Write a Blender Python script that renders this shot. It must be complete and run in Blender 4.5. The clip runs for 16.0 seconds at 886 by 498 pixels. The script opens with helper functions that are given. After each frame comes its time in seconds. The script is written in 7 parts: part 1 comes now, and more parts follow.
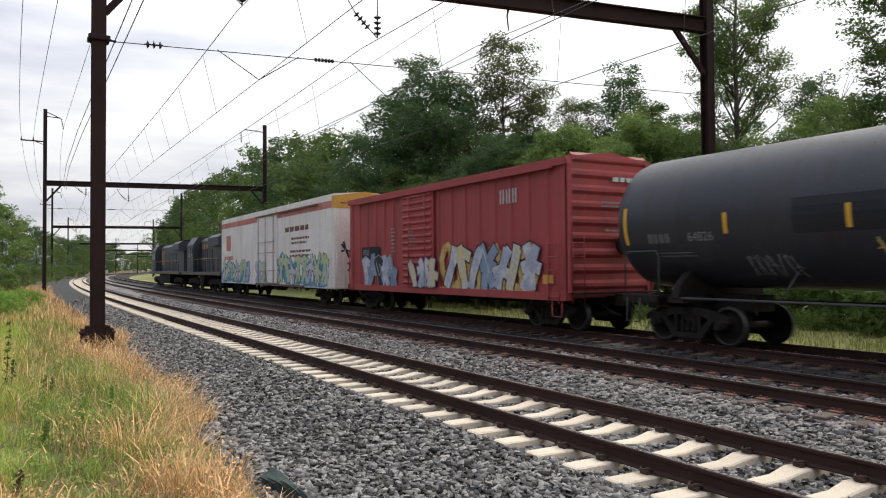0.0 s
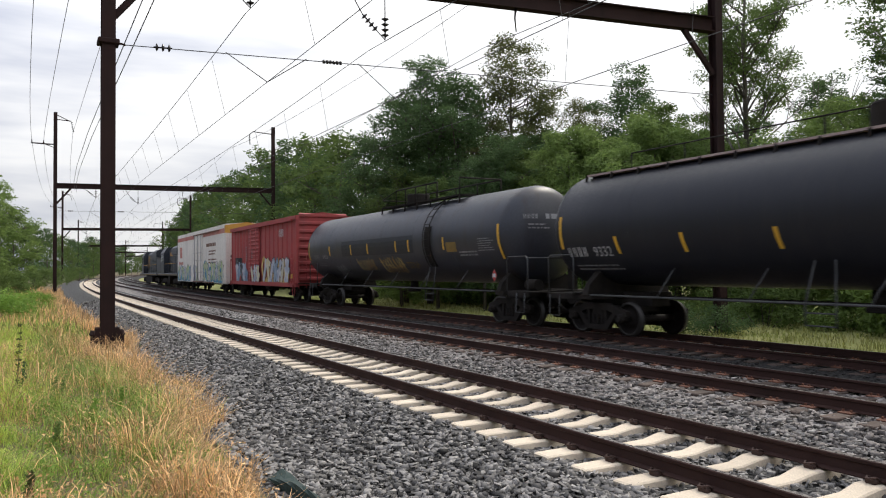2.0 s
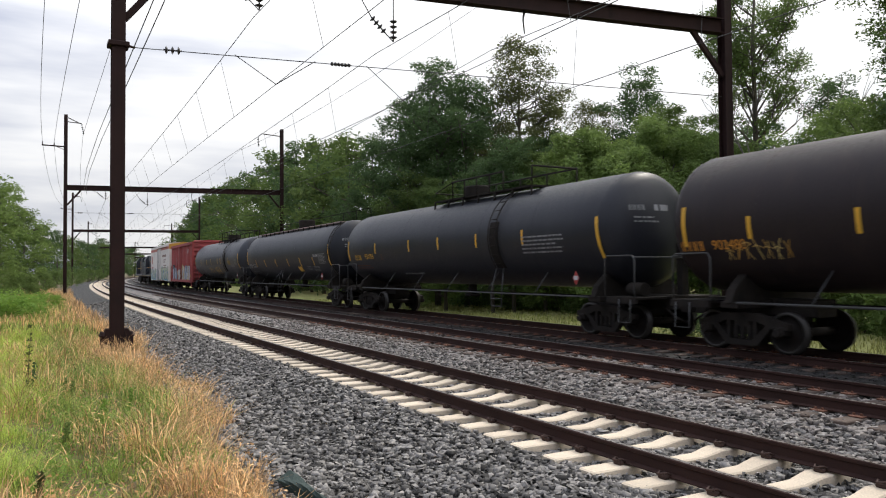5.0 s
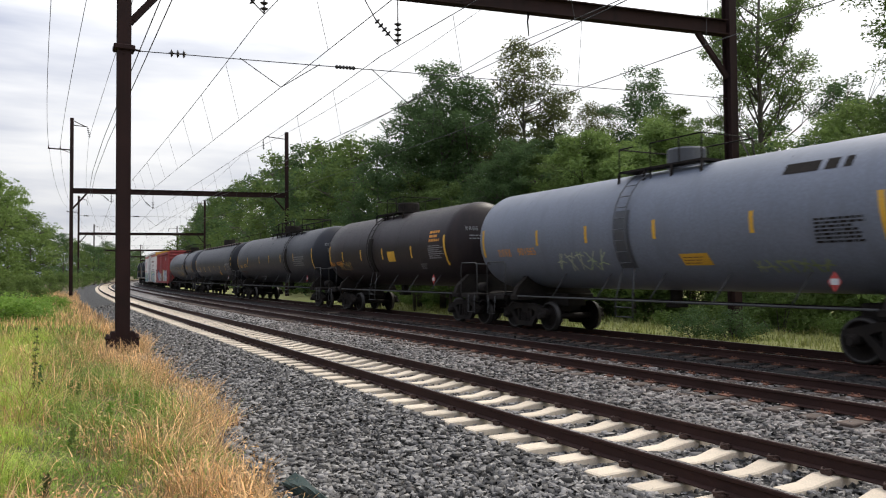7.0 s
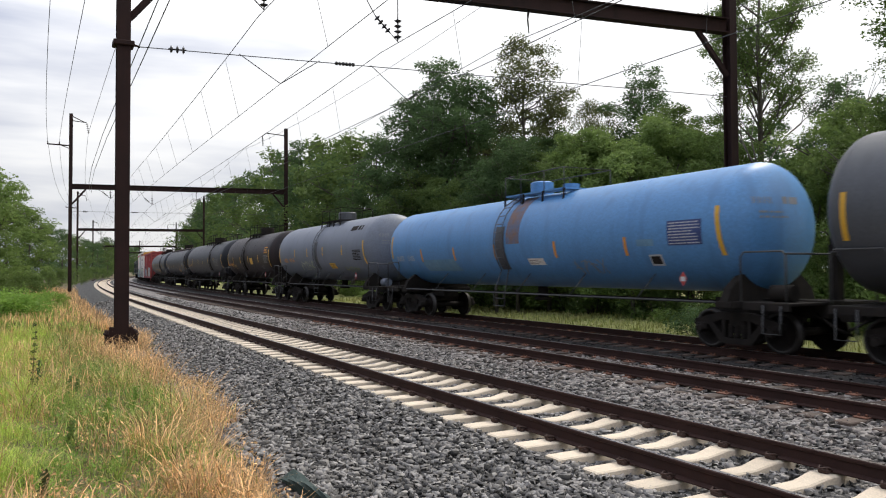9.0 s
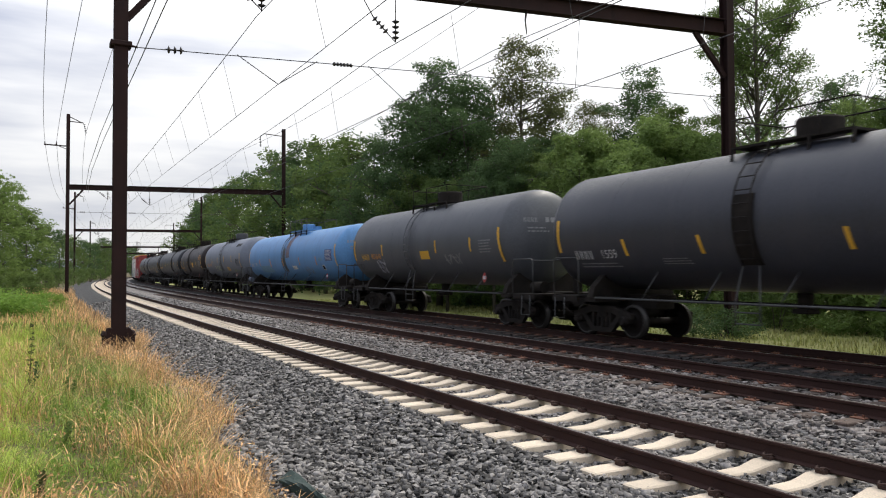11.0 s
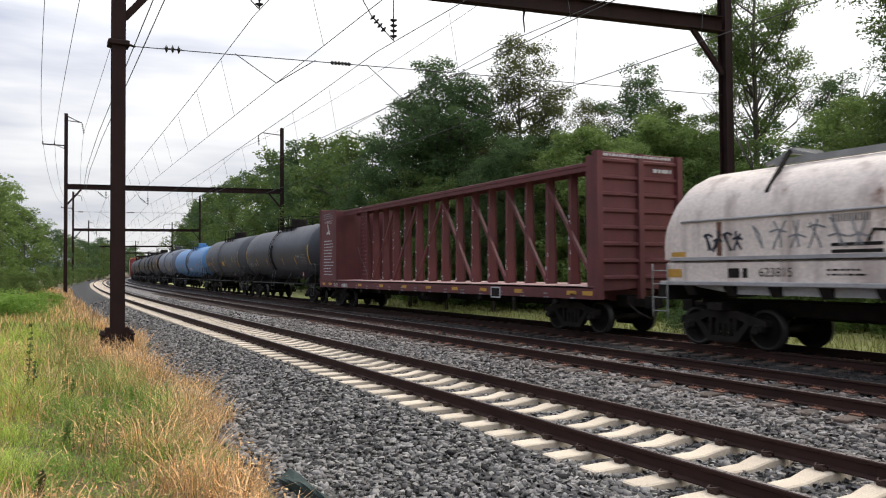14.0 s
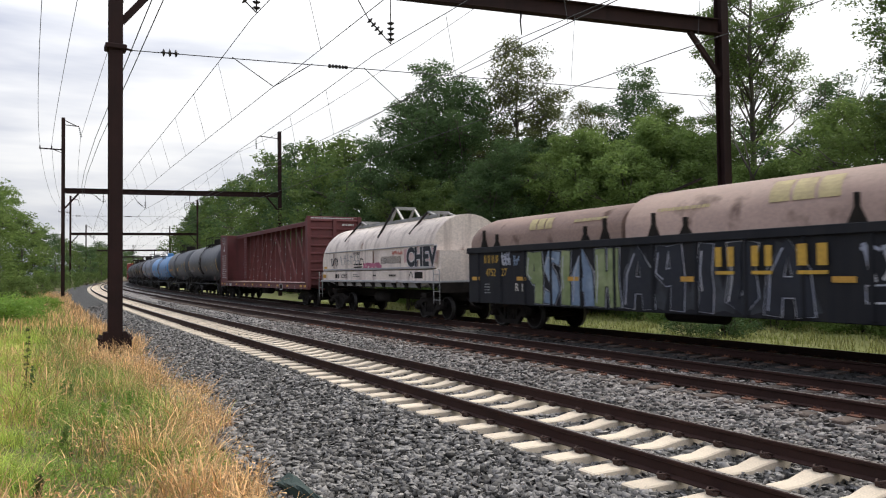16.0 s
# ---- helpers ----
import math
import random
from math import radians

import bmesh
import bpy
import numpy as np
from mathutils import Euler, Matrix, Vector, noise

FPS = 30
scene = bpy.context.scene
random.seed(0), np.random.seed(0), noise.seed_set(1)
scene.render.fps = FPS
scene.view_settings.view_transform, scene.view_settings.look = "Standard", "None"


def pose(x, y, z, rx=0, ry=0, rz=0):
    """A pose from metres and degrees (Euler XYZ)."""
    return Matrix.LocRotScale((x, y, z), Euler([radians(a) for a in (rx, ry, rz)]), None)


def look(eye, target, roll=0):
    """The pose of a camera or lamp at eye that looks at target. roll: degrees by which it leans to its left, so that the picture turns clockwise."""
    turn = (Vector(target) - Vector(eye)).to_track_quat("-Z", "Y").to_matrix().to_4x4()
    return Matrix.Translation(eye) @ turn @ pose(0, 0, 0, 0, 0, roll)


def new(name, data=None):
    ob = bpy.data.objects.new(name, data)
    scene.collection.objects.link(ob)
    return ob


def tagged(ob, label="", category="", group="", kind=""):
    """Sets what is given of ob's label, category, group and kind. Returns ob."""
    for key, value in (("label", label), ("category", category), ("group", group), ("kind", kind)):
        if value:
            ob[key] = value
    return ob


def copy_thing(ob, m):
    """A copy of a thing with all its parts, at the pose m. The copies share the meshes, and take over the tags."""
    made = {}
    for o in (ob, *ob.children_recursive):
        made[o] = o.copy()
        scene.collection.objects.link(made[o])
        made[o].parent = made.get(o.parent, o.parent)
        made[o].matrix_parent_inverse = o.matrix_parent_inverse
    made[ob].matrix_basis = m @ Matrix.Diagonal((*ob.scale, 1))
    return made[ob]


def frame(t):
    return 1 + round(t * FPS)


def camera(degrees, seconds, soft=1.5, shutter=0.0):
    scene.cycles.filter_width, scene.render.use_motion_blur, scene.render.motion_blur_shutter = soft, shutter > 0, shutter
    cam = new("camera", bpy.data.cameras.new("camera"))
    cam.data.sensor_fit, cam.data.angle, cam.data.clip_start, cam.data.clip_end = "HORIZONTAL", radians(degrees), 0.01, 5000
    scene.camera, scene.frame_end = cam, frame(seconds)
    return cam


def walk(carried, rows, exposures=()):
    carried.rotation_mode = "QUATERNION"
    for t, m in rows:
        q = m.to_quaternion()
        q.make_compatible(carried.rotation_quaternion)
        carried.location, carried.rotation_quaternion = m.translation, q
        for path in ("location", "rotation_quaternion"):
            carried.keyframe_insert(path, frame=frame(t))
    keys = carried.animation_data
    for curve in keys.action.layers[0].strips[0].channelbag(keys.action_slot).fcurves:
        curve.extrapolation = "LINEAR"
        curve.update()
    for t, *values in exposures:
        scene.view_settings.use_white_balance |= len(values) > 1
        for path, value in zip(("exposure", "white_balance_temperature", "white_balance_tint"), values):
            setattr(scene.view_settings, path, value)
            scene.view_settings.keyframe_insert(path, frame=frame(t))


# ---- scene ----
# ---- camera: it stands on the grass bank and turns slowly ----
EYE = (0.0, 0.0, 1.826)
# seconds, pitch up, roll, yaw to the right of +Y (degrees)
TURNS = [
    (0.0, 1.424, -0.386, 30.042),
    (0.5, 1.503, -0.430, 29.795),
    (1.0, 1.531, -0.443, 29.669),
    (1.5, 1.500, -0.525, 29.581),
    (2.0, 1.525, -0.513, 29.414),
    (2.5, 1.590, -0.500, 29.284),
    (3.0, 1.661, -0.565, 29.187),
    (3.5, 1.663, -0.515, 29.092),
    (4.0, 1.643, -0.516, 28.988),
    (6.5, 1.802, -0.388, 28.525),
    (7.0, 1.865, -0.510, 28.432),
    (7.5, 1.874, -0.502, 28.340),
    (8.0, 1.838, -0.450, 28.356),
    (8.5, 1.729, -0.399, 28.432),
    (9.0, 1.650, -0.288, 28.498),
    (11.5, 1.697, -0.341, 28.721),
    (12.0, 1.606, -0.414, 28.704),
    (12.5, 1.606, -0.414, 28.704),
    (13.0, 1.608, -0.414, 28.767),
    (13.5, 1.592, -0.382, 28.775),
    (14.0, 1.583, -0.474, 28.769),
    (14.5, 1.652, -0.532, 28.803),
    (15.0, 1.790, -0.443, 28.821),
    (15.5, 1.843, -0.472, 28.831),
    (16.0, 1.796, -0.694, 28.931)
]


def view(pitch, roll, yaw):
    p, w = radians(pitch), radians(yaw)
    aim = Vector((math.sin(w) * math.cos(p), math.cos(w) * math.cos(p), math.sin(p)))
    return look(EYE, Vector(EYE) + aim * 10, roll)


cam = camera(61.53, 16.0, soft=1.1, shutter=0.2)
walk(cam, [(t, view(p, r, w)) for t, p, r, w in TURNS], exposures=[(0.0, -0.08), (16.0, -0.08)])

# ---- light: bright overcast sky, sun behind thin cloud ----
SUN_AZ, SUN_EL = radians(68), radians(50)      # azimuth from +Y towards +X
world = bpy.data.worlds.new("overcast_sky")
scene.world = world
world.use_nodes = True
wn, wl = world.node_tree.nodes, world.node_tree.links
wn.clear()
w_out = wn.new("ShaderNodeOutputWorld")
w_bg = wn.new("ShaderNodeBackground")
w_sky = wn.new("ShaderNodeTexSky")
w_sky.sky_type, w_sky.sun_disc = "NISHITA", False
w_sky.sun_elevation, w_sky.sun_rotation = SUN_EL, SUN_AZ
w_co = wn.new("ShaderNodeTexCoord")
w_map = wn.new("ShaderNodeMapping")
w_map.inputs["Scale"].default_value = (1.1, 1.1, 7.0)
w_map.inputs["Location"].default_value = (0.35, 0.2, 0.1)
w_noise = wn.new("ShaderNodeTexNoise")
w_noise.inputs["Scale"].default_value, w_noise.inputs["Detail"].default_value = 1.6, 6
w_ramp = wn.new("ShaderNodeValToRGB")
w_ramp.color_ramp.elements[0].position, w_ramp.color_ramp.elements[0].color = 0.42, (0.60, 0.64, 0.77, 1)
w_ramp.color_ramp.elements[1].position, w_ramp.color_ramp.elements[1].color = 0.62, (1.16, 1.16, 1.17, 1)
w_scale = wn.new("ShaderNodeVectorMath")
w_scale.operation = "SCALE"
w_scale.inputs["Scale"].default_value = 0.07
w_mix = wn.new("ShaderNodeMixRGB")
w_mix.inputs[0].default_value = 0.92
w_sep = wn.new("ShaderNodeSeparateXYZ")
w_bias = wn.new("ShaderNodeMath")
w_bias.operation = "MULTIPLY_ADD"
w_bias.inputs[1].default_value = 0.42                   # the cloud thins out towards +X
wl.new(w_co.outputs["Generated"], w_sep.inputs[0])
wl.new(w_sep.outputs[0], w_bias.inputs[0])
wl.new(w_noise.outputs[0], w_bias.inputs[2])
w_dome = wn.new("ShaderNodeMapRange")                   # an overcast sky is brightest overhead
w_dome.inputs["From Min"].default_value, w_dome.inputs["From Max"].default_value = 0.0, 1.0
w_dome.inputs["To Min"].default_value, w_dome.inputs["To Max"].default_value = 0.76, 2.05
wl.new(w_sep.outputs[2], w_dome.inputs["Value"])
wl.new(w_dome.outputs[0], w_bg.inputs["Strength"])
for a, b in ((w_co.outputs["Generated"], w_map.inputs[0]), (w_map.outputs[0], w_noise.inputs["Vector"]),
             (w_bias.outputs[0], w_ramp.inputs[0]), (w_sky.outputs[0], w_scale.inputs[0]),
             (w_scale.outputs[0], w_mix.inputs[1]), (w_ramp.outputs[0], w_mix.inputs[2]),
             (w_mix.outputs[0], w_bg.inputs["Color"]), (w_bg.outputs[0], w_out.inputs["Surface"])):
    wl.new(a, b)
sun = new("sun", bpy.data.lights.new("sun", "SUN"))
sun.data.energy, sun.data.angle, sun.data.color = 2.1, radians(10), (1.0, 0.93, 0.82)
sun.matrix_world = look((math.sin(SUN_AZ) * math.cos(SUN_EL) * 50, math.cos(SUN_AZ) * math.cos(SUN_EL) * 50, math.sin(SUN_EL) * 50), (0, 0, 0))


# ---- materials ----
def mat(name, base, other=None, rough=0.7, metal=0.0, scale=2.0, fine=30.0, bump=0.25, dist=0.01, island=0.0, obj=0.0,
        streak=None, rust=None, rust_at=0.62, trans=0.0, contrast=0.25, spec=0.5):
    """A surface of two colours mixed at two scales, with fine relief, streaks down its sides and rust or dirt patches."""
    m = bpy.data.materials.new(name)
    m.use_nodes = True
    n, l = m.node_tree.nodes, m.node_tree.links
    bs = n["Principled BSDF"]
    other = other or tuple(c * 0.6 for c in base)
    co = n.new("ShaderNodeTexCoord")

    def tex(sc, detail=4, stretch=None):
        t = n.new("ShaderNodeTexNoise")
        t.inputs["Scale"].default_value, t.inputs["Detail"].default_value = sc, detail
        if stretch:
            mp = n.new("ShaderNodeMapping")
            mp.inputs["Scale"].default_value = stretch
            l.new(co.outputs["Object"], mp.inputs[0])
            l.new(mp.outputs[0], t.inputs["Vector"])
        else:
            l.new(co.outputs["Object"], t.inputs["Vector"])
        return t.outputs[0]

    def ramp(src, a, b):
        r = n.new("ShaderNodeMapRange")
        r.inputs["From Min"].default_value, r.inputs["From Max"].default_value = a, b
        l.new(src, r.inputs["Value"])
        return r.outputs[0]

    def mix(f, a, b):
        x = n.new("ShaderNodeMixRGB")
        for s, v in zip(x.inputs, (f, a, b)):
            if isinstance(v, (tuple, float)):
                s.default_value = (*v, 1) if isinstance(v, tuple) else v
            else:
                l.new(v, s)
        return x.outputs[0]

    big, small = tex(scale), tex(fine, 3)
    col = mix(ramp(big, 0.5 - contrast, 0.5 + contrast), base, other)
    sm = n.new("ShaderNodeMath")
    sm.operation = "MULTIPLY_ADD"
    l.new(small, sm.inputs[0])
    sm.inputs[1].default_value, sm.inputs[2].default_value = 0.7, 0.65
    hs = n.new("ShaderNodeHueSaturation")
    l.new(col, hs.inputs["Color"])
    l.new(sm.outputs[0], hs.inputs["Value"])
    col = hs.outputs[0]
    if island or obj:
        src = n.new("ShaderNodeNewGeometry").outputs["Random Per Island"] if island else n.new("ShaderNodeObjectInfo").outputs["Random"]
        h2, v = n.new("ShaderNodeHueSaturation"), ramp(src, 0, 1)
        mr = v.node
        mr.inputs["To Min"].default_value, mr.inputs["To Max"].default_value = 1 - (island or obj), 1 + (island or obj)
        l.new(v, h2.inputs["Value"])
        l.new(col, h2.inputs["Color"])
        col = h2.outputs[0]
    if streak:
        col = mix(ramp(tex(1.0, 5, (3.0, 3.0, 0.25)), 0.5, 0.75), col, streak)
    if rust:
        col = mix(ramp(tex(scale * 1.7, 8), rust_at, rust_at + 0.1), col, rust)
    l.new(col, bs.inputs["Base Color"])
    rr = ramp(small, 0.2, 0.8)
    rr.node.inputs["To Min"].default_value, rr.node.inputs["To Max"].default_value = max(rough - 0.12, 0.02), min(rough + 0.12, 1)
    l.new(rr, bs.inputs["Roughness"])
    bs.inputs["Metallic"].default_value = metal
    bs.inputs["Specular IOR Level"].default_value = spec
    if bump:
        bp = n.new("ShaderNodeBump")
        bp.inputs["Strength"].default_value, bp.inputs["Distance"].default_value = bump, dist
        l.new(small, bp.inputs["Height"])
        l.new(bp.outputs[0], bs.inputs["Normal"])
    if trans:
        tr, ms = n.new("ShaderNodeBsdfTranslucent"), n.new("ShaderNodeMixShader")
        l.new(col, tr.inputs["Color"])
        ms.inputs[0].default_value = trans
        l.new(bs.outputs[0], ms.inputs[1])
        l.new(tr.outputs[0], ms.inputs[2])
        l.new(ms.outputs[0], n["Material Output"].inputs["Surface"])
    return m


def gravel_material(name, dark, light, size):
    """Crushed stone seen from far: cells of differing grey with relief between them."""
    m = mat(name, dark, light, rough=0.9, scale=0.6, fine=18, bump=0)
    n, l = m.node_tree.nodes, m.node_tree.links
    bs = n["Principled BSDF"]
    vo = n.new("ShaderNodeTexVoronoi")
    vo.inputs["Scale"].default_value = size
    co = n.new("ShaderNodeTexCoord")
    l.new(co.outputs["Object"], vo.inputs["Vector"])
    hs = n.new("ShaderNodeHueSaturation")
    src = bs.inputs["Base Color"].links[0].from_socket
    sep = n.new("ShaderNodeSeparateColor")
    l.new(vo.outputs["Color"], sep.inputs[0])
    mr = n.new("ShaderNodeMapRange")
    mr.inputs["To Min"].default_value, mr.inputs["To Max"].default_value = 0.35, 1.7
    l.new(sep.outputs[0], mr.inputs["Value"])
    l.new(src, hs.inputs["Color"])
    l.new(mr.outputs[0], hs.inputs["Value"])
    l.new(hs.outputs[0], bs.inputs["Base Color"])
    bp = n.new("ShaderNodeBump")
    bp.inputs["Strength"].default_value, bp.inputs["Distance"].default_value, bp.invert = 1.0, 0.03, True
    l.new(vo.outputs["Distance"], bp.inputs["Height"])
    l.new(bp.outputs[0], bs.inputs["Normal"])
    return m


# darker than its loose stones: shade in the gaps is put in its colour
M_BALLAST = gravel_material("gap_shade_crushed_stone", (0.03, 0.029, 0.029), (0.055, 0.054, 0.052), 16)
M_STONE = mat("ballast_stone", (0.215, 0.203, 0.19), (0.13, 0.124, 0.118), rough=0.8, scale=3, fine=60, bump=0.1, island=0.92, spec=0.3)
M_STONE_DIRTY = mat("brown_ballast_stone", (0.225, 0.203, 0.188), (0.13, 0.115, 0.105), rough=0.85, scale=3, fine=60, bump=0.1, island=0.8, spec=0.3)
# far-track stones and bed: the train's contact shadow is put into their colours
M_STONE_SHADED = mat("shaded_ballast_stone", (0.032, 0.028, 0.025), (0.02, 0.018, 0.017), rough=0.92, scale=1.2, fine=60, bump=0.3, island=0.6)
M_BALLAST_SHADED = gravel_material("shaded_crushed_stone", (0.022, 0.02, 0.018), (0.034, 0.031, 0.028), 17)
M_SOIL = mat("grassy_soil", (0.085, 0.08, 0.03), (0.13, 0.09, 0.045), rough=0.95, scale=0.35, fine=9, bump=0.8, dist=0.05)
M_VERGE = mat("mown_verge", (0.27, 0.30, 0.075), (0.33, 0.30, 0.12), rough=0.95, scale=0.3, fine=12, bump=0.8, dist=0.04)
M_RAIL = mat("rusty_rail_steel", (0.052, 0.025, 0.020), (0.032, 0.017, 0.014), rough=0.75, scale=1.5, fine=40, bump=0.2, spec=0.2)
M_RAILTOP = mat("polished_rail_head", (0.34, 0.32, 0.31), (0.24, 0.21, 0.20), rough=0.3, metal=0.9, scale=3, fine=25, bump=0.02)
M_CONCRETE = mat("tie_concrete", (0.68, 0.58, 0.45), (0.56, 0.47, 0.36), rough=0.85, scale=3, fine=60, bump=0.25, dist=0.004, obj=0.1)
M_CLIP = mat("rusty_clip", (0.06, 0.03, 0.022), rough=0.8, fine=80)
M_WOODTIE = mat("creosoted_timber", (0.06, 0.045, 0.036), (0.10, 0.07, 0.055), rough=0.9, scale=2, fine=30, bump=0.5, obj=0.25)
M_PLATE = mat("rusted_plate", (0.24, 0.10, 0.055), (0.08, 0.04, 0.03), rough=0.9, fine=70)
M_STEEL = mat("brown_weathered_column", (0.021, 0.011, 0.010), (0.034, 0.016, 0.014), rough=0.75, scale=1.2, fine=25, bump=0.25, streak=(0.018, 0.010, 0.009), spec=0.2)
M_WIRE = mat("dark_wire", (0.05, 0.05, 0.05), rough=0.6, bump=0)
M_PORC = mat("brown_porcelain", (0.035, 0.03, 0.03), rough=0.3, bump=0)
M_BLACK = mat("black_tank_paint", (0.013, 0.0145, 0.020), (0.018, 0.019, 0.025), rough=0.44, scale=0.7, fine=18, bump=0.04, streak=(0.022, 0.022, 0.026), spec=0.35)
M_OLDYELLOW = mat("worn_yellow_stencil", (0.26, 0.16, 0.03), (0.12, 0.085, 0.03), rough=0.6, scale=3, fine=30, bump=0.05)
M_MAROONBLACK = mat("brown_black_tank_paint", (0.021, 0.016, 0.017), (0.028, 0.020, 0.020), rough=0.46, scale=0.7, fine=18, bump=0.04, streak=(0.034, 0.024, 0.022), spec=0.22)
M_BROWNBLACK = mat("sun_faded_black_paint", (0.028, 0.032, 0.042), (0.042, 0.040, 0.046), rough=0.40, scale=0.7, fine=18, bump=0.04, streak=(0.032, 0.026, 0.026), spec=0.4)
M_SATIN = mat("satin_black_tank_paint", (0.036, 0.038, 0.048), (0.044, 0.046, 0.056), rough=0.42, scale=0.6, fine=18, bump=0.03, streak=(0.05, 0.05, 0.058), spec=0.45)
M_GREYTANK = mat("grey_tank_paint", (0.17, 0.19, 0.235), (0.145, 0.165, 0.205), rough=0.5, scale=0.5, fine=18, bump=0.04, streak=(0.135, 0.15, 0.185))
M_DARKGREY = mat("dark_grey_tank_paint", (0.085, 0.09, 0.10), (0.065, 0.07, 0.08), rough=0.5, scale=0.8, fine=18, bump=0.06, streak=(0.062, 0.066, 0.074))
M_BLUETANK = mat("faded_blue_tank_paint", (0.10, 0.27, 0.53), (0.085, 0.235, 0.47), rough=0.45, scale=0.5, fine=18, bump=0.04, streak=(0.075, 0.20, 0.40))
M_UNDER = mat("grimy_underframe", (0.016, 0.014, 0.013), (0.030, 0.025, 0.021), rough=0.88, scale=4, fine=40, spec=0.15)
M_WHEEL = mat("brown_wheel_steel", (0.018, 0.014, 0.012), rough=0.75, metal=0.2, fine=40, bump=0.1, spec=0.2)
M_TREAD = mat("bright_wheel_rim", (0.07, 0.065, 0.06), rough=0.45, metal=0.7, bump=0)
M_YELLOW = mat("yellow_reflective_tape", (0.72, 0.40, 0.03), (0.6, 0.33, 0.03), rough=0.5, fine=40, bump=0.05)
M_WHITE = mat("white_lettering", (0.55, 0.55, 0.55), (0.45, 0.45, 0.45), rough=0.7, fine=40, bump=0)
M_DIMWHITE = mat("faded_lettering", (0.28, 0.28, 0.29), (0.2, 0.2, 0.2), rough=0.7, fine=40, bump=0)
M_ORANGE = mat("orange_lettering", (0.74, 0.32, 0.04), (0.6, 0.24, 0.04), rough=0.7, fine=40, bump=0)
M_RED = mat("red_boxcar_paint", (0.38, 0.055, 0.052), (0.31, 0.048, 0.048), rough=0.6, scale=0.8, fine=18, bump=0.08, streak=(0.23, 0.046, 0.045))
M_OXIDE = mat("maroon_oxide_paint", (0.155, 0.042, 0.043), (0.11, 0.033, 0.033), rough=0.7, scale=1.3, fine=22, bump=0.1, streak=(0.09, 0.032, 0.03))
M_CREAM = mat("dirty_white_paint", (0.78, 0.74, 0.68), (0.68, 0.64, 0.59), rough=0.6, scale=0.8, fine=18, bump=0.06, streak=(0.56, 0.52, 0.47))
M_AMBER = mat("amber_end_paint", (0.60, 0.33, 0.05), (0.5, 0.27, 0.05), rough=0.6, fine=20)
M_REDSTRIPE = mat("faded_red_stripe", (0.42, 0.09, 0.07), (0.5, 0.25, 0.2), rough=0.7, scale=1.5, fine=14, bump=0)
M_LOCO = mat("dark_blue_engine_paint", (0.013, 0.018, 0.028), (0.02, 0.024, 0.032), rough=0.45, fine=20, bump=0.05)
M_GLASS = mat("dark_cab_glass", (0.01, 0.012, 0.015), rough=0.08, bump=0)
M_COILWHITE = mat("stained_cream_cover", (0.80, 0.70, 0.62), (0.68, 0.59, 0.52), rough=0.65, scale=0.9, fine=16, bump=0.08, rust=(0.20, 0.10, 0.06), rust_at=0.66, streak=(0.38, 0.30, 0.26))
M_COILSIDE = mat("grey_white_sill_paint", (0.42, 0.41, 0.41), (0.3, 0.29, 0.29), rough=0.7, scale=1.2, fine=16, bump=0.08, rust=(0.14, 0.08, 0.05), rust_at=0.66)
M_GALV = mat("galvanised_frame", (0.36, 0.36, 0.35), rough=0.5, metal=0.3, fine=30)
M_TAN = mat("rusting_tan_roof", (0.34, 0.235, 0.19), (0.25, 0.17, 0.14), rough=0.75, scale=0.7, fine=14, bump=0.1, rust=(0.10, 0.055, 0.04), rust_at=0.6)
M_NAVY = mat("navy_black_side", (0.012, 0.013, 0.017), (0.018, 0.019, 0.023), rough=0.65, scale=1.0, fine=18, bump=0.08, streak=(0.024, 0.024, 0.026), spec=0.25)
M_RUSTY = mat("rusty_streak", (0.20, 0.09, 0.05), (0.12, 0.06, 0.04), rough=0.85, scale=3, fine=20)
M_BARK = mat("grey_bark", (0.10, 0.085, 0.07), (0.06, 0.05, 0.042), rough=0.95, scale=4, fine=20, bump=0.6)
M_DEADWOOD = mat("bare_dead_wood", (0.16, 0.14, 0.12), rough=0.95, scale=4, fine=20)
M_LEAF = mat("green_leaf", (0.15, 0.21, 0.06), (0.10, 0.152, 0.047), rough=0.6, scale=0.4, fine=6, bump=0, island=0.2, trans=0.5, spec=0.15)
M_LEAF_DARK = mat("dark_green_leaf", (0.102, 0.162, 0.060), (0.070, 0.120, 0.049), rough=0.6, scale=0.4, fine=6, bump=0, island=0.2, trans=0.45, spec=0.15)
M_LEAF_LIGHT = mat("light_green_leaf", (0.215, 0.30, 0.085), (0.145, 0.215, 0.065), rough=0.6, scale=0.4, fine=6, bump=0, island=0.2, trans=0.5, spec=0.15)
M_LEAF_OLIVE = mat("olive_brown_leaf", (0.13, 0.14, 0.05), (0.085, 0.105, 0.04), rough=0.7, scale=0.4, fine=6, bump=0, island=0.2, trans=0.45, spec=0.15)
M_LEAF_BRIGHT = mat("fresh_green_leaf", (0.24, 0.37, 0.07), (0.16, 0.28, 0.055), rough=0.6, scale=0.6, fine=6, bump=0, island=0.2, trans=0.5, spec=0.15)
M_GRASS_FRESH = mat("fresh_grass", (0.50, 0.60, 0.10), (0.34, 0.46, 0.07), rough=0.7, scale=0.9, fine=5, bump=0, island=0.45, trans=0.3)
M_RUSSET = mat("russet_grass", (0.56, 0.28, 0.13), (0.34, 0.17, 0.08), rough=0.8, scale=0.9, fine=5, bump=0, island=0.5, trans=0.2)
M_GRASS = mat("green_grass", (0.36, 0.43, 0.08), (0.12, 0.21, 0.035), rough=0.7, scale=0.9, fine=5, bump=0, island=0.75, trans=0.2)
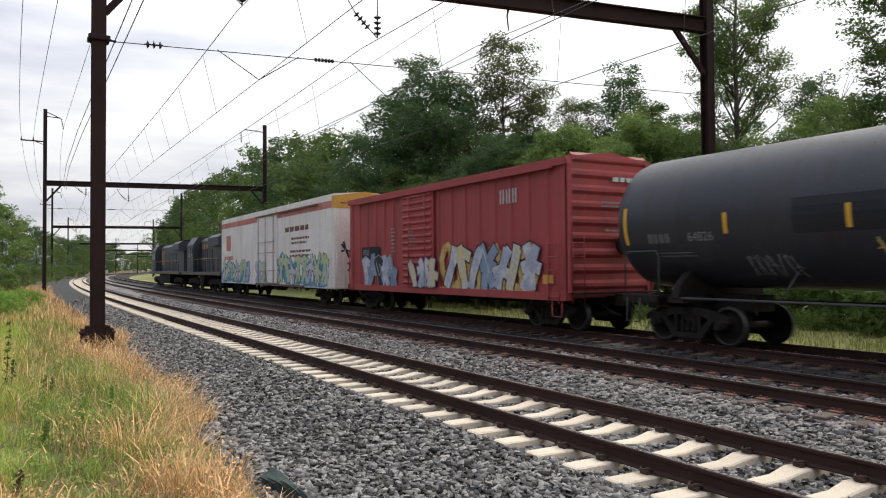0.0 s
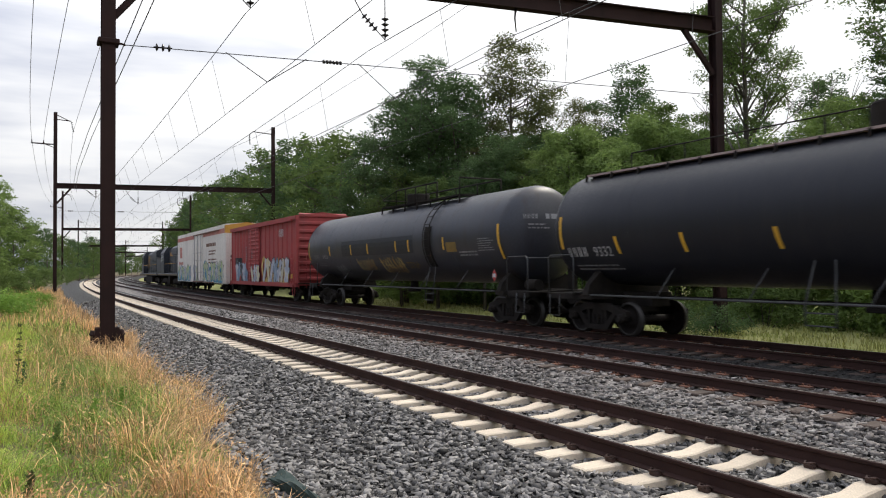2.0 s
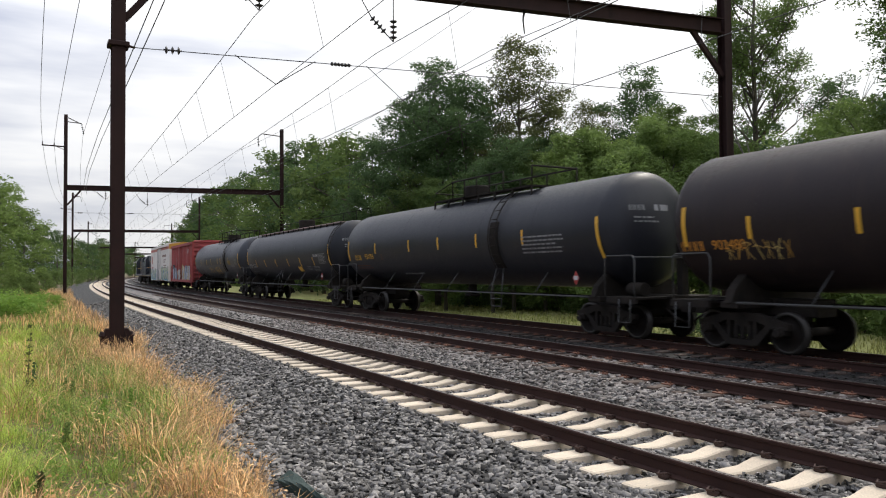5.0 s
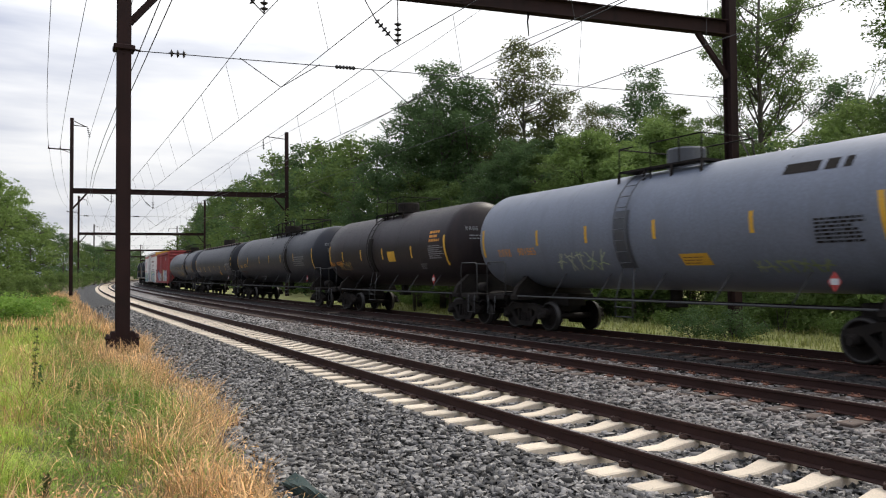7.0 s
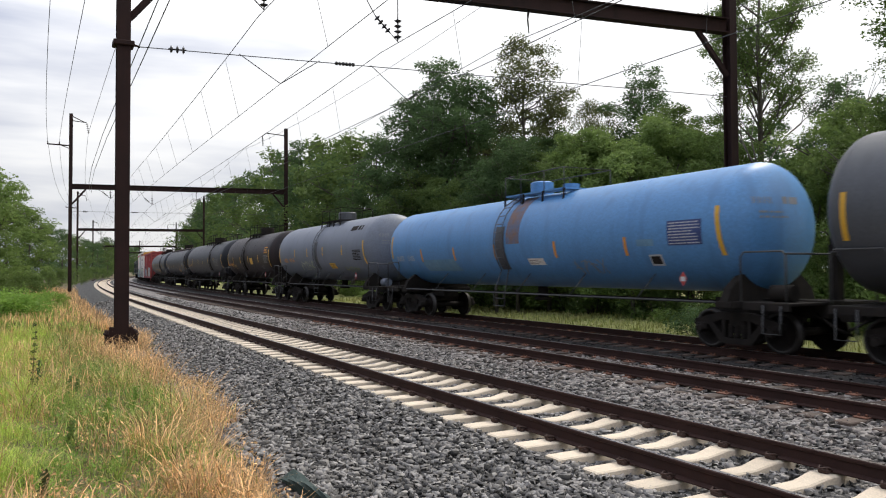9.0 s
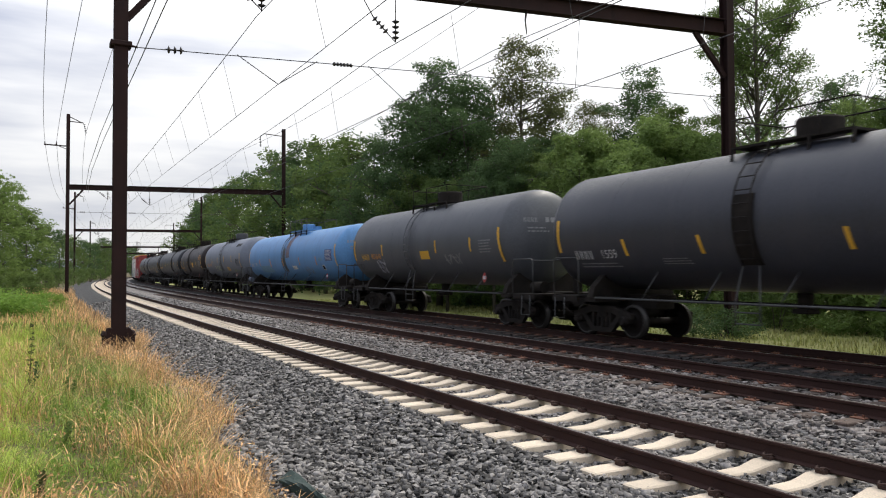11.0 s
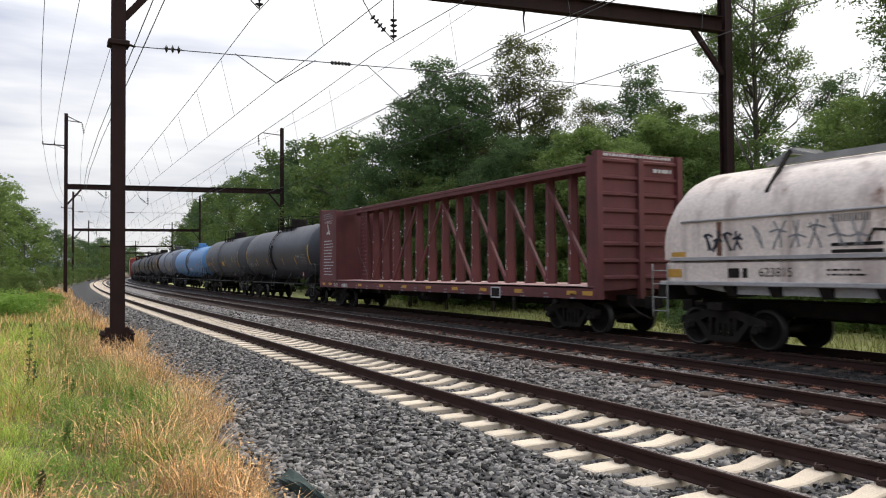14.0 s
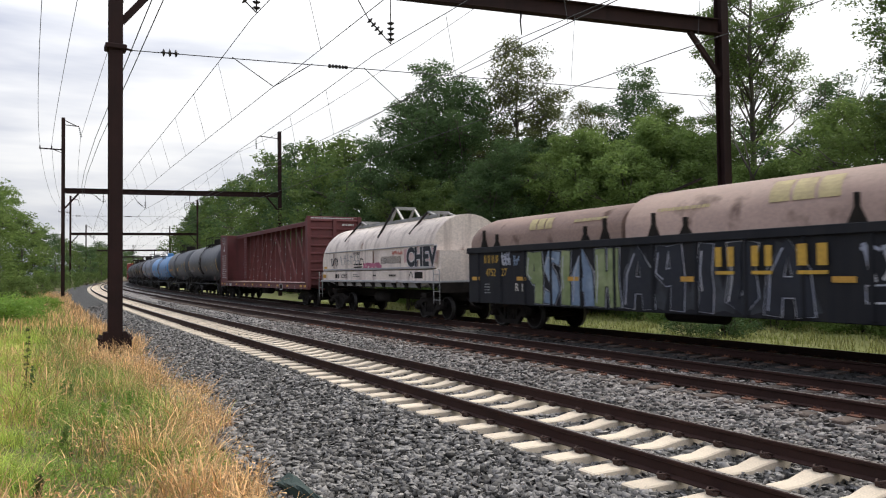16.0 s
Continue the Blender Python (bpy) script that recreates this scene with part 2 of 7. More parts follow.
M_STRAW = mat("dry_straw_grass", (0.82, 0.54, 0.27), (0.48, 0.28, 0.12), rough=0.8, scale=0.9, fine=5, bump=0, island=0.65, trans=0.2)
M_FABRIC = mat("dark_green_fabric", (0.012, 0.03, 0.026), (0.02, 0.04, 0.034), rough=0.8, fine=50)
M_GRAF = {
    "haze": mat("spray_grey_haze", (0.045, 0.05, 0.06), (0.02, 0.022, 0.028), rough=0.7, scale=2.2, fine=8, bump=0, contrast=0.1),
    "pale": mat("spray_pale", (0.52, 0.52, 0.55), (0.34, 0.36, 0.44), rough=0.7, scale=2.2, fine=8, bump=0, contrast=0.1),
    "cream": mat("spray_cream", (0.55, 0.47, 0.25), (0.48, 0.46, 0.42), rough=0.7, scale=2.2, fine=8, bump=0, contrast=0.1),
    "gold": mat("spray_gold", (0.45, 0.24, 0.05), (0.5, 0.38, 0.14), rough=0.7, scale=2, fine=8, bump=0, contrast=0.1),
    "blue": mat("spray_blue", (0.06, 0.22, 0.36), (0.10, 0.32, 0.42), rough=0.7, scale=2, fine=8, bump=0, contrast=0.1),
    "green": mat("spray_green", (0.19, 0.24, 0.10), (0.29, 0.33, 0.17), rough=0.7, scale=1.6, fine=8, bump=0, contrast=0.1),
    "slate": mat("spray_slate", (0.15, 0.21, 0.30), (0.26, 0.33, 0.42), rough=0.7, scale=1.6, fine=8, bump=0, contrast=0.12),
    "dark": mat("spray_black", (0.014, 0.018, 0.03), rough=0.6, scale=2, fine=8, bump=0),
    "rose": mat("spray_rose", (0.50, 0.26, 0.26), (0.66, 0.52, 0.48), rough=0.7, scale=2.5, fine=8, bump=0, contrast=0.15),
    "white": mat("spray_white", (0.72, 0.70, 0.70), (0.6, 0.58, 0.58), rough=0.7, scale=2, fine=8, bump=0),
    "pink": mat("spray_pink", (0.55, 0.16, 0.26), rough=0.7, scale=2, fine=8, bump=0),
    "lime": mat("spray_lime", (0.40, 0.50, 0.24), (0.46, 0.48, 0.34), rough=0.7, scale=2, fine=8, bump=0, contrast=0.1),
}


# ---- building helpers ----
def part(name, bm, material, parent=None, label="", smooth=False):
    me = bpy.data.meshes.new(name)
    bmesh.ops.recalc_face_normals(bm, faces=bm.faces)
    bm.to_mesh(me)
    bm.free()
    for m in material if isinstance(material, (list, tuple)) else (material,):
        me.materials.append(m)
    if smooth:
        me.polygons.foreach_set("use_smooth", [True] * len(me.polygons))
    return link(name, me, parent, label)


def link(name, me, parent=None, label="", m=None):
    ob = new(name, me)
    ob.parent = parent
    if m is not None:
        ob.matrix_basis = m
    if label:
        ob["label"] = label
    return ob


def quick(name, verts, faces, material, parent=None, label=""):
    me = bpy.data.meshes.new(name)
    me.from_pydata(verts, [], faces)
    for m in material if isinstance(material, (list, tuple)) else (material,):
        me.materials.append(m)
    return link(name, me, parent, label)


def box(bm, x0, x1, y0, y1, z0, z1, mi=0, bevel=0.0):
    v = [bm.verts.new((x, y, z)) for x in (x0, x1) for y in (y0, y1) for z in (z0, z1)]
    fs = [bm.faces.new([v[i] for i in q]) for q in ((0, 1, 3, 2), (4, 6, 7, 5), (0, 4, 5, 1), (2, 3, 7, 6), (0, 2, 6, 4), (1, 5, 7, 3))]
    for f in fs:
        f.material_index = mi
    if bevel:
        ed = list({e for f in fs for e in f.edges})
        r = bmesh.ops.bevel(bm, geom=ed, offset=bevel, segments=1, affect="EDGES")
        for f in r["faces"]:
            f.material_index = mi
    return v


def beam(bm, a, b, w, h, mi=0, up=(0, 0, 1)):
    """A straight bar of w x h from a to b."""
    a, b, up = Vector(a), Vector(b), Vector(up)
    d = (b - a).normalized()
    if abs(d.dot(up)) > 0.98:
        up = Vector((0, 1, 0))
    s = d.cross(up).normalized()
    u = s.cross(d)
    r = [[bm.verts.new(p + s * i * w / 2 + u * j * h / 2) for i, j in ((-1, -1), (1, -1), (1, 1), (-1, 1))] for p in (a, b)]
    fs = [bm.faces.new((r[0][i], r[0][(i + 1) % 4], r[1][(i + 1) % 4], r[1][i])) for i in range(4)]
    fs += [bm.faces.new(r[0]), bm.faces.new(r[1][::-1])]
    for f in fs:
        f.material_index = mi


def tube(bm, pts, r, seg=6, mi=0, cap=True, smooth=True):
    """A round bar along points; r is one radius or one for each point."""
    pts = [Vector(p) for p in pts]
    rr = r if isinstance(r, (list, tuple)) else [r] * len(pts)
    rings, side = [], None
    for i, p in enumerate(pts):
        d = (pts[min(i + 1, len(pts) - 1)] - pts[max(i - 1, 0)]).normalized()
        ref = side if side is not None and abs(side.dot(d)) < 0.95 else (Vector((0, 0, 1)) if abs(d.z) < 0.9 else Vector((1, 0, 0)))
        s = (ref - d * ref.dot(d)).normalized()
        side = s
        u = d.cross(s)
        rings.append([bm.verts.new(p + (s * math.cos(a) + u * math.sin(a)) * rr[i]) for a in (math.tau * k / seg for k in range(seg))])
    fs = []
    for a, b in zip(rings, rings[1:]):
        fs += [bm.faces.new((a[k], a[(k + 1) % seg], b[(k + 1) % seg], b[k])) for k in range(seg)]
    for f in fs:
        f.smooth = smooth
    if cap:
        fs += [bm.faces.new(rings[0][::-1]), bm.faces.new(rings[-1])]
    for f in fs:
        f.material_index = mi


def prism(bm, outline, axis, lo, hi, mi=0):
    """A flat outline of (a, b) pushed from lo to hi along an axis: x (a=y, b=z), y (a=x, b=z) or z."""
    def at(a, b, c):
        return {"x": (c, a, b), "y": (a, c, b), "z": (a, b, c)}[axis]
    lo_v = [bm.verts.new(at(a, b, lo)) for a, b in outline]
    hi_v = [bm.verts.new(at(a, b, hi)) for a, b in outline]
    n = len(outline)
    fs = [bm.faces.new((lo_v[i], lo_v[(i + 1) % n], hi_v[(i + 1) % n], hi_v[i])) for i in range(n)]
    fs += [bm.faces.new(lo_v[::-1]), bm.faces.new(hi_v)]
    for f in fs:
        f.material_index = mi


def empty(name, label, category, group="", kind="", m=None):
    ob = new(name)
    ob.empty_display_size = 0.3
    if m is not None:
        ob.matrix_basis = m
    return tagged(ob, label, category, group, kind)


# ---- the plan: straight line up to YS, then a long bend to the right ----
BEND, YS = 1643.0, 34.4
X1, X2, X3 = 6.168, 9.984, 13.883        # centres of the three tracks
Z1, Z2, Z3 = 0.0, 0.125, 0.113           # rail tops
SPEED = 11.36


def line(s):
    """The pose of the way at s metres along it: local x runs across, to the right."""
    if s <= YS:
        return Matrix.Translation((0, s, 0))
    return Matrix.Translation((BEND, YS, 0)) @ Matrix.Rotation(-(s - YS) / BEND, 4, "Z") @ Matrix.Translation((-BEND, 0, 0))


def on(x, s, z=0.0):
    return line(s) @ Vector((x, 0, z))


# ---- ground, one sheet to the horizon, with the ballast beds raised ----
PROFILE = [(-1400, 1.0), (-300, 0.6), (-60, 0.1), (-20, -0.05), (-8, -0.05), (-3, -0.1), (0, -0.1), (1.5, -0.2), (2.4, -0.4), (2.9, -0.47), (3.4, -0.48), (4.5, -0.27),
           (4.85, -0.255), (5.35, -0.285), (7.0, -0.285), (7.5, -0.255), (8.0, -0.21), (8.6, -0.1), (11.4, -0.1), (11.9, -0.15), (12.4, -0.1), (15.4, -0.1), (16.0, -0.2),
           (17.2, -0.62), (18.5, -0.66), (21, -0.6), (26, -0.5), (40, -0.2), (90, 0.5), (300, 2.0), (900, 3.0), (1500, 3.0)]


def ground_z(x):
    for (a, za), (b, zb) in zip(PROFILE, PROFILE[1:]):
        if a <= x <= b:
            return za + (zb - za) * (x - a) / (b - a)
    return 0.0


def build_ground():
    xs = [p[0] for p in PROFILE]
    xs = sorted(set(xs + [-5, -1.5, 0.8, 2.0, 3.1, 3.9, 6, 9.2, 10, 10.8, 13, 14, 14.8, 16.6, 23, 32, 60, 180]))
    ss = [-600, -300, -120, -60, -30] + [i * 1.5 for i in range(-14, 60)] + [90 + 5 * i for i in range(40)] + [300 + 40 * i for i in range(12)] + [800 + 150 * i for i in range(12)]
    verts, faces, mats = [], [], []
    for s in ss:
        m = line(s)
        for x in xs:
            rough = 0.03 if (x < 2.5 or x > 17.5) else 0.012
            z = ground_z(x) + (noise.noise((x * 0.35, s * 0.35, 0)) * rough * 2.2 if abs(x) < 60 else 0)
            verts.append(m @ Vector((x, 0, z)))
    w = len(xs)
    for i in range(len(ss) - 1):
        for j in range(w - 1):
            faces.append((i * w + j, i * w + j + 1, (i + 1) * w + j + 1, (i + 1) * w + j))
            x = (xs[j] + xs[j + 1]) / 2
            # index 3, the far bed, carries the train's shadow in its colour
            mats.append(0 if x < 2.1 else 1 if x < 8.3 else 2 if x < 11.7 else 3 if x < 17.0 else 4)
    ob = quick("ground", verts, faces, [M_SOIL, M_BALLAST, M_BALLAST_MID, M_BALLAST_SHADED, M_VERGE])
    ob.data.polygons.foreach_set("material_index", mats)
    tagged(ob, "grassy railway land with raised beds of crushed stone", "ground", kind="structure")


M_BALLAST_MID = gravel_material("brownish_crushed_stone", (0.17, 0.155, 0.145), (0.23, 0.21, 0.195), 17)
build_ground()

# ---- the three tracks ----
RAIL = [(-0.07, -0.172), (0.07, -0.172), (0.07, -0.16), (0.014, -0.142), (0.009, -0.05), (0.034, -0.038), (0.036, -0.008), (0.026, 0.0),
        (-0.026, 0.0), (-0.036, -0.008), (-0.034, -0.038), (-0.009, -0.05), (-0.014, -0.142), (-0.07, -0.16)]


def build_rail(track, x, z, s0, s1):
    ss = [s0]
    while ss[-1] < s1:
        ss.append(ss[-1] + (3 if ss[-1] < 90 else 8))
    n = len(RAIL)
    verts = [on(x + a, s, z + b) for s in ss for a, b in RAIL]
    faces, mats = [], []
    for i in range(len(ss) - 1):
        for k in range(n):
            faces.append((i * n + k, i * n + (k + 1) % n, (i + 1) * n + (k + 1) % n, (i + 1) * n + k))
            mats.append(1 if k in (7,) else 0)
    faces += [tuple(range(n))[::-1], tuple(range((len(ss) - 1) * n, len(ss) * n))]
    mats += [0, 0]
    ob = quick("rail", verts, faces, [M_RAIL, M_RAILTOP], track)
    ob.data.polygons.foreach_set("material_index", mats)


track_near = empty("railway_track", "rusty railway track on pale concrete ties in grey ballast", "railway track", "railway tracks", "structure")
track_mid = empty("railway_track", "worn railway track on buried dark timber ties", "railway track", "railway tracks", "structure")
track_far = empty("railway_track", "railway track under the freight train, on ballast darkened for its shadow", "railway track", "railway tracks", "structure")
for tr, x, z in ((track_near, X1, Z1), (track_mid, X2, Z2), (track_far, X3, Z3)):
    for g in (-0.7525, 0.7525):
        build_rail(tr, x + g, z, -40, 560)


def concrete_tie_mesh():
    """Trapezoid section, rail seats raised and the middle lower."""
    bm = bmesh.new()
    rows = [(-1.295, 0.120, 0.0), (-1.27, 0.128, 0.012), (-0.98, 0.128, 0.012), (-0.56, 0.128, 0.010), (-0.30, 0.108, -0.035), (0.30, 0.108, -0.035),
            (0.56, 0.128, 0.010), (0.98, 0.128, 0.012), (1.27, 0.128, 0.012), (1.295, 0.120, 0.0)]
    rings = [[bm.verts.new(p) for p in ((x, -w - 0.02, -0.2), (x, -w, z - 0.015), (x, -w + 0.018, z), (x, w - 0.018, z), (x, w, z - 0.015), (x, w + 0.02, -0.2))] for x, w, z in rows]
    for a, b in zip(rings, rings[1:]):
        for k in range(5):
            bm.faces.new((a[k], a[k + 1], b[k + 1], b[k]))
    bm.faces.new(rings[0])
    bm.faces.new(rings[-1])
    me = bpy.data.meshes.new("tie")
    bmesh.ops.recalc_face_normals(bm, faces=bm.faces)
    bm.to_mesh(me)
    bm.free()
    me.materials.append(M_CONCRETE)
    return me


def clip_mesh():
    """Shoulder and bent spring clip beside the rail foot."""
    bm = bmesh.new()
    box(bm, -0.035, 0.03, -0.055, 0.055, -0.005, 0.045, bevel=0.012)
    tube(bm, [(0.05, -0.05, 0.03), (0.0, -0.045, 0.06), (-0.05, -0.02, 0.055), (-0.06, 0.02, 0.05), (0.0, 0.045, 0.062), (0.055, 0.05, 0.03)], 0.011, 5)
    me = bpy.data.meshes.new("rail_clip")
    bm.to_mesh(me)
    bm.free()
    me.materials.append(M_CLIP)
    return me


def build_ties():
    me, cl = concrete_tie_mesh(), clip_mesh()
    for k in range(-14, 284):
        s = 5.32 + 0.6135 * k
        tie = link("tie", me, track_near, m=line(s) @ pose(X1 + random.uniform(-0.012, 0.012), 0, Z1 - 0.197, 0, 0, random.uniform(-0.7, 0.7)))
        if -6 < k < 44:
            for x, r in ((-0.855, 0), (-0.65, 180), (0.65, 0), (0.855, 180)):
                link("rail_clip", cl, tie, m=pose(x, 0, 0.012, 0, 0, r))
    verts, faces = [], []
    for k in range(284, 520):
        m = line(5.32 + 0.6135 * k) @ Matrix.Translation((X1, 0, Z1 - 0.197))
        b = len(verts)
        verts += [m @ Vector((x, y, 0)) for x, y in ((-1.29, -0.12), (1.29, -0.12), (1.29, 0.12), (-1.29, 0.12))] + [m @ Vector((x, y, -0.1)) for x, y in ((-1.29, -0.12), (1.29, -0.12))]
        faces += [(b, b + 1, b + 2, b + 3), (b, b + 4, b + 5, b + 1)]
    tagged(quick("far_ties", verts, faces, M_CONCRETE, track_near), kind="stuff")
    # timber ties with tie plates
    bm = bmesh.new()
    box(bm, -1.3, 1.3, -0.115, 0.115, -0.17, 0.0, bevel=0.012)
    wood = bpy.data.meshes.new("timber_tie")
    bm.to_mesh(wood)
    bm.free()
    wood.materials.append(M_WOODTIE)
    bm = bmesh.new()
    box(bm, -0.18, 0.18, -0.095, 0.095, 0, 0.02, bevel=0.006)
    for x, y in ((-0.11, -0.05), (-0.11, 0.05), (0.11, -0.05), (0.11, 0.05)):
        box(bm, x - 0.012, x + 0.012, y - 0.012, y + 0.012, 0.02, 0.05)
    plate = bpy.data.meshes.new("tie_plate")
    bm.to_mesh(plate)
    bm.free()
    plate.materials.append(M_PLATE)
    for tr, x, z, n in ((track_mid, X2, Z2, 130), (track_far, X3, Z3, 90)):
        for k in range(n):
            s = 1.0 + 0.53 * k
            tie = link("timber_tie", wood, tr, m=line(s) @ pose(x + random.uniform(-0.05, 0.05), 0, z - 0.178 + random.uniform(-0.025, 0.012), 0, 0, random.uniform(-1.2, 1.2)))
            if k < 50:
                for g in (-0.7525, 0.7525):
                    link("tie_plate", plate, tie, m=pose(g, 0, 0.001))


build_ties()

# ---- electric overhead line: portals, poles, wires ----
PX0, PX1 = 1.98, 22.0                    # columns of the nearest portal
# along the line, left and right column, height of the cross beam; each stands a little askew
FRAMES = [(22.0, 1.98, 22.0, 10.37), (85.0, 1.98, 23.4, 10.37), (167.0, 1.4, 25.4, 10.2), (258.0, -0.4, 24.1, 9.7), (340.0, 0.0, 24.0, 9.6), (420.0, 1.0, 24.0, 9.6), (500.0, 1.5, 24.0, 9.6)]
PORTALS = [p[0] for p in FRAMES]
SKEW, TOP_L, TOP_R = -3.4, 18.1, 17.7
HANGS = [(X1 - 0.47, 9.45, 0.62), (X2 - 0.3, 8.9, 0.5), (X3 + 0.2, 9.6, 0.7)]   # messenger supports and sags
CONTACT = [7.32, 7.1, 7.2]


def h_column(bm, x, y, z0, z1, w=0.35, d=0.35, t=0.03):
    a, b, c = w / 2, d / 2, t / 2
    prism(bm, [(x + p, y + q) for p, q in ((-a, -b), (a, -b), (a, -b + t), (c, -b + t), (c, b - t), (a, b - t), (a, b), (-a, b), (-a, b - t), (-c, b - t), (-c, -b + t), (-a, -b + t))], "z", z0, z1)


def insulator(bm, a, b, n=4, r=0.13):
    a, b = Vector(a), Vector(b)
    for i in range(n):
        c = a.lerp(b, (i + 0.5) / n)
        d = (b - a).normalized() * 0.035
        tube(bm, [c - d, c - d * 0.3, c + d], [0.05, r, 0.06], 10)
    tube(bm, [a, b], 0.025, 5)


def portal(s, x0, x1, beam_z, near):
    skew = SKEW
    top_l, top_r = (19.0, TOP_R) if near else (TOP_L, TOP_R)

    def across(x):
        return skew * (x - x0) / (x1 - x0)
    p = empty("catenary_portal", "dark brown steel portal of columns and cross beam carrying overhead wires", "catenary portal", "portals over the tracks", m=line(s))
    zl = -0.35
    bm = bmesh.new()
    h_column(bm, x0, 0, zl, top_l)
    part("column", bm, M_STEEL, p)
    bm = bmesh.new()
    h_column(bm, x1, skew, -0.8, top_r)
    part("column", bm, M_STEEL, p)
    bm = bmesh.new()
    beam(bm, (x0 + 0.17, 0, beam_z + 0.25), (x1 - 0.17, skew, beam_z + 0.25), 0.035, 0.465)
    web = part("cross_beam", bm, M_STEEL, p)
    for dz in (0.0, 0.5):
        bm = bmesh.new()
        beam(bm, (x0 + 0.17, 0, beam_z + dz), (x1 - 0.17, skew, beam_z + dz), 0.34, 0.035)
        part("flange", bm, M_STEEL, web)
    for x, y, dx in ((x0 + 0.15, 0, 1.25), (x1 - 0.15, skew, -1.25)):
        bm = bmesh.new()
        beam(bm, (x, y, beam_z - 1.55), (x + dx, y + skew / (x1 - x0) * dx, beam_z - 0.02), 0.14, 0.16)
        part("knee_brace", bm, M_STEEL, p)
    if near:
        # foot with bolted lugs and a clamp band
        bm = bmesh.new()
        box(bm, x0 - 0.3, x0 + 0.3, -0.28, 0.28, zl - 0.4, zl + 0.06, bevel=0.03)
        part("foot", bm, M_STEEL, p)
        for sx in (-1, 1):
            for sy in (-0.16, 0.16):
                bm = bmesh.new()
                prism(bm, [(x0 + sx * 0.18, zl + 0.02), (x0 + sx * 0.4, zl + 0.02), (x0 + sx * 0.4, zl + 0.42), (x0 + sx * 0.33, zl + 0.5), (x0 + sx * 0.28, zl + 0.68), (x0 + sx * 0.18, zl + 0.68)], "y", sy - 0.05, sy + 0.05)
                tube(bm, [(x0 + sx * 0.36, sy, zl + 0.02), (x0 + sx * 0.36, sy, zl + 0.6)], 0.045, 6)
                tube(bm, [(x0 + sx * 0.36, sy, zl + 0.47), (x0 + sx * 0.36, sy, zl + 0.53)], 0.075, 6)
                part("lug", bm, M_STEEL, p)
        bm = bmesh.new()
        z = 8.08
        box(bm, x0 - 0.27, x0 + 0.27, -0.25, 0.25, z - 0.07, z + 0.07, bevel=0.02)
        tube(bm, [(x0 + 0.2, -0.1, z), (x0 + 0.42, -0.12, z - 0.05)], 0.03)
        part("clamp_band", bm, M_STEEL, p)
    xd, zd, _ = HANGS[2]                                # a plain dropper over the far track
    bm = bmesh.new()
    tube(bm, [(xd, across(xd), beam_z), (xd - 0.05, across(xd), beam_z - 0.3), (xd, across(xd), zd)], [0.05, 0.03, 0.02], 6)
    part("dropper", bm, M_PORC, p)
    for x, z, _ in HANGS[:2]:
        y = across(x)
        for a, b, c in (((x, y, beam_z), (x, y, z + 0.72), (x, y, z + 0.06)), ((x - 1.25, y, beam_z), (x - 0.75, y, z + 0.68), (x - 0.28, y, z + 0.25))):
            bm = bmesh.new()
            tube(bm, [a, b], 0.018, 4)
            insulator(bm, b, c, 4, 0.12)
            tube(bm, [c, (x, y, z)], 0.018, 4)
            part("insulator", bm, M_PORC, p)
    # level cross span that steadies the contact wires
    zs = 8.06
    bm = bmesh.new()
    tube(bm, [(x0 + 0.25, 0, zs), (x1 - 0.2, skew, zs)], 0.013, 4)
    part("cross_span", bm, M_WIRE, p)
    for a, b, n, r in ((3.12, 3.6, 3, 0.12), (7.75, 8.35, 6, 0.06)):
        bm = bmesh.new()
        insulator(bm, (a, across(a), zs), (b, across(b), zs), n, r)
        part("insulator", bm, M_PORC, p)
    for x, zc in zip((X1, X2, X3), CONTACT):
        for dx in (-1.15, 1.13):
            bm = bmesh.new()
            tube(bm, [(x + dx, across(x + dx), zs + 0.03), (x, across(x), zc)], 0.013, 4)
            part("steady_arm", bm, M_WIRE, p)
    # brackets for the high lines on top
    bm = bmesh.new()
    zt = top_l - 0.2
    tube(bm, [(x0, 0, zt), (x0 + 1.2, 0, zt - 0.55), (x0 + 1.45, 0, zt - 0.6)], 0.045)
    tube(bm, [(x0, 0, zt - 0.5), (x0 + 1.45, 0, zt - 0.6)], 0.045)
    part("bracket", bm, M_STEEL, p)
    bm = bmesh.new()
    insulator(bm, (x0 + 1.45, 0, zt - 0.65), (x0 + 1.65, 0, zt - 1.7), 5)
    part("insulator", bm, M_PORC, p)
    bm = bmesh.new()
    zz = top_l - 3.3
    beam(bm, (x0 - 2.15, 0, zz + 0.05), (x0, 0, zz), 0.1, 0.12)
    beam(bm, (x0 - 1.2, 0, zz + 0.1), (x0, 0, zz - 0.35), 0.06, 0.06)
    for x in (x0 - 2.1, x0 - 1.05):
        tube(bm, [(x, 0, zz), (x, 0, zz + 0.38)], [0.07, 0.04], 6)
    part("crossarm", bm, M_STEEL, p)
    bm = bmesh.new()
    zr = top_r - 0.8
    tube(bm, [(x1, skew, zr), (x1 - 2.2, skew, zr + 0.15), (x1 - 2.6, skew, zr - 0.2), (x1 - 2.6, skew, zr - 0.5)], 0.05)
    part("bracket", bm, M_STEEL, p)
    bm = bmesh.new()
    insulator(bm, (x1 - 2.6, skew, zr - 0.45), (x1 - 2.55, skew, zr - 1.3), 5)
    part("insulator", bm, M_PORC, p)


for i, (s, xl, xr, zb) in enumerate(FRAMES):
    portal(s, xl, xr, zb, i == 0)


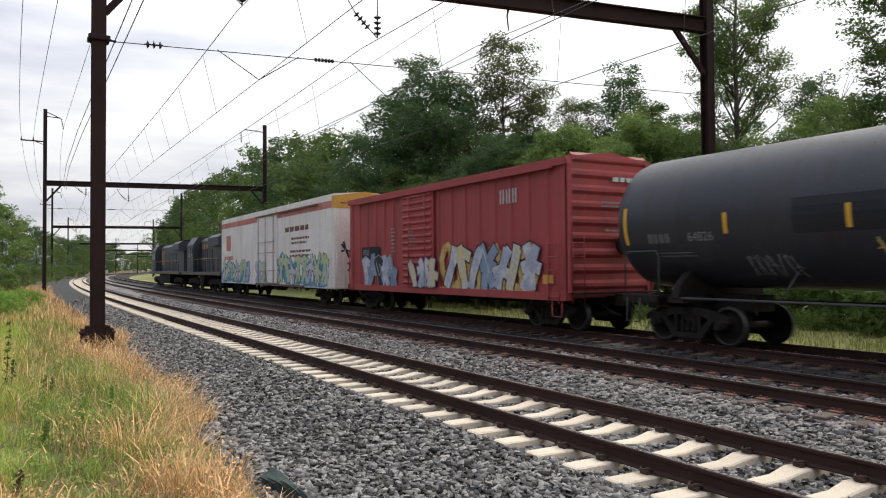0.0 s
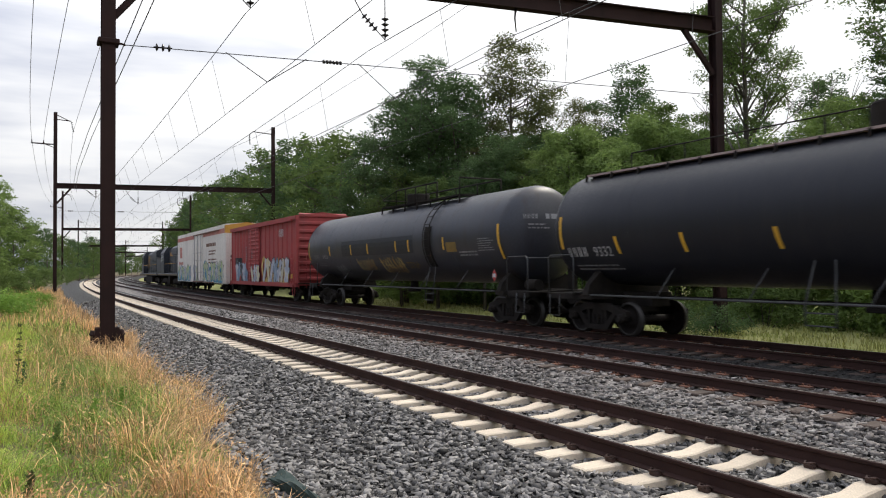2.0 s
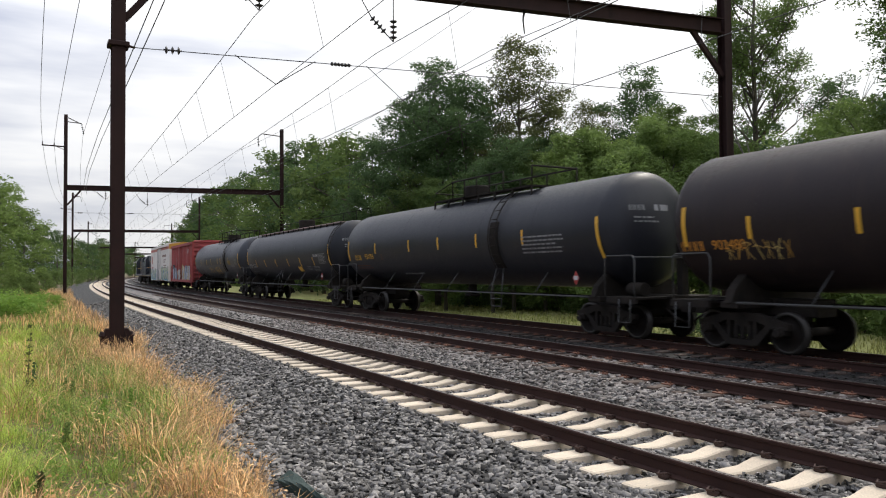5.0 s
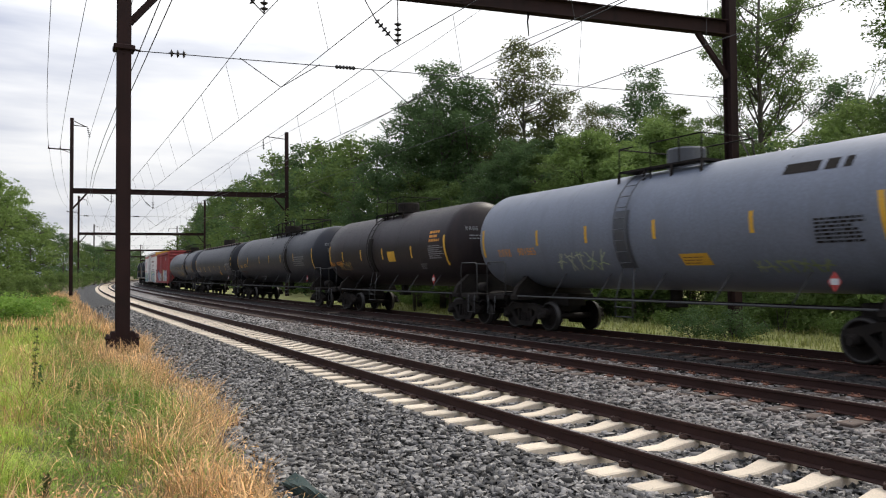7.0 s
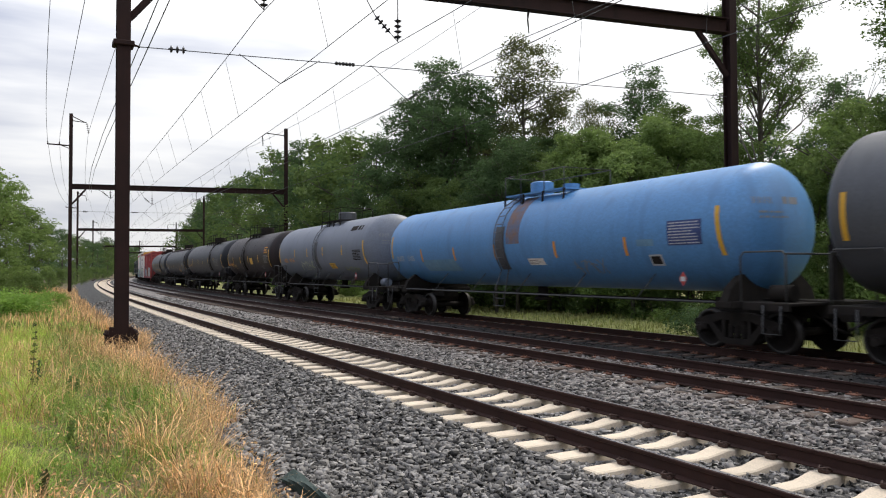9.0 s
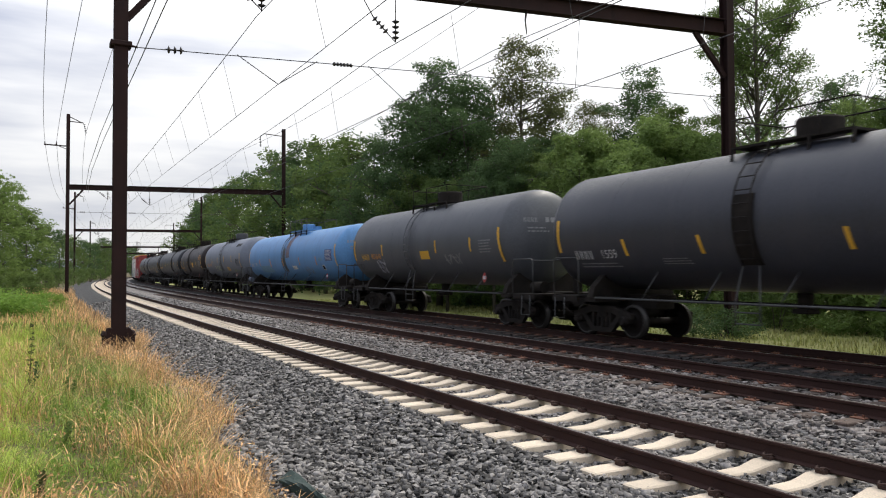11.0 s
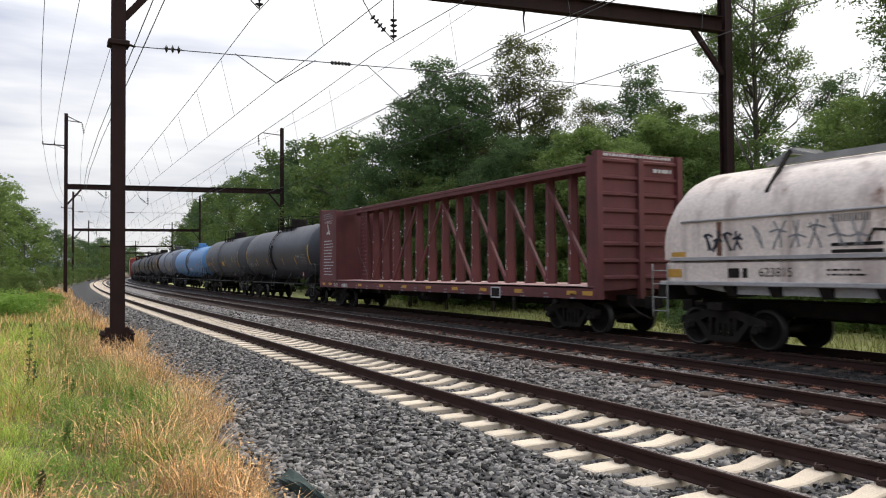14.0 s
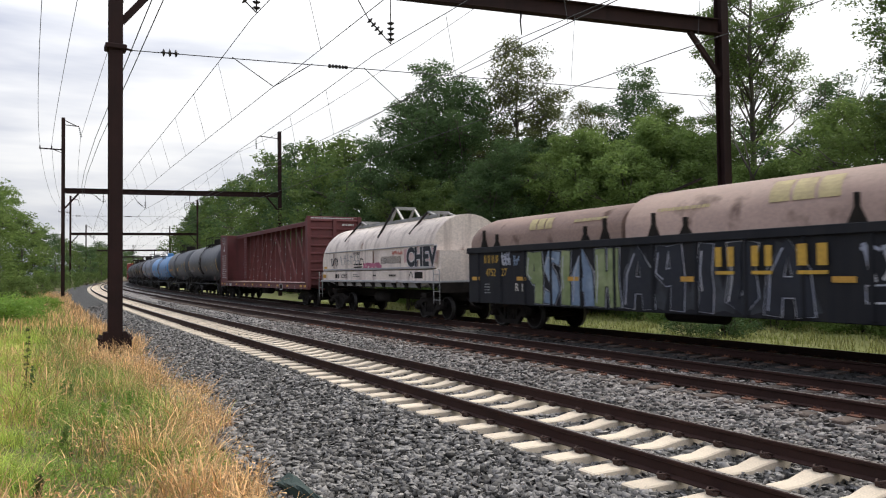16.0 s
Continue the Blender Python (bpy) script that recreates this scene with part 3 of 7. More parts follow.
def wire(name, pts, r, label, mat_=None):
    bm = bmesh.new()
    tube(bm, pts, r, 4, cap=False)
    return tagged(part(name, bm, mat_ or M_WIRE), label, "wire", "overhead wires")


def spans():
    ends = [-45.0] + PORTALS
    for x, (xm, zm, sag), zc in zip((X1, X2, X3), HANGS, CONTACT):
        # messenger sags between portals; contact wire is level; hangers tie them
        mess, cont, bm = [], [], bmesh.new()
        for a, b in zip(ends, ends[1:]):
            n = 14
            for i in range(n):
                u = i / n
                s = a + (b - a) * u
                z = zm - 4 * sag * u * (1 - u)
                mess.append(on(xm, s, z))
                cont.append(on(x, s, zc))
                if i and s < 220:
                    tube(bm, [on(xm, s, z), on(x, s, zc)], 0.007, 3, cap=False)
        wire("messenger_wire", mess, 0.014, "sagging dark messenger wire over the track")
        wire("contact_wire", cont, 0.012, "level copper contact wire over the track")
        tagged(part("hanger_wires", bm, M_WIRE), "thin vertical hangers between messenger and contact wire", "wire", "overhead wires", "stuff")
    tops = [(19.0, TOP_R)] * 2 + [(TOP_L, TOP_R)] * (len(PORTALS) - 1)
    for x0, dx, dz, left in ((2.3, 1.6, -1.9, 1), (-1.45, -2.1, -2.9, 1), (0.2, -1.05, -2.9, 1), (-2.55, -2.55, -2.1, 0)):
        pts = []
        for i, (a, b) in enumerate(zip(ends, ends[1:])):
            for k in range(8):
                u = k / 8
                za, zb = tops[i][0 if left else 1], tops[i + 1][0 if left else 1]
                xa, xb = (x0 if i < 2 else dx), (x0 if i == 0 else dx)
                pts.append(on((PX0 if left else PX1) + xa + (xb - xa) * u, a + (b - a) * u, za + (zb - za) * u + dz - 4 * 1.0 * u * (1 - u)))
        wire("feeder_wire", pts, 0.016, "high feeder wire beside the tracks")


    for dx in (0.38, 0.55):
        wire("feeder_wire", [on(PX0 + dx + 1.4 * abs(t) ** 1.5, 22 + 63 * t, 8.4 - dx + 2.2 * abs(t) ** 1.2 - 1.2 * t * (1 - t)) for t in (-0.6, -0.3, 0, 0.25, 0.5, 0.75, 1.0)], 0.014, "insulated feeder wire clamped to the portal column")


spans()


# ---- lettering, stripes and spray paint laid on a side ----
def text_mesh(body, fat=0.0):
    cu = bpy.data.curves.new("lettering", "FONT")
    cu.body, cu.align_x, cu.align_y, cu.size = body, "CENTER", "CENTER", 1.0
    cu.offset = fat
    ob = new("lettering", cu)
    me = bpy.data.meshes.new_from_object(ob.evaluated_get(bpy.context.evaluated_depsgraph_get()))
    bpy.data.objects.remove(ob)
    return me


def flat_side(w, low=-9.0, high=9.0):
    """Points of a flat car side: u metres towards the rear, v up, d off the surface."""
    return lambda u, v, d=0.006: Vector((-w - d, -u, min(max(v, low), high)))


def round_side(r, zc):
    """The same on a tank's shell."""
    def at(u, v, d=0.006):
        a = math.asin(max(-0.98, min(0.98, (v - zc) / r)))
        return Vector((-(r + d) * math.cos(a), -u, zc + (r + d) * math.sin(a)))
    return at


def end_face(y):
    """A flat face at the rear end, u to the right of it."""
    return lambda u, v, d=0.006: Vector((u, y - d, v))


def lettering(parent, body, u, v, h, surf, material, wide=1.0, fat=0.0, d=0.009):
    me = text_mesh(body, fat)
    for p in me.vertices:
        p.co = surf(u + p.co.x * h * wide, v + p.co.y * h, d)
    me.materials.clear()
    me.materials.append(material)
    return link("lettering", me, parent)


def patch(parent, name, u0, u1, v0, v1, surf, material, d=0.006, lean=0.0, n=4, label=""):
    vs, fs = [], []
    for i in range(n + 1):
        t = i / n
        v = v0 + (v1 - v0) * t
        vs += [surf(u0 + lean * (1 - t), v, d), surf(u1 + lean * (1 - t), v, d)]
    for i in range(n):
        fs.append((2 * i, 2 * i + 1, 2 * i + 3, 2 * i + 2))
    return quick(name, vs, fs, material, parent, label)


def bars(parent, u0, u1, v0, v1, surf, material, rows=4, seed=1, fill=0.55, name="lettering"):
    """Lines of writing too small to read."""
    rnd = random.Random(seed)
    vs, fs = [], []
    step = (v1 - v0) / rows
    for r in range(rows):
        a, u = v0 + r * step, u0
        end = u1 - rnd.random() * 0.3 * (u1 - u0)
        while u < end:
            w = rnd.uniform(0.5, 2.2) * step
            b = len(vs)
            for uu, vv in ((u, a), (min(u + w, end), a), (min(u + w, end), a + step * fill), (u, a + step * fill)):
                vs.append(surf(uu, vv))
            fs.append((b, b + 1, b + 2, b + 3))
            u += w + step * 0.35
    return tagged(quick(name, vs, fs, material, parent), kind="stuff")


def block_letters(parent, u, v, h, n, surf, material, gap=0.2, seed=3):
    """Plain letter-sized bars in place of a maker's mark."""
    vs, fs = [], []
    w = h * 0.5
    for i in range(n):
        x = u + i * (w + h * 0.12 + h * gap)
        for x0, x1 in ((x, x + w * 0.3), (x + w * 0.66, x + w * 0.96)):
            k = len(vs)
            vs.extend(surf(a, c, 0.008) for a, c in ((x0, v), (x1, v), (x1, v + h), (x0, v + h)))
            fs.append((k, k + 1, k + 2, k + 3))
    return tagged(quick("marking", vs, fs, material, parent), kind="stuff")


def strokes(parent, lines, width, surf, material, d=0.007, name="graffiti", label=""):
    vs, fs = [], []
    for j, ln in enumerate(lines):
        pts = [Vector((*p, 0)) for p in ln]
        for i in range(len(pts)):
            t = (pts[min(i + 1, len(pts) - 1)] - pts[max(i - 1, 0)])
            t = t.normalized() if t.length else Vector((1, 0, 0))
            nrm = Vector((-t.y, t.x, 0)) * width * 0.5
            e = t * width * 0.35 * (-1 if i == 0 else 1 if i == len(pts) - 1 else 0)
            for p in (pts[i] + nrm + e, pts[i] - nrm + e):
                vs.append(surf(p.x, p.y, d + 0.0005 * j))
            if i:
                k = len(vs) - 4
                fs.append((k, k + 1, k + 3, k + 2))
    return tagged(quick(name, vs, fs, material, parent, label), kind="stuff")


def tag_lines(rnd, u, v, h, w, n, upright=False):
    """n bulging letter shapes in a row, as bundles of curved strokes."""
    out = []
    cw = w / n
    for i in range(n):
        x = u + i * cw
        for _ in range(2):
            a = (x + rnd.uniform(0.05, 0.35) * cw, v + rnd.uniform(0, 0.1) * h)
            b = (x + rnd.uniform(0.3, 0.7) * cw, v + rnd.uniform(0.3, 0.6) * h)
            c = (x + rnd.uniform(0.55, 1.0) * cw, v + rnd.uniform(0.8, 1.0) * h)
            if upright:
                x_ = x + (0.28 if _ == 0 else 0.74) * cw
                a, b, c = (x_ + rnd.uniform(-0.06, 0.06) * cw, v), (x_ + rnd.uniform(-0.12, 0.12) * cw, v + h * 0.5), (x_ + rnd.uniform(-0.1, 0.1) * cw, v + h)
            if rnd.random() < 0.5 and not upright:
                a, c = (a[0], c[1]), (c[0], a[1])
            out.append([(a[0] + (c[0] - a[0]) * t + (b[0] - (a[0] + c[0]) / 2) * 4 * t * (1 - t) * 0.6,
                         a[1] + (c[1] - a[1]) * t + (b[1] - (a[1] + c[1]) / 2) * 4 * t * (1 - t) * 0.6) for t in (k / 5 for k in range(6))])
        if rnd.random() < (0.35 if upright else 0.8):
            y = v + rnd.uniform(0.3, 0.85) * h
            out.append([(x + 0.1 * cw, y), (x + 0.5 * cw, y + 0.08 * h), (x + 0.95 * cw, y - 0.03 * h)])
    return out


def piece(parent, u, v, w, h, n, surf, fills, edge="dark", back=None, seed=5, fat=0.5, shine="pale", upright=False):
    """A sprayed piece: shadow cloud, dark outline, coloured fill and thin highlights."""
    rnd = random.Random(seed)
    cw = w / n
    if back:
        cloud = []
        for i in range(n + 2):
            x, y = u + w * (i + 0.2) / (n + 2), v + rnd.uniform(0.2, 0.6) * h
            cloud.append([(x + cw * 0.5 * math.cos(a) * rnd.uniform(0.8, 1.1), y + h * 0.45 * math.sin(a) * rnd.uniform(0.7, 1.2)) for a in (k * 0.7 for k in range(10))])
        strokes(parent, cloud, cw * 0.45, surf, M_GRAF[back], 0.005)
    for i in range(n):
        ln = tag_lines(rnd, u + i * cw, v, h, cw * 1.05, 1, upright)
        strokes(parent, ln, cw * fat * 1.25, surf, M_GRAF[edge], 0.008 + 0.0016 * (i % 3))
        strokes(parent, ln, cw * fat * 0.95, surf, M_GRAF[fills[i % len(fills)]], 0.013 + 0.0016 * (i % 3))
        strokes(parent, [[(a + cw * 0.05, b + h * 0.02) for a, b in l[:4]] for l in ln[:1]], cw * 0.06, surf, M_GRAF[shine], 0.018 + 0.0016 * (i % 3))


def scribble(parent, u, v, w, h, surf, material, seed=1, width=0.03, n=7):
    rnd = random.Random(seed)
    strokes(parent, tag_lines(rnd, u, v, h, w, n), width, surf, material)


# ---- running gear shared by the freight cars ----
def wheelset_mesh():
    bm = bmesh.new()
    for s in (-1, 1):
        x = s * 0.75
        prof = [(x + s * 0.065, 0.10), (x + s * 0.065, 0.16), (x + s * 0.01, 0.2), (x + s * 0.015, 0.34), (x + s * 0.065, 0.36), (x + s * 0.065, 0.42), (x - s * 0.045, 0.425), (x - s * 0.06, 0.455), (x - s * 0.075, 0.45), (x - s * 0.07, 0.36), (x - s * 0.03, 0.34), (x - s * 0.035, 0.2), (x - s * 0.08, 0.14), (x - s * 0.08, 0.10)]
        seg = 20
        rings = [[bm.verts.new((a, r * math.cos(k * math.tau / seg), r * math.sin(k * math.tau / seg))) for k in range(seg)] for a, r in prof]
        for i, (a, b) in enumerate(zip(rings, rings[1:])):
            for k in range(seg):
                f = bm.faces.new((a[k], a[(k + 1) % seg], b[(k + 1) % seg], b[k]))
                f.smooth, f.material_index = True, 1 if i in (4, 5) else 0
    tube(bm, [(-1.1, 0, 0), (1.1, 0, 0)], 0.085, 10)
    me = bpy.data.meshes.new("wheelset")
    bmesh.ops.recalc_face_normals(bm, faces=bm.faces)
    bm.to_mesh(me)
    bm.free()
    me.materials.append(M_WHEEL)
    me.materials.append(M_TREAD)
    return me


def sideframe_mesh(side):
    bm = bmesh.new()
    a, b = side * 1.0 - 0.07, side * 1.0 + 0.07
    prism(bm, [(-1.1, 0.50), (-1.1, 0.62), (-0.85, 0.68), (-0.4, 0.80), (0.4, 0.80), (0.85, 0.68), (1.1, 0.62), (1.1, 0.50), (0.7, 0.52), (0.38, 0.64), (-0.38, 0.64), (-0.7, 0.52)], "x", a, b)
    prism(bm, [(-0.72, 0.53), (-0.58, 0.56), (-0.28, 0.26), (0.28, 0.26), (0.58, 0.56), (0.72, 0.53), (0.38, 0.14), (-0.38, 0.14)], "x", a, b)
    for y in (-0.36, 0.28):
        box(bm, a + 0.01, b - 0.01, y, y + 0.08, 0.26, 0.66)
    for y in (-0.89, 0.89):
        box(bm, side * 1.0 - 0.11, side * 1.0 + 0.11, y - 0.13, y + 0.13, 0.38, 0.56, bevel=0.03)
        tube(bm, [(side * 1.08, y, 0.43), (side * 1.19, y, 0.43)], [0.1, 0.075], 10)
    for y in (-0.16, 0.0, 0.16):
        tube(bm, [(side * 1.0, y, 0.26 + 0.04 * k) for k in range(8)], [0.07 if k % 2 else 0.05 for k in range(8)], 8)
    me = bpy.data.meshes.new("side_frame")
    bmesh.ops.recalc_face_normals(bm, faces=bm.faces)
    bm.to_mesh(me)
    bm.free()
    me.materials.append(M_UNDER)
    return me


def bolster_mesh():
    bm = bmesh.new()
    box(bm, -1.05, 1.05, -0.2, 0.2, 0.5, 0.72, bevel=0.04)
    tube(bm, [(0, 0, 0.72), (0, 0, 0.85)], 0.22, 12)
    for y in (-0.45, 0.45):
        beam(bm, (-0.75, y, 0.38), (0.75, y, 0.38), 0.07, 0.1)
    me = bpy.data.meshes.new("truck_bolster")
    bmesh.ops.recalc_face_normals(bm, faces=bm.faces)
    bm.to_mesh(me)
    bm.free()
    me.materials.append(M_UNDER)
    return me


ME_WHEELS, ME_FRAME_L, ME_FRAME_R, ME_BOLSTER = wheelset_mesh(), sideframe_mesh(-1), sideframe_mesh(1), bolster_mesh()
M_RODS = mat("painted_grab_iron", (0.09, 0.09, 0.09), (0.05, 0.05, 0.05), rough=0.6, fine=30, spec=0.3)
CARS, WHEELS = [], []


def truck(car, y, axles=(-0.89, 0.89)):
    tb = link("truck", ME_BOLSTER, car, m=pose(0, y, 0))
    link("side_frame", ME_FRAME_L, tb)
    link("side_frame", ME_FRAME_R, tb)
    for a in axles:
        w = link("wheelset", ME_WHEELS, tb, m=pose(0, a, 0.42))
        WHEELS.append((w, car, a))
    return tb


def coupler(car, y, out):
    bm = bmesh.new()
    s = 1 if out > y else -1
    box(bm, -0.09, 0.09, min(y, out - s * 0.25), max(y, out - s * 0.25), 0.72, 0.92, bevel=0.02)
    prism(bm, [(-0.16, out - s * 0.28), (-0.19, out), (-0.05, out + s * 0.06), (0.04, out - s * 0.05), (0.18, out - s * 0.02), (0.16, out - s * 0.28)], "z", 0.68, 0.98)
    tube(bm, [(-0.35, y, 0.8), (-0.4, out - s * 0.2, 0.55), (-0.2, out, 0.42)], 0.03, 6)
    part("coupler", bm, M_UNDER, car)


def ladder(car, u0, u1, v0, v1, surf, n, material=None, off=0.09, name="ladder"):
    bm = bmesh.new()
    for u in (u0, u1):
        tube(bm, [surf(u, v0 + (v1 - v0) * k / 8, off) for k in range(9)], 0.018, 5)
    for k in range(n):
        v = v0 + (v1 - v0) * (k + 0.5) / n
        tube(bm, [surf(u0, v, off), surf(u1, v, off)], 0.014, 5)
    return part(name, bm, material or M_UNDER, car)


def rail_hoop(car, pts, r=0.02, name="handrail", material=None):
    bm = bmesh.new()
    tube(bm, pts, r, 6)
    return part(name, bm, material or M_RODS, car)


def placard(car, u, v, surf, size=0.27):
    """A red and white diamond on a bracket."""
    surf = flat_side(1.4)
    pts = [surf(u + a * size * 0.5, v + b * size * 0.5, 0.05) for a, b in ((0, 1.42), (1.0, 0), (0, -1.42), (-1.0, 0))]
    p = quick("placard", pts, [(0, 1, 2, 3)], M_PLACRED, car, "red and white hazard diamond")
    pts = [surf(u + a * size * 0.5, v + b * size * 0.5, 0.056) for a, b in ((-0.62, 0.42), (0.62, 0.42), (0.62, -0.42), (-0.62, -0.42))]
    quick("panel", pts, [(0, 1, 2, 3)], M_WHITE, p)


M_PLACRED = mat("placard_red", (0.5, 0.06, 0.05), rough=0.6, bump=0)


def new_car(name, label, category, qc):
    car = empty(name, label, category, "cars of the freight train")
    CARS.append((car, qc))
    return car


def tank_car(label, paint, fs, rs, tf, tr, r, zc, dome, dome_kind="dome", ladder_at=None, side_ladder_on=True, deck=None):
    """fs, rs: ends of the straight shell; tf, tr: truck centres; all along the way at the start."""
    qc = (tf + tr) / 2
    car = new_car("tank_car", label, "tank car", qc)
    f, b, yt, yb, yd = fs - qc, rs - qc, tf - qc, tr - qc, dome - qc
    yf, ye = yt + 1.55, yb - 1.55                      # ends of the stub sills
    bm = bmesh.new()
    seg, prof = 56, []
    for k in range(9):                                  # front head, shell, rear head
        a = math.pi / 2 * k / 8
        prof.append((f + 0.62 * math.cos(a), r * math.sin(a)))
    for k in range(1, 9):
        prof.append((f + (b - f) * k / 9, r))
    for k in range(9):
        a = math.pi / 2 * (1 - k / 8)
        prof.append((b - 0.72 * math.cos(a), r * math.sin(a)))
    rings = []
    for y, rr in prof:
        if rr < 1e-4:
            rings.append([bm.verts.new((0, y, zc))])
        else:
            rings.append([bm.verts.new((rr * math.cos(t), y, zc + rr * math.sin(t))) for t in (math.tau * i / seg for i in range(seg))])
    for p, q in zip(rings, rings[1:]):
        for i in range(seg):
            j = (i + 1) % seg
            if len(p) == 1:
                bm.faces.new((p[0], q[j], q[i]))
            elif len(q) == 1:
                bm.faces.new((p[i], p[j], q[0]))
            else:
                bm.faces.new((p[i], p[j], q[j], q[i]))
    shell = part("tank_shell", bm, paint, car, smooth=True)
    surf = round_side(r, zc)
    # weld seams
    for y in [f + (b - f) * k / 6 for k in range(1, 6)] + [f, b]:
        bm = bmesh.new()
        tube(bm, [(r * math.cos(t) * 1.001, y, zc + r * math.sin(t) * 1.0) for t in (math.tau * i / 40 for i in range(41))], 0.004, 4, cap=False)
        part("weld_seam", bm, paint, shell)
    # stub sills, bolsters, saddles, end platforms
    for s, yc, ye_ in ((1, yt, yf), (-1, yb, ye)):
        bm = bmesh.new()
        box(bm, -0.32, 0.32, min(yc - s * 1.2, ye_), max(yc - s * 1.2, ye_), 0.72, 1.08, bevel=0.02)
        part("stub_sill", bm, M_UNDER, car)
        bm = bmesh.new()
        w = min(r, 1.45)
        prism(bm, [(-w, 1.02), (w, 1.02), (w * 0.92, 1.3), (w * 0.62, zc - r * 0.7), (-w * 0.62, zc - r * 0.7), (-w * 0.92, 1.3)], "y", yc - 0.1, yc + 0.1)
        box(bm, -1.42, 1.42, yc - 0.22, yc + 0.22, 0.9, 1.04, bevel=0.015)
        part("saddle", bm, M_UNDER, car)
        bm = bmesh.new()
        y0, y1 = sorted((yc + s * 0.5, ye_))
        box(bm, -1.45, 1.45, y0, y1, 0.99, 1.05, bevel=0.01)
        box(bm, -1.45, -1.38, y0, y1, 0.9, 1.0)
        box(bm, 1.38, 1.45, y0, y1, 0.9, 1.0)
        part("end_platform", bm, M_UNDER, car)
        yy = ye_ - s * 0.06
        yi = yc + s * 0.45
        for x in (-1.43, 1.43):
            rail_hoop(car, [(x, yi, 1.05), (x, yi, 1.95), (x, yi + s * 0.08, 2.05), (x, yy - s * 0.08, 2.05), (x, yy, 1.97), (x, yy, 1.05)])
        rail_hoop(car, [(-1.43, yy, 2.0), (1.43, yy, 2.0)])
        rail_hoop(car, [(-1.47, yy - s * 0.1, 1.0), (-1.49, yy - s * 0.1, 0.45), (-1.49, yy - s * 0.5, 0.45), (-1.47, yy - s * 0.5, 1.0)], 0.016, "step")
        coupler(car, ye_ - s * 0.2, yc + s * 2.0)
        tb = truck(car, yc)
    # brake gear on the rear platform and air reservoir
    bm = bmesh.new()
    tube(bm, [(-0.85, yb - 0.75, 1.22), (-0.85, yb - 1.25, 1.22)], 0.17, 12)
    part("air_reservoir", bm, paint if paint is M_GREYTANK else M_UNDER, car)
    bm = bmesh.new()
    tube(bm, [(0.3, ye + 0.15, 2.25), (0.3, ye + 0.05, 2.25)], 0.28, 14)
    box(bm, 0.2, 0.4, ye + 0.1, ye + 0.3, 1.05, 2.2)
    part("brake_wheel", bm, M_UNDER, car)
    bm = bmesh.new()
    tube(bm, [(-1.42, yt - 0.2, 1.02), (-1.42, yb + 0.2, 1.02)], 0.025, 6)
    for k in (1, 2, 3, 4, 5):
        y = yt + (yb - yt) * k / 6
        tube(bm, [(-1.42, y, 1.02), (-r * 0.70, y - 0.2, zc - r * 0.71)], 0.016, 5)
    part("side_rail", bm, M_RODS, car)
    bm = bmesh.new()
    tube(bm, [(0.2, yt - 1, 0.95), (0.2, yb + 1, 0.95)], 0.04, 6)
    tube(bm, [(0.0, yd + 0.3, zc - r), (0.0, yd + 0.3, zc - r - 0.35)], 0.16, 12)
    box(bm, -0.2, 0.2, yd + 0.1, yd + 0.5, zc - r - 0.42, zc - r - 0.32, bevel=0.02)
    part("bottom_outlet", bm, M_UNDER, car)
    top = zc + r
    yl = (ladder_at - qc) if ladder_at is not None else yd + 0.55
    # fittings on top
    if dome_kind == "low":
        bm = bmesh.new()
        box(bm, -0.35, 0.35, yd - 0.45, yd + 0.45, top - 0.1, top + 0.2, bevel=0.04)
        part("dome", bm, M_UNDER, car)
    if dome_kind in ("dome", "long"):
        bm = bmesh.new()
        tube(bm, [(0, yd - 0.1, top - 0.1), (0, yd - 0.1, top + 0.42), (0, yd - 0.1, top + 0.46)], [0.46, 0.46, 0.43], 24, smooth=False)
        part("dome", bm, M_UNDER if paint is not M_GREYTANK else M_DARKGREY, car)
    if dome_kind == "blue":
        bm = bmesh.new()
        tube(bm, [(0, yd + 0.3, top), (0, yd + 0.3, top + 0.40), (0, yd + 0.3, top + 0.43)], [0.36, 0.36, 0.3], 20, smooth=False)
        tube(bm, [(0, yd - 1.15, top), (0, yd - 1.15, top + 0.22)], [0.25, 0.25], 16, smooth=False)
        part("dome", bm, paint, car)
    y0, y1 = (yd - 1.35, yd + 1.35) if dome_kind in ("dome", "low") else (yd - 1.9, yd + 1.1) if dome_kind == "blue" else (b + 0.1, f - 0.4)
    if deck:
        y0, y1 = deck[0] - qc, deck[1] - qc
    w = 0.85 if dome_kind != "long" else 0.8
    bm = bmesh.new()
    zp = top - 0.03 if dome_kind != "long" else top - 0.12
    for x0, x1 in ((-w, -0.5), (0.5, w)):
        box(bm, x0, x1, y0, y1, zp, zp + 0.05)
    if dome_kind != "long":
        box(bm, -0.5, 0.5, y0, y0 + 0.3, zp + 0.003, zp + 0.053)
        box(bm, -0.5, 0.5, y1 - 0.3, y1, zp + 0.003, zp + 0.053)
    part("walkway", bm, M_WALKTOP if dome_kind == "long" else M_UNDER if paint is not M_BLUETANK else M_BLUETANK, car)
    n = 16 if dome_kind == "long" else 6 if deck else 3
    for k in range(n + 1):
        y = y0 + (y1 - y0) * k / n
        for s in (-1, 1):
            bm = bmesh.new()
            beam(bm, (s * w, y, zp + 0.03), (s * (w + 0.04), y, zc + math.sqrt(max(r * r - (w + 0.04) ** 2, 0.01)) - 0.12), 0.05, 0.05)
            part("walkway_bracket", bm, M_UNDER, car)
    hr = 0.62 if dome_kind != "long" else 0.75
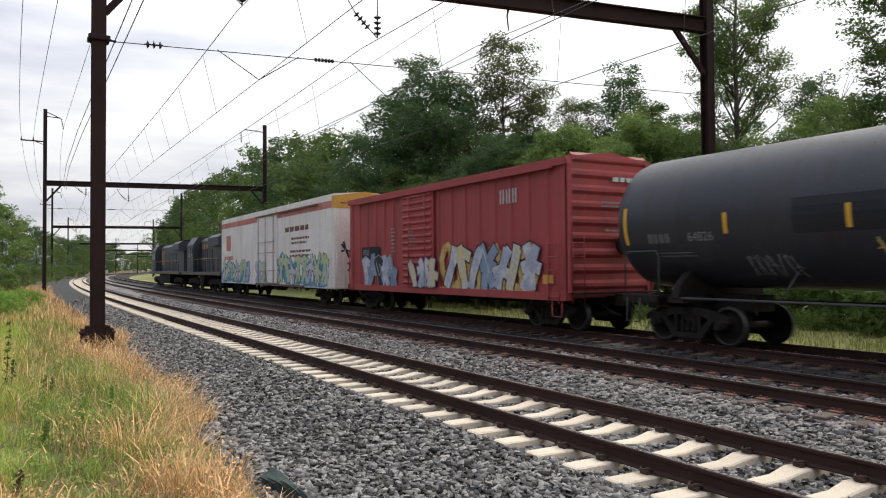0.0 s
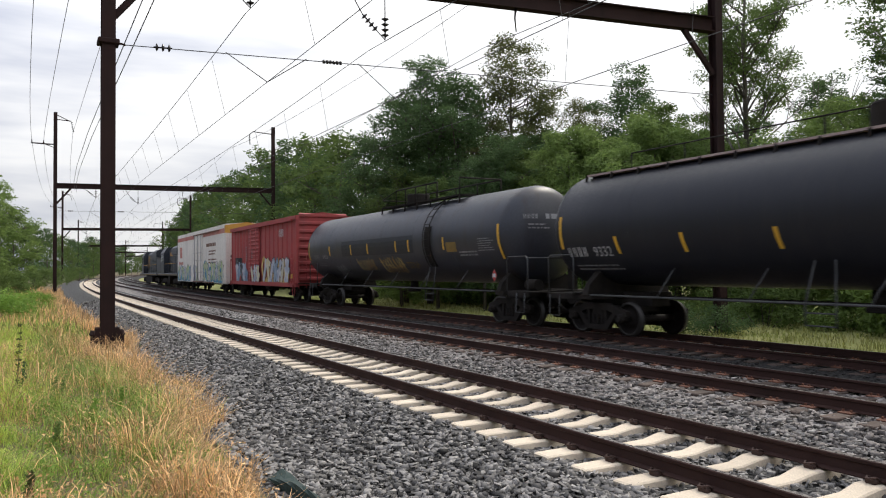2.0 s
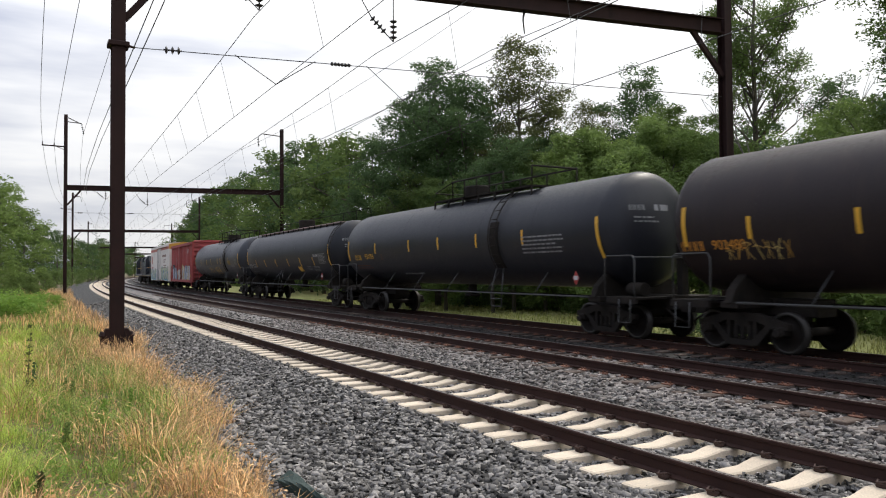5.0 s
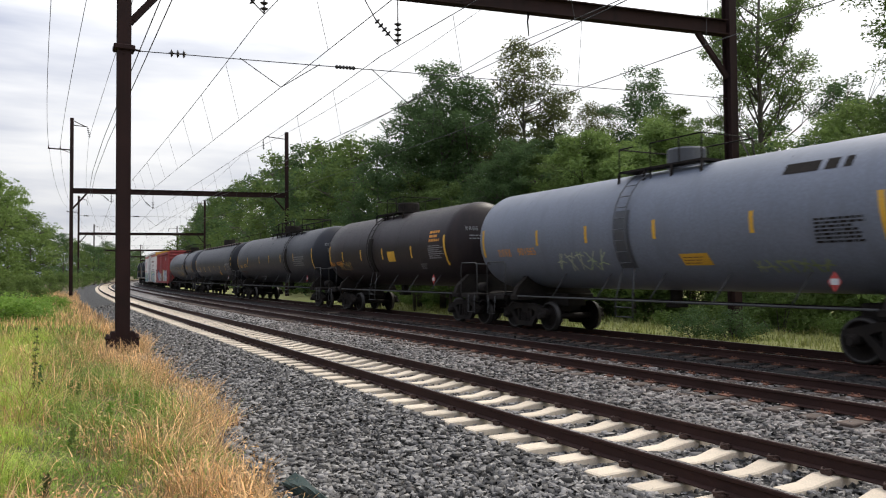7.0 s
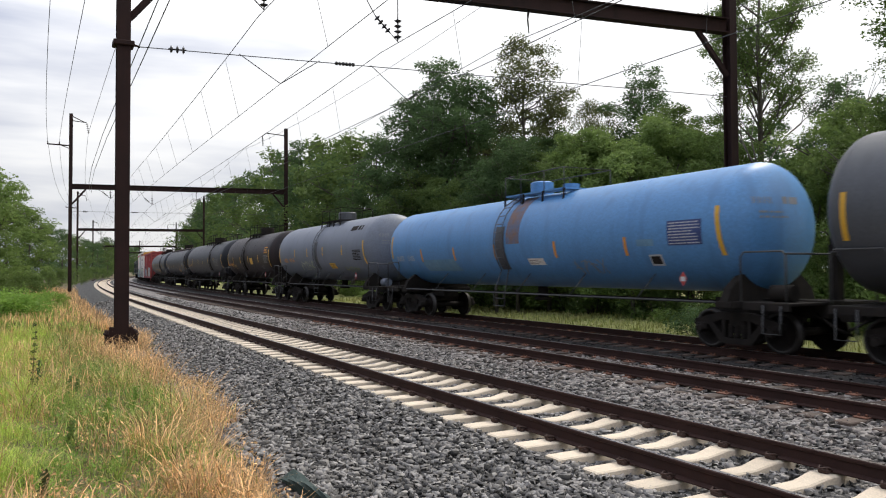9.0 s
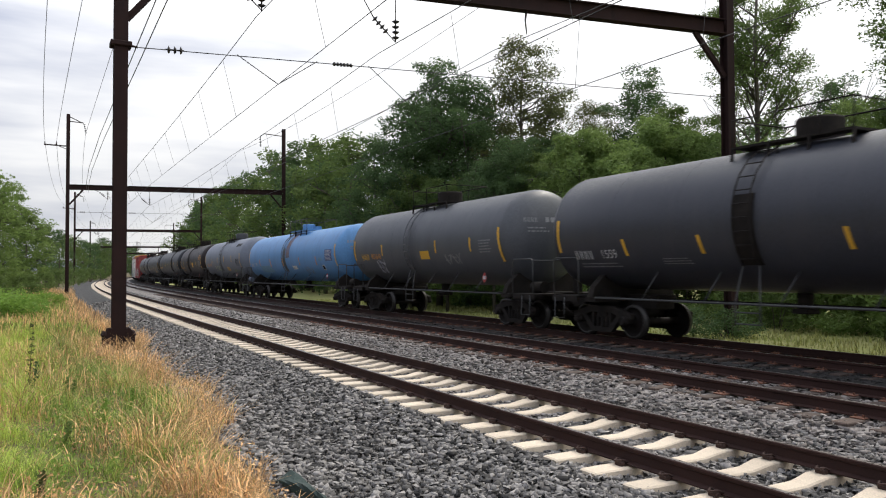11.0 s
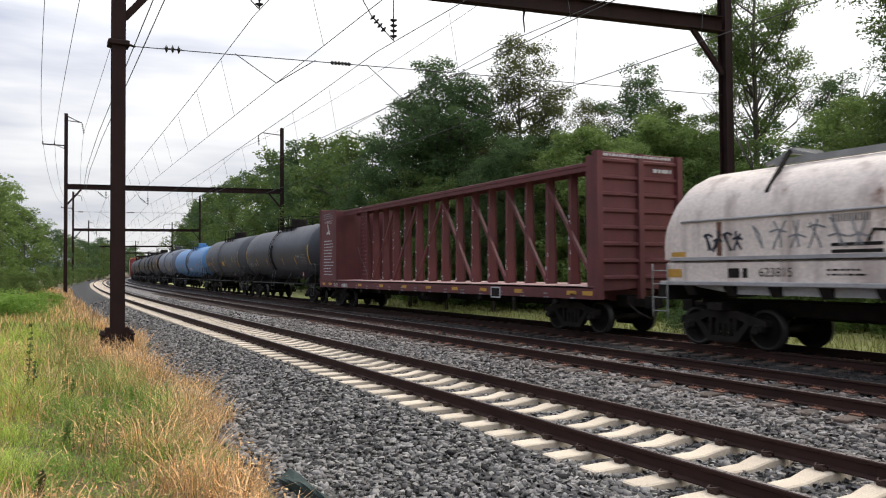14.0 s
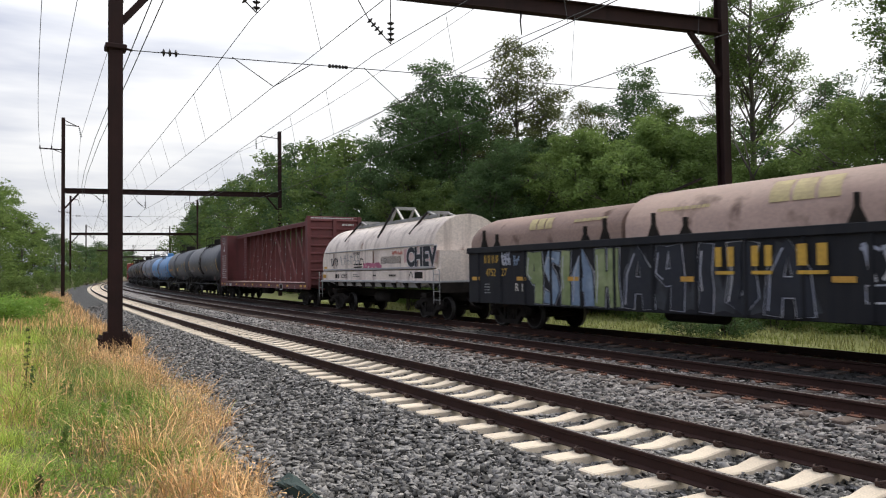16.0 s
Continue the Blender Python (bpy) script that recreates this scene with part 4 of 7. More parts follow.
    if dome_kind == "long":
        rail_hoop(car, [(w, y0, zp + hr), (w, y1, zp + hr)], 0.018, material=M_UNDER)
        for k in range(0, n + 1, 2):
            y = y0 + (y1 - y0) * k / n
            rail_hoop(car, [(w, y, zp), (w, y, zp + hr)], 0.018, "post", M_UNDER)
    elif deck:
        # rails on both edges, open where the ladder comes up
        for x, ya, yb2 in ((-w, yl + 0.45, y1 - 1.3), (w, y0, y1)):
            rail_hoop(car, [(x, ya, zp), (x, ya, zp + hr), (x, yb2, zp + hr), (x, yb2, zp)], 0.03, material=M_UNDER)
            for k in range(1, 4):
                y = ya + (yb2 - ya) * k / 4
                rail_hoop(car, [(x, y, zp), (x, y, zp + hr)], 0.028, "post", M_UNDER)
        rail_hoop(car, [(-w, y0, zp), (-w, y0, zp + hr), (w, y0, zp + hr)], 0.03, material=M_UNDER)
        rail_hoop(car, [(-w, y1 - 1.3, zp + hr), (-w, y1, zp + hr * 0.55), (w, y1, zp + hr * 0.55)], 0.02, material=M_UNDER)
    else:
        rail_m = M_RODS if dome_kind == "blue" else M_UNDER
        rail_hoop(car, [(-w, yd + 0.25, zp - 0.3), (-w, yd + 0.25, zp + hr), (-w, y0, zp + hr), (w, y0, zp + hr), (w, y1, zp + hr), (-w, y1, zp + hr), (-w, y1 - 0.5, zp + hr)], 0.018, material=rail_m)
        for x, y in ((-w, y0), (w, y0), (w, y1), (-w, y1), (-w, (y0 + yd) / 2), (w, yd)):
            rail_hoop(car, [(x, y, zp), (x, y, zp + hr)], 0.016, "post", rail_m)
    if side_ladder_on:
        ladder(car, -yl - 0.2, -yl + 0.2, zc - r * 0.6, zc + r * 0.93, surf, 9, M_UNDER if paint in (M_BLACK, M_BROWNBLACK, M_MAROONBLACK, M_SATIN) else M_DARKGREY)
        patch(car, "ladder_plate", -yl - 0.25, -yl + 0.25, zc - r * 0.62, zc + r * 0.3, surf, M_UNDER if paint in (M_BLACK, M_BROWNBLACK, M_MAROONBLACK, M_SATIN) else M_DARKGREY, 0.012, n=8)
    bm = bmesh.new()
    for dy in (-0.2, 0.2):
        tube(bm, [(-r * 0.85, yl + dy, zc - r * 0.62), (-1.45, yl + dy * 1.5, 1.0), (-1.45, yl + dy * 1.5, 0.6)], 0.016, 5)
    for z in (0.62, 0.85):
        tube(bm, [(-1.45, yl - 0.3, z), (-1.45, yl + 0.3, z)], 0.016, 5)
    part("step", bm, M_RODS, car)
    # reflective stripes
    patch(car, "reflector", -f + 0.06, -f + 0.17, 2.2, 3.05, surf, M_YELLOW, lean=0.0, n=6)
    patch(car, "reflector", -b - 0.12, -b, 2.0, 3.05, surf, M_YELLOW, lean=0.12, n=6)
    return car, surf, f, b, r, zc


def end_marks(car, b, r, zc):
    """Small lettering on the dished rear head."""
    def at(u, v, d=0.01):
        k = math.sqrt(max(0.0, 1 - (u * u + (v - zc) ** 2) / (r * r)))
        return Vector((u, b - 0.72 * k - d, v))
    block_letters(car, -0.95, zc + 0.45, 0.14, 4, at, M_DIMWHITE)
    bars(car, -0.25, 0.3, zc + 0.45, zc + 0.62, at, M_DIMWHITE, 1, 7, 0.9)
    bars(car, -0.85, -0.1, zc + 0.15, zc + 0.36, at, M_DIMWHITE, 2, 4, 0.4)


# ---- the tank cars, front to rear ----
def first_tank():
    car, surf, f, b, r, zc = tank_car("long faded black tank car with orange scrawls on its side", M_BROWNBLACK, 13.0, -4.05, 11.5, -3.9, 1.52, 2.74, 4.1, ladder_at=0.45, deck=(-0.7, 5.6))
    for u in (2.86, 5.42, 7.22, 9.9, 10.97, 13.6):
        patch(car, "reflector", -f + u, -f + u + 0.1, 2.36, 2.78, surf, M_YELLOW)
    block_letters(car, -f + 0.8, 2.22, 0.2, 4, surf, M_DIMWHITE)
    lettering(car, "64826", -f + 2.25, 2.32, 0.27, surf, M_DIMWHITE)
    bars(car, -f + 1.0, -f + 2.1, 1.92, 2.06, surf, M_DIMWHITE, 2, 3, 0.3)
    scribble(car, -f + 3.2, 1.5, 1.15, 0.45, surf, M_DIMWHITE, 4, 0.025)
    scribble(car, -f + 5.85, 1.68, 1.8, 0.5, surf, M_GRAF["gold"], 5, 0.03)
    scribble(car, -f + 8.2, 1.58, 2.1, 0.62, surf, M_GRAF["gold"], 6, 0.04)
    scribble(car, -f + 10.5, 1.75, 1.0, 0.25, surf, M_OLDYELLOW, 16, 0.025, 4)
    patch(car, "repaint_patch", -f + 4.4, -f + 11.4, 2.3, 2.95, surf, M_BLACK, 0.004)
    patch(car, "stencil_panel", -f + 13.82, -f + 14.5, 2.28, 2.6, surf, M_OLDYELLOW)
    bars(car, -f + 14.65, -f + 15.8, 2.13, 2.33, surf, M_DIMWHITE, 2, 3, 0.5)
    bars(car, -f + 15.86, -f + 16.8, 2.27, 2.7, surf, M_DIMWHITE, 6, 8, 0.35)
    end_marks(car, b, r, zc)
    placard(car, -b - 0.35, 1.5, surf)
    return car


def walkway_tank():
    car, surf, f, b, r, zc = tank_car("black pressure tank car with a full-length roof walkway", M_BLACK, -6.86, -22.6, -7.86, -22.51, 1.50, 2.74, -14.84, "long", side_ladder_on=False)
    for u in (2.1, 4.17, 6.5, 8.9, 11.1, 13.27):
        patch(car, "reflector", -f + u, -f + u + 0.1, 2.04, 2.46, surf, M_YELLOW, lean=0.06)
    block_letters(car, -f + 0.3, 2.0, 0.24, 4, surf, M_WHITE)
    lettering(car, "9332", -f + 1.62, 2.1, 0.34, surf, M_WHITE)
    bars(car, -f + 0.4, -f + 2.2, 1.66, 1.84, surf, M_DIMWHITE, 2, 3, 0.4)
    patch(car, "hazard_panel", -f + 10.5, -f + 11.15, 1.74, 2.0, surf, M_YELLOW)
    bars(car, -f + 12.0, -f + 12.85, 1.83, 2.04, surf, M_DIMWHITE, 3, 5, 0.4)
    bars(car, -f + 13.05, -f + 14.0, 1.76, 2.05, surf, M_DIMWHITE, 4, 6, 0.4)
    lettering(car, "FRA AIP", -f + 13.82, 2.52, 0.2, surf, M_WHITE)
    bars(car, -f + 14.25, -f + 15.25, 2.12, 2.64, surf, M_DIMWHITE, 8, 9, 0.5)
    end_marks(car, b, r, zc)
    placard(car, -b - 0.95, 1.5, surf)
    ladder(car, -b + 0.15, -b + 0.5, 1.3, zc + r * 0.86, surf, 10, M_UNDER)
    return car


def third_tank():
    car, surf, f, b, r, zc = tank_car("black tank car with yellow reporting numbers", M_BLACK, -25.25, -42.2, -26.55, -41.9, 1.52, 2.74, -33.9, ladder_at=-37.4, deck=(-38.5, -32.4))
    for u in (3.0, 6.14, 8.46, 11.03, 13.6):
        patch(car, "reflector", -f + u, -f + u + 0.1, 2.45, 2.88, surf, M_YELLOW)
    block_letters(car, -f + 0.8, 2.2, 0.22, 4, surf, M_YELLOW)
    lettering(car, "950784", -f + 2.35, 2.33, 0.3, surf, M_YELLOW)
    bars(car, -f + 0.7, -f + 2.4, 1.85, 2.05, surf, M_RUSTY, 2, 3, 0.35)
    bars(car, -f + 3.5, -f + 3.72, 2.2, 2.45, surf, M_RUSTY, 3, 3, 0.35)
    bars(car, -f + 5.0, -f + 6.8, 1.6, 1.75, surf, M_DIMWHITE, 1, 3, 0.35)
    bars(car, -f + 13.6, -f + 15.6, 2.2, 2.75, surf, M_DIMWHITE, 5, 8, 0.4)
    end_marks(car, b, r, zc)
    placard(car, -b - 0.95, 1.5, surf)


def brown_tank():
    car, surf, f, b, r, zc = tank_car("weathered brown-black tank car with yellow panel", M_MAROONBLACK, -44.9, -56.65, -46.1, -57.2, 1.52, 2.74, -50.6)
    for u in (1.74, 3.97, 6.30, 9.02):
        patch(car, "reflector", -f + u, -f + u + 0.1, 2.3, 2.75, surf, M_YELLOW)
    block_letters(car, -f + -0.02, 2.1, 0.2, 4, surf, M_ORANGE)
    lettering(car, "902480", -f + 1.23, 2.2, 0.28, surf, M_ORANGE)
    patch(car, "hazard_panel", -f + 6.86, -f + 7.55, 2.2, 2.6, surf, M_YELLOW)
    bars(car, -f + 10.56, -f + 11.39, 2.85, 3.3, surf, M_ORANGE, 3, 4, 0.6)
    bars(car, -f + 10.50, -f + 11.62, 2.25, 2.75, surf, M_DIMWHITE, 7, 5, 0.5)
    bars(car, -f + 9.62, -f + 10.16, 1.9, 2.12, surf, M_DIMWHITE, 3, 6, 0.4)
    scribble(car, -f + 1.1, 1.9, 1.6, 0.4, surf, M_GRAF["gold"], 7, 0.02)
    end_marks(car, b, r, zc)
    placard(car, -b - 0.95, 1.5, surf)


def grey_tank():
    car, surf, f, b, r, zc = tank_car("slate grey tank car with orange numbers and a yellow plate", M_GREYTANK, -59.1, -72.0, -60.81, -72.0, 1.5, 2.74, -66.2, ladder_at=-65.6)
    for u in (2.95, 5.1, 7.53, 10.2):
        patch(car, "reflector", -f + u, -f + u + 0.1, 2.46, 2.9, surf, M_YELLOW)
    block_letters(car, -f + 0.93, 2.2, 0.22, 4, surf, M_ORANGE)
    lettering(car, "901565", -f + 2.42, 2.31, 0.3, surf, M_ORANGE)
    patch(car, "hazard_panel", -f + 8.2, -f + 9.0, 1.84, 2.1, surf, M_YELLOW, lean=0.06)
    bars(car, -f + 8.3, -f + 8.95, 1.88, 2.07, surf, M_RUSTY, 3, 2, 0.3, "panel_lettering")
    bars(car, -f + 11.6, -f + 12.6, 2.2, 2.68, surf, M_UNDER, 7, 8, 0.6)
    scribble(car, -f + 3.7, 1.75, 2.1, 0.55, surf, M_GRAF["lime"], 8, 0.03, 5)
    scribble(car, -f + 10.1, 1.68, 1.7, 0.25, surf, M_GRAF["green"], 9, 0.03)
    bars(car, -b - 2.1, -b - 0.6, 3.55, 3.9, surf, M_UNDER, 1, 8, 0.6)
    end_marks(car, b, r, zc)
    placard(car, -b - 0.95, 1.5, surf)


def blue_tank():
    car, surf, f, b, r, zc = tank_car("faded blue tank car with rust below its fittings", M_BLUETANK, -74.75, -91.2, -75.99, -91.31, 1.42, 2.62, -83.4, "blue", ladder_at=-82.8)
    for u in (2.6, 5.05, 7.66, 10.73, 13.55):
        patch(car, "reflector", -f + u, -f + u + 0.1, 2.05, 2.5, surf, M_ORANGE)
    block_letters(car, -f + 0.5, 2.08, 0.2, 4, surf, M_WHITE)
    lettering(car, "5103", -f + 1.72, 2.17, 0.28, surf, M_WHITE)
    patch(car, "repaint_patch", -f + 2.5, -f + 5.0, 1.7, 2.1, surf, M_PALEBLUE, 0.004, lean=0.3)
    patch(car, "hazard_panel", -f + 9.37, -f + 10.13, 1.86, 2.05, surf, M_CREAM, lean=0.05)
    bars(car, -f + 9.45, -f + 10.05, 1.89, 2.03, surf, M_RUSTY, 3, 2, 0.35, "panel_lettering")
    scribble(car, -f + 11.4, 1.6, 1.3, 0.4, surf, M_DIMWHITE, 3, 0.03, 4)
    patch(car, "stencil_panel", -f + 15.0, -f + 16.0, 2.25, 2.8, surf, M_NAVYBLUE)
    bars(car, -f + 15.05, -f + 16.0, 2.28, 2.8, surf, M_WHITE, 8, 8, 0.4, "panel_lettering")
    patch(car, "stencil_panel", -f + 14.32, -f + 14.72, 1.8, 2.06, surf, M_WHITE)
    patch(car, "stencil_panel", -f + 14.37, -f + 14.67, 1.84, 2.02, surf, M_UNDER, 0.009)
    patch(car, "stencil_panel", -f + 14.0, -f + 14.55, 2.26, 2.42, surf, M_PALEBLUE)
    # rust run below the fittings
    y = -83.4 + 83.65
    u = 83.4 - 83.65
    patch(car, "rust_run", u - 0.3, u + 0.4, 2.5, zc + r * 0.985, surf, M_RUSTRUN, 0.004, lean=0.05, n=14)
    end_marks(car, b, r, zc)
    placard(car, -b - 0.95, 1.5, surf, 0.24)


def dark_grey_tank():
    car, surf, f, b, r, zc = tank_car("dull grey tank car with faint orange numbers", M_DARKGREY, -93.9, -105.7, -95.2, -105.85, 1.52, 2.74, -99.9)
    for u in (2.98, 5.2, 7.6, 10.0):
        patch(car, "reflector", -f + u, -f + u + 0.1, 2.35, 2.8, surf, M_YELLOW)
    block_letters(car, -f + 0.88, 2.2, 0.24, 4, surf, M_YELLOW)
    lettering(car, "901618", -f + 2.37, 2.32, 0.32, surf, M_ORANGE)
    patch(car, "hazard_panel", -f + 6.4, -f + 7.1, 2.15, 2.45, surf, M_YELLOW)
    scribble(car, -f + 8.2, 1.95, 1.1, 0.35, surf, M_DIMWHITE, 3, 0.04, 4)
    scribble(car, -f + 2.27, 1.65, 0.8, 0.55, surf, M_GRAF["pale"], 21, 0.04, 3)
    bars(car, -f + 10.6, -f + 11.4, 2.3, 2.75, surf, M_DIMWHITE, 5, 6, 0.4)
    end_marks(car, b, r, zc)
    placard(car, -b - 0.95, 1.5, surf)


def last_tank():
    car, surf, f, b, r, zc = tank_car("satin black tank car with slanted yellow stripes", M_SATIN, -108.55, -121.5, -109.82, -120.9, 1.54, 2.76, -115.2)
    for u in (2.52, 4.85, 8.17, 10.53):
        patch(car, "reflector", -f + u, -f + u + 0.1, 2.06, 2.46, surf, M_YELLOW, lean=0.06)
    block_letters(car, -f + 0.7, 2.0, 0.22, 4, surf, M_WHITE)
    lettering(car, "1559", -f + 1.98, 2.11, 0.3, surf, M_WHITE)
    bars(car, -f + 0.8, -f + 2.4, 1.8, 1.95, surf, M_DIMWHITE, 2, 3, 0.35)
    bars(car, -f + 3.72, -f + 4.65, 1.85, 2.02, surf, M_DIMWHITE, 3, 3, 0.35)
    bars(car, -f + 10.05, -f + 10.75, 1.82, 2.06, surf, M_DIMWHITE, 3, 5, 0.4)
    lettering(car, "FRA AIP", -f + 11.12, 2.48, 0.17, surf, M_WHITE)
    bars(car, -f + 11.66, -f + 12.6, 2.1, 2.62, surf, M_DIMWHITE, 7, 5, 0.4)
    end_marks(car, b, r, zc)
    placard(car, -b - 0.95, 1.5, surf)


M_WALKTOP = mat("pale_tan_walkway", (0.42, 0.33, 0.30), (0.30, 0.22, 0.20), rough=0.8, scale=1.5, fine=20)
M_PALEBLUE = mat("pale_patch_paint", (0.17, 0.30, 0.40), (0.11, 0.24, 0.38), rough=0.6, scale=2, fine=10, bump=0)
M_NAVYBLUE = mat("navy_panel", (0.04, 0.07, 0.22), rough=0.6, bump=0)
M_RUSTRUN = mat("rust_run", (0.20, 0.12, 0.09), (0.11, 0.14, 0.22), rough=0.8, scale=3.5, fine=14, bump=0.1, contrast=0.12)
first_tank()
walkway_tank()
third_tank()
brown_tank()
grey_tank()
blue_tank()
dark_grey_tank()
last_tank()


# ---- box cars, flat car, coil cars and engines ----
def common(car, tf, tr, qc, front, rear, material=None, sill=True):
    """Trucks, couplers and centre sill under a car body; all along the way at the start."""
    yt, yb = tf - qc, tr - qc
    truck(car, yt)
    truck(car, yb)
    if sill:
        bm = bmesh.new()
        box(bm, -0.33, 0.33, rear - qc + 0.1, front - qc - 0.1, 0.68, 1.0, bevel=0.02)
        for y in (yt, yb):
            box(bm, -1.3, 1.3, y - 0.2, y + 0.2, 0.8, 0.97, bevel=0.02)
        tube(bm, [(-0.7, (yt + yb) / 2 + 0.8, 0.72), (-0.7, (yt + yb) / 2 - 0.8, 0.72)], 0.22, 12)
        tube(bm, [(0.35, yt - 1, 0.62), (0.35, yb + 1, 0.62)], 0.03, 6)
        part("underframe", bm, M_UNDER, car)
    coupler(car, front - qc - 0.1, front - qc + 0.62)
    coupler(car, rear - qc + 0.1, rear - qc - 0.62)


def side_ladder(car, w, y, v0, v1, n, material):
    ladder(car, -y - 0.22, -y + 0.22, v0, v1, flat_side(w), n, material, 0.07)


def end_ladder(car, x, y, v0, v1, n, material):
    bm = bmesh.new()
    for dx in (-0.2, 0.2):
        tube(bm, [(x + dx, y - 0.07, v0), (x + dx, y - 0.07, v1)], 0.016, 5)
    for k in range(n):
        z = v0 + (v1 - v0) * (k + 0.5) / n
        tube(bm, [(x - 0.2, y - 0.07, z), (x + 0.2, y - 0.07, z)], 0.014, 5)
    part("end_ladder", bm, material, car)


def gable(bm, w, y0, y1, z0, z1, peak, mi=0):
    prism(bm, [(-w, z0), (w, z0), (w, z1), (0, peak), (-w, z1)], "y", y0, y1, mi)


def red_box_car():
    front, rear = 29.44, 15.05
    qc = 22.25
    car = new_car("box_car", "red ribbed box car with sprayed letters along its lower side", "box car", qc)
    f, b, w = front - qc, rear - qc, 1.50
    z0, z1 = 0.88, 4.52
    bm = bmesh.new()
    box(bm, -w + 0.05, w - 0.05, b + 0.05, f - 0.05, z0, z1)
    part("body", bm, M_RED, car)
    bm = bmesh.new()
    gable(bm, w + 0.03, b - 0.02, f + 0.02, z1, z1 + 0.06, z1 + 0.26)
    part("roof", bm, M_RED, car)
    bm = bmesh.new()
    for s in (-1, 1):
        box(bm, s * w - 0.03, s * w + 0.03, b, f, z1 - 0.14, z1 - 0.004)
        box(bm, s * w - 0.04, s * w + 0.04, b, f, z0 - 0.06, z0 + 0.16)
    part("side_sill", bm, M_RED, car)
    # outside posts, three-bay louvred plug door between them
    d0, d1 = f - 5.15, f - 7.45
    for k in range(7):
        y = f - 0.35 - k * 0.78
        for s in (-1, 1):
            bm = bmesh.new()
            prism(bm, [(s * (w - 0.06), y - 0.09), (s * w, y - 0.05), (s * w, y + 0.05), (s * (w - 0.06), y + 0.09)], "z", z0 + 0.15, z1 - 0.12)
            part("side_post", bm, M_RED, car)
    for k in range(9):
        y = d1 - 0.25 - k * 0.84
        for s in (-1, 1):
            bm = bmesh.new()
            prism(bm, [(s * (w - 0.06), y - 0.09), (s * w, y - 0.05), (s * w, y + 0.05), (s * (w - 0.06), y + 0.09)], "z", z0 + 0.15, z1 - 0.12)
            part("side_post", bm, M_RED, car)
    bm = bmesh.new()
    box(bm, -w - 0.05, -w + 0.03, d1, d0, z0 + 0.12, z1 - 0.16, bevel=0.015)
    door = part("door", bm, M_RED, car)
    for k in range(14):
        z = z0 + 0.3 + k * 0.235
        bm = bmesh.new()
        prism(bm, [(-w - 0.05, z - 0.07), (-w - 0.105, z - 0.02), (-w - 0.105, z + 0.02), (-w - 0.05, z + 0.07)], "y", d1 + 0.1, d0 - 0.1)
        part("slat", bm, M_RED, door)
    for y in (d0 - 0.6, d1 + 0.5):
        bm = bmesh.new()
        tube(bm, [(-w - 0.12, y, z0 + 0.15), (-w - 0.12, y, z1 - 0.2)], 0.02, 5)
        part("lock_bar", bm, M_RED, door)
    bm = bmesh.new()
    box(bm, -w - 0.13, -w - 0.02, b + 0.5, f - 1.0, z1 - 0.2, z1 - 0.12)
    part("door_track", bm, M_RED, car)
    # corrugated rear end
    for k in range(9):
        z = z0 + 0.35 + k * 0.42
        bm = bmesh.new()
        prism(bm, [(b + 0.05, z - 0.13), (b - 0.03, z - 0.04), (b - 0.03, z + 0.05), (b + 0.05, z + 0.13)], "x", -w + 0.18, w - 0.18)
        part("end_rib", bm, M_RED, car)
    for x in (-w + 0.09, w - 0.09):
        bm = bmesh.new()
        box(bm, x - 0.09, x + 0.09, b - 0.04, b + 0.06, z0 - 0.05, z1)
        part("corner_post", bm, M_RED, car)
    side_ladder(car, w, b + 0.45, 0.75, 2.5, 5, M_RED)
    side_ladder(car, w, f - 0.45, 0.75, 2.5, 5, M_RED)
    end_ladder(car, -w + 0.35, b, 0.75, 2.5, 5, M_RED)
    bm = bmesh.new()
    box(bm, -w + 0.1, w - 0.1, b - 0.45, b, 1.0, 1.04)
    part("end_platform", bm, M_UNDER, car)
    rail_hoop(car, [(-w, b + 0.2, 0.85), (-w, b + 0.2, 0.4), (-w, b + 0.6, 0.4), (-w, b + 0.6, 0.85)], 0.018, "step", M_RED)
    bm = bmesh.new()
    tube(bm, [(0.4, b - 0.1, 2.3), (0.4, b - 0.2, 2.3)], 0.28, 14)
    part("brake_wheel", bm, M_UNDER, car)
    s = flat_side(w)
    block_letters(car, -f + 11.4, 3.55, 0.42, 3, s, M_WHITE, 0.12, 9)
    patch(car, "number_panel", -f + 1.4, -f + 3.1, 1.75, 2.55, s, M_NAVY)
    block_letters(car, -f + 1.55, 2.22, 0.24, 3, s, M_DIMWHITE)
    bars(car, -f + 1.5, -f + 3.0, 1.82, 2.14, s, M_DIMWHITE, 1, 4, 0.8)
    bars(car, -f + 4.1, -f + 4.5, 2.3, 3.3, s, M_DIMWHITE, 7, 3, 0.4)
    bars(car, -f + 5.7, -f + 6.3, 2.5, 3.1, flat_side(w + 0.11), M_DIMWHITE, 5, 3, 0.3)
    patch(car, "reflector", -f + 13.4, -f + 13.85, 1.25, 1.5, s, M_AMBER)
    e = end_face(b - 0.03)
    bars(car, 0.1, 1.0, 4.0, 4.15, e, M_WHITE, 1, 3, 0.8)
    bars(car, -0.3, 0.6, 3.3, 3.5, e, M_DIMWHITE, 2, 4, 0.5)
    bars(car, -0.2, 0.4, 2.65, 2.75, e, M_DIMWHITE, 1, 5, 0.5)
    s = flat_side(w, 0.86)
    piece(car, -f + 1.5, 1.05, 3.0, 1.1, 5, s, ("pale", "slate", "dark"), "slate", None, 12, 0.5)
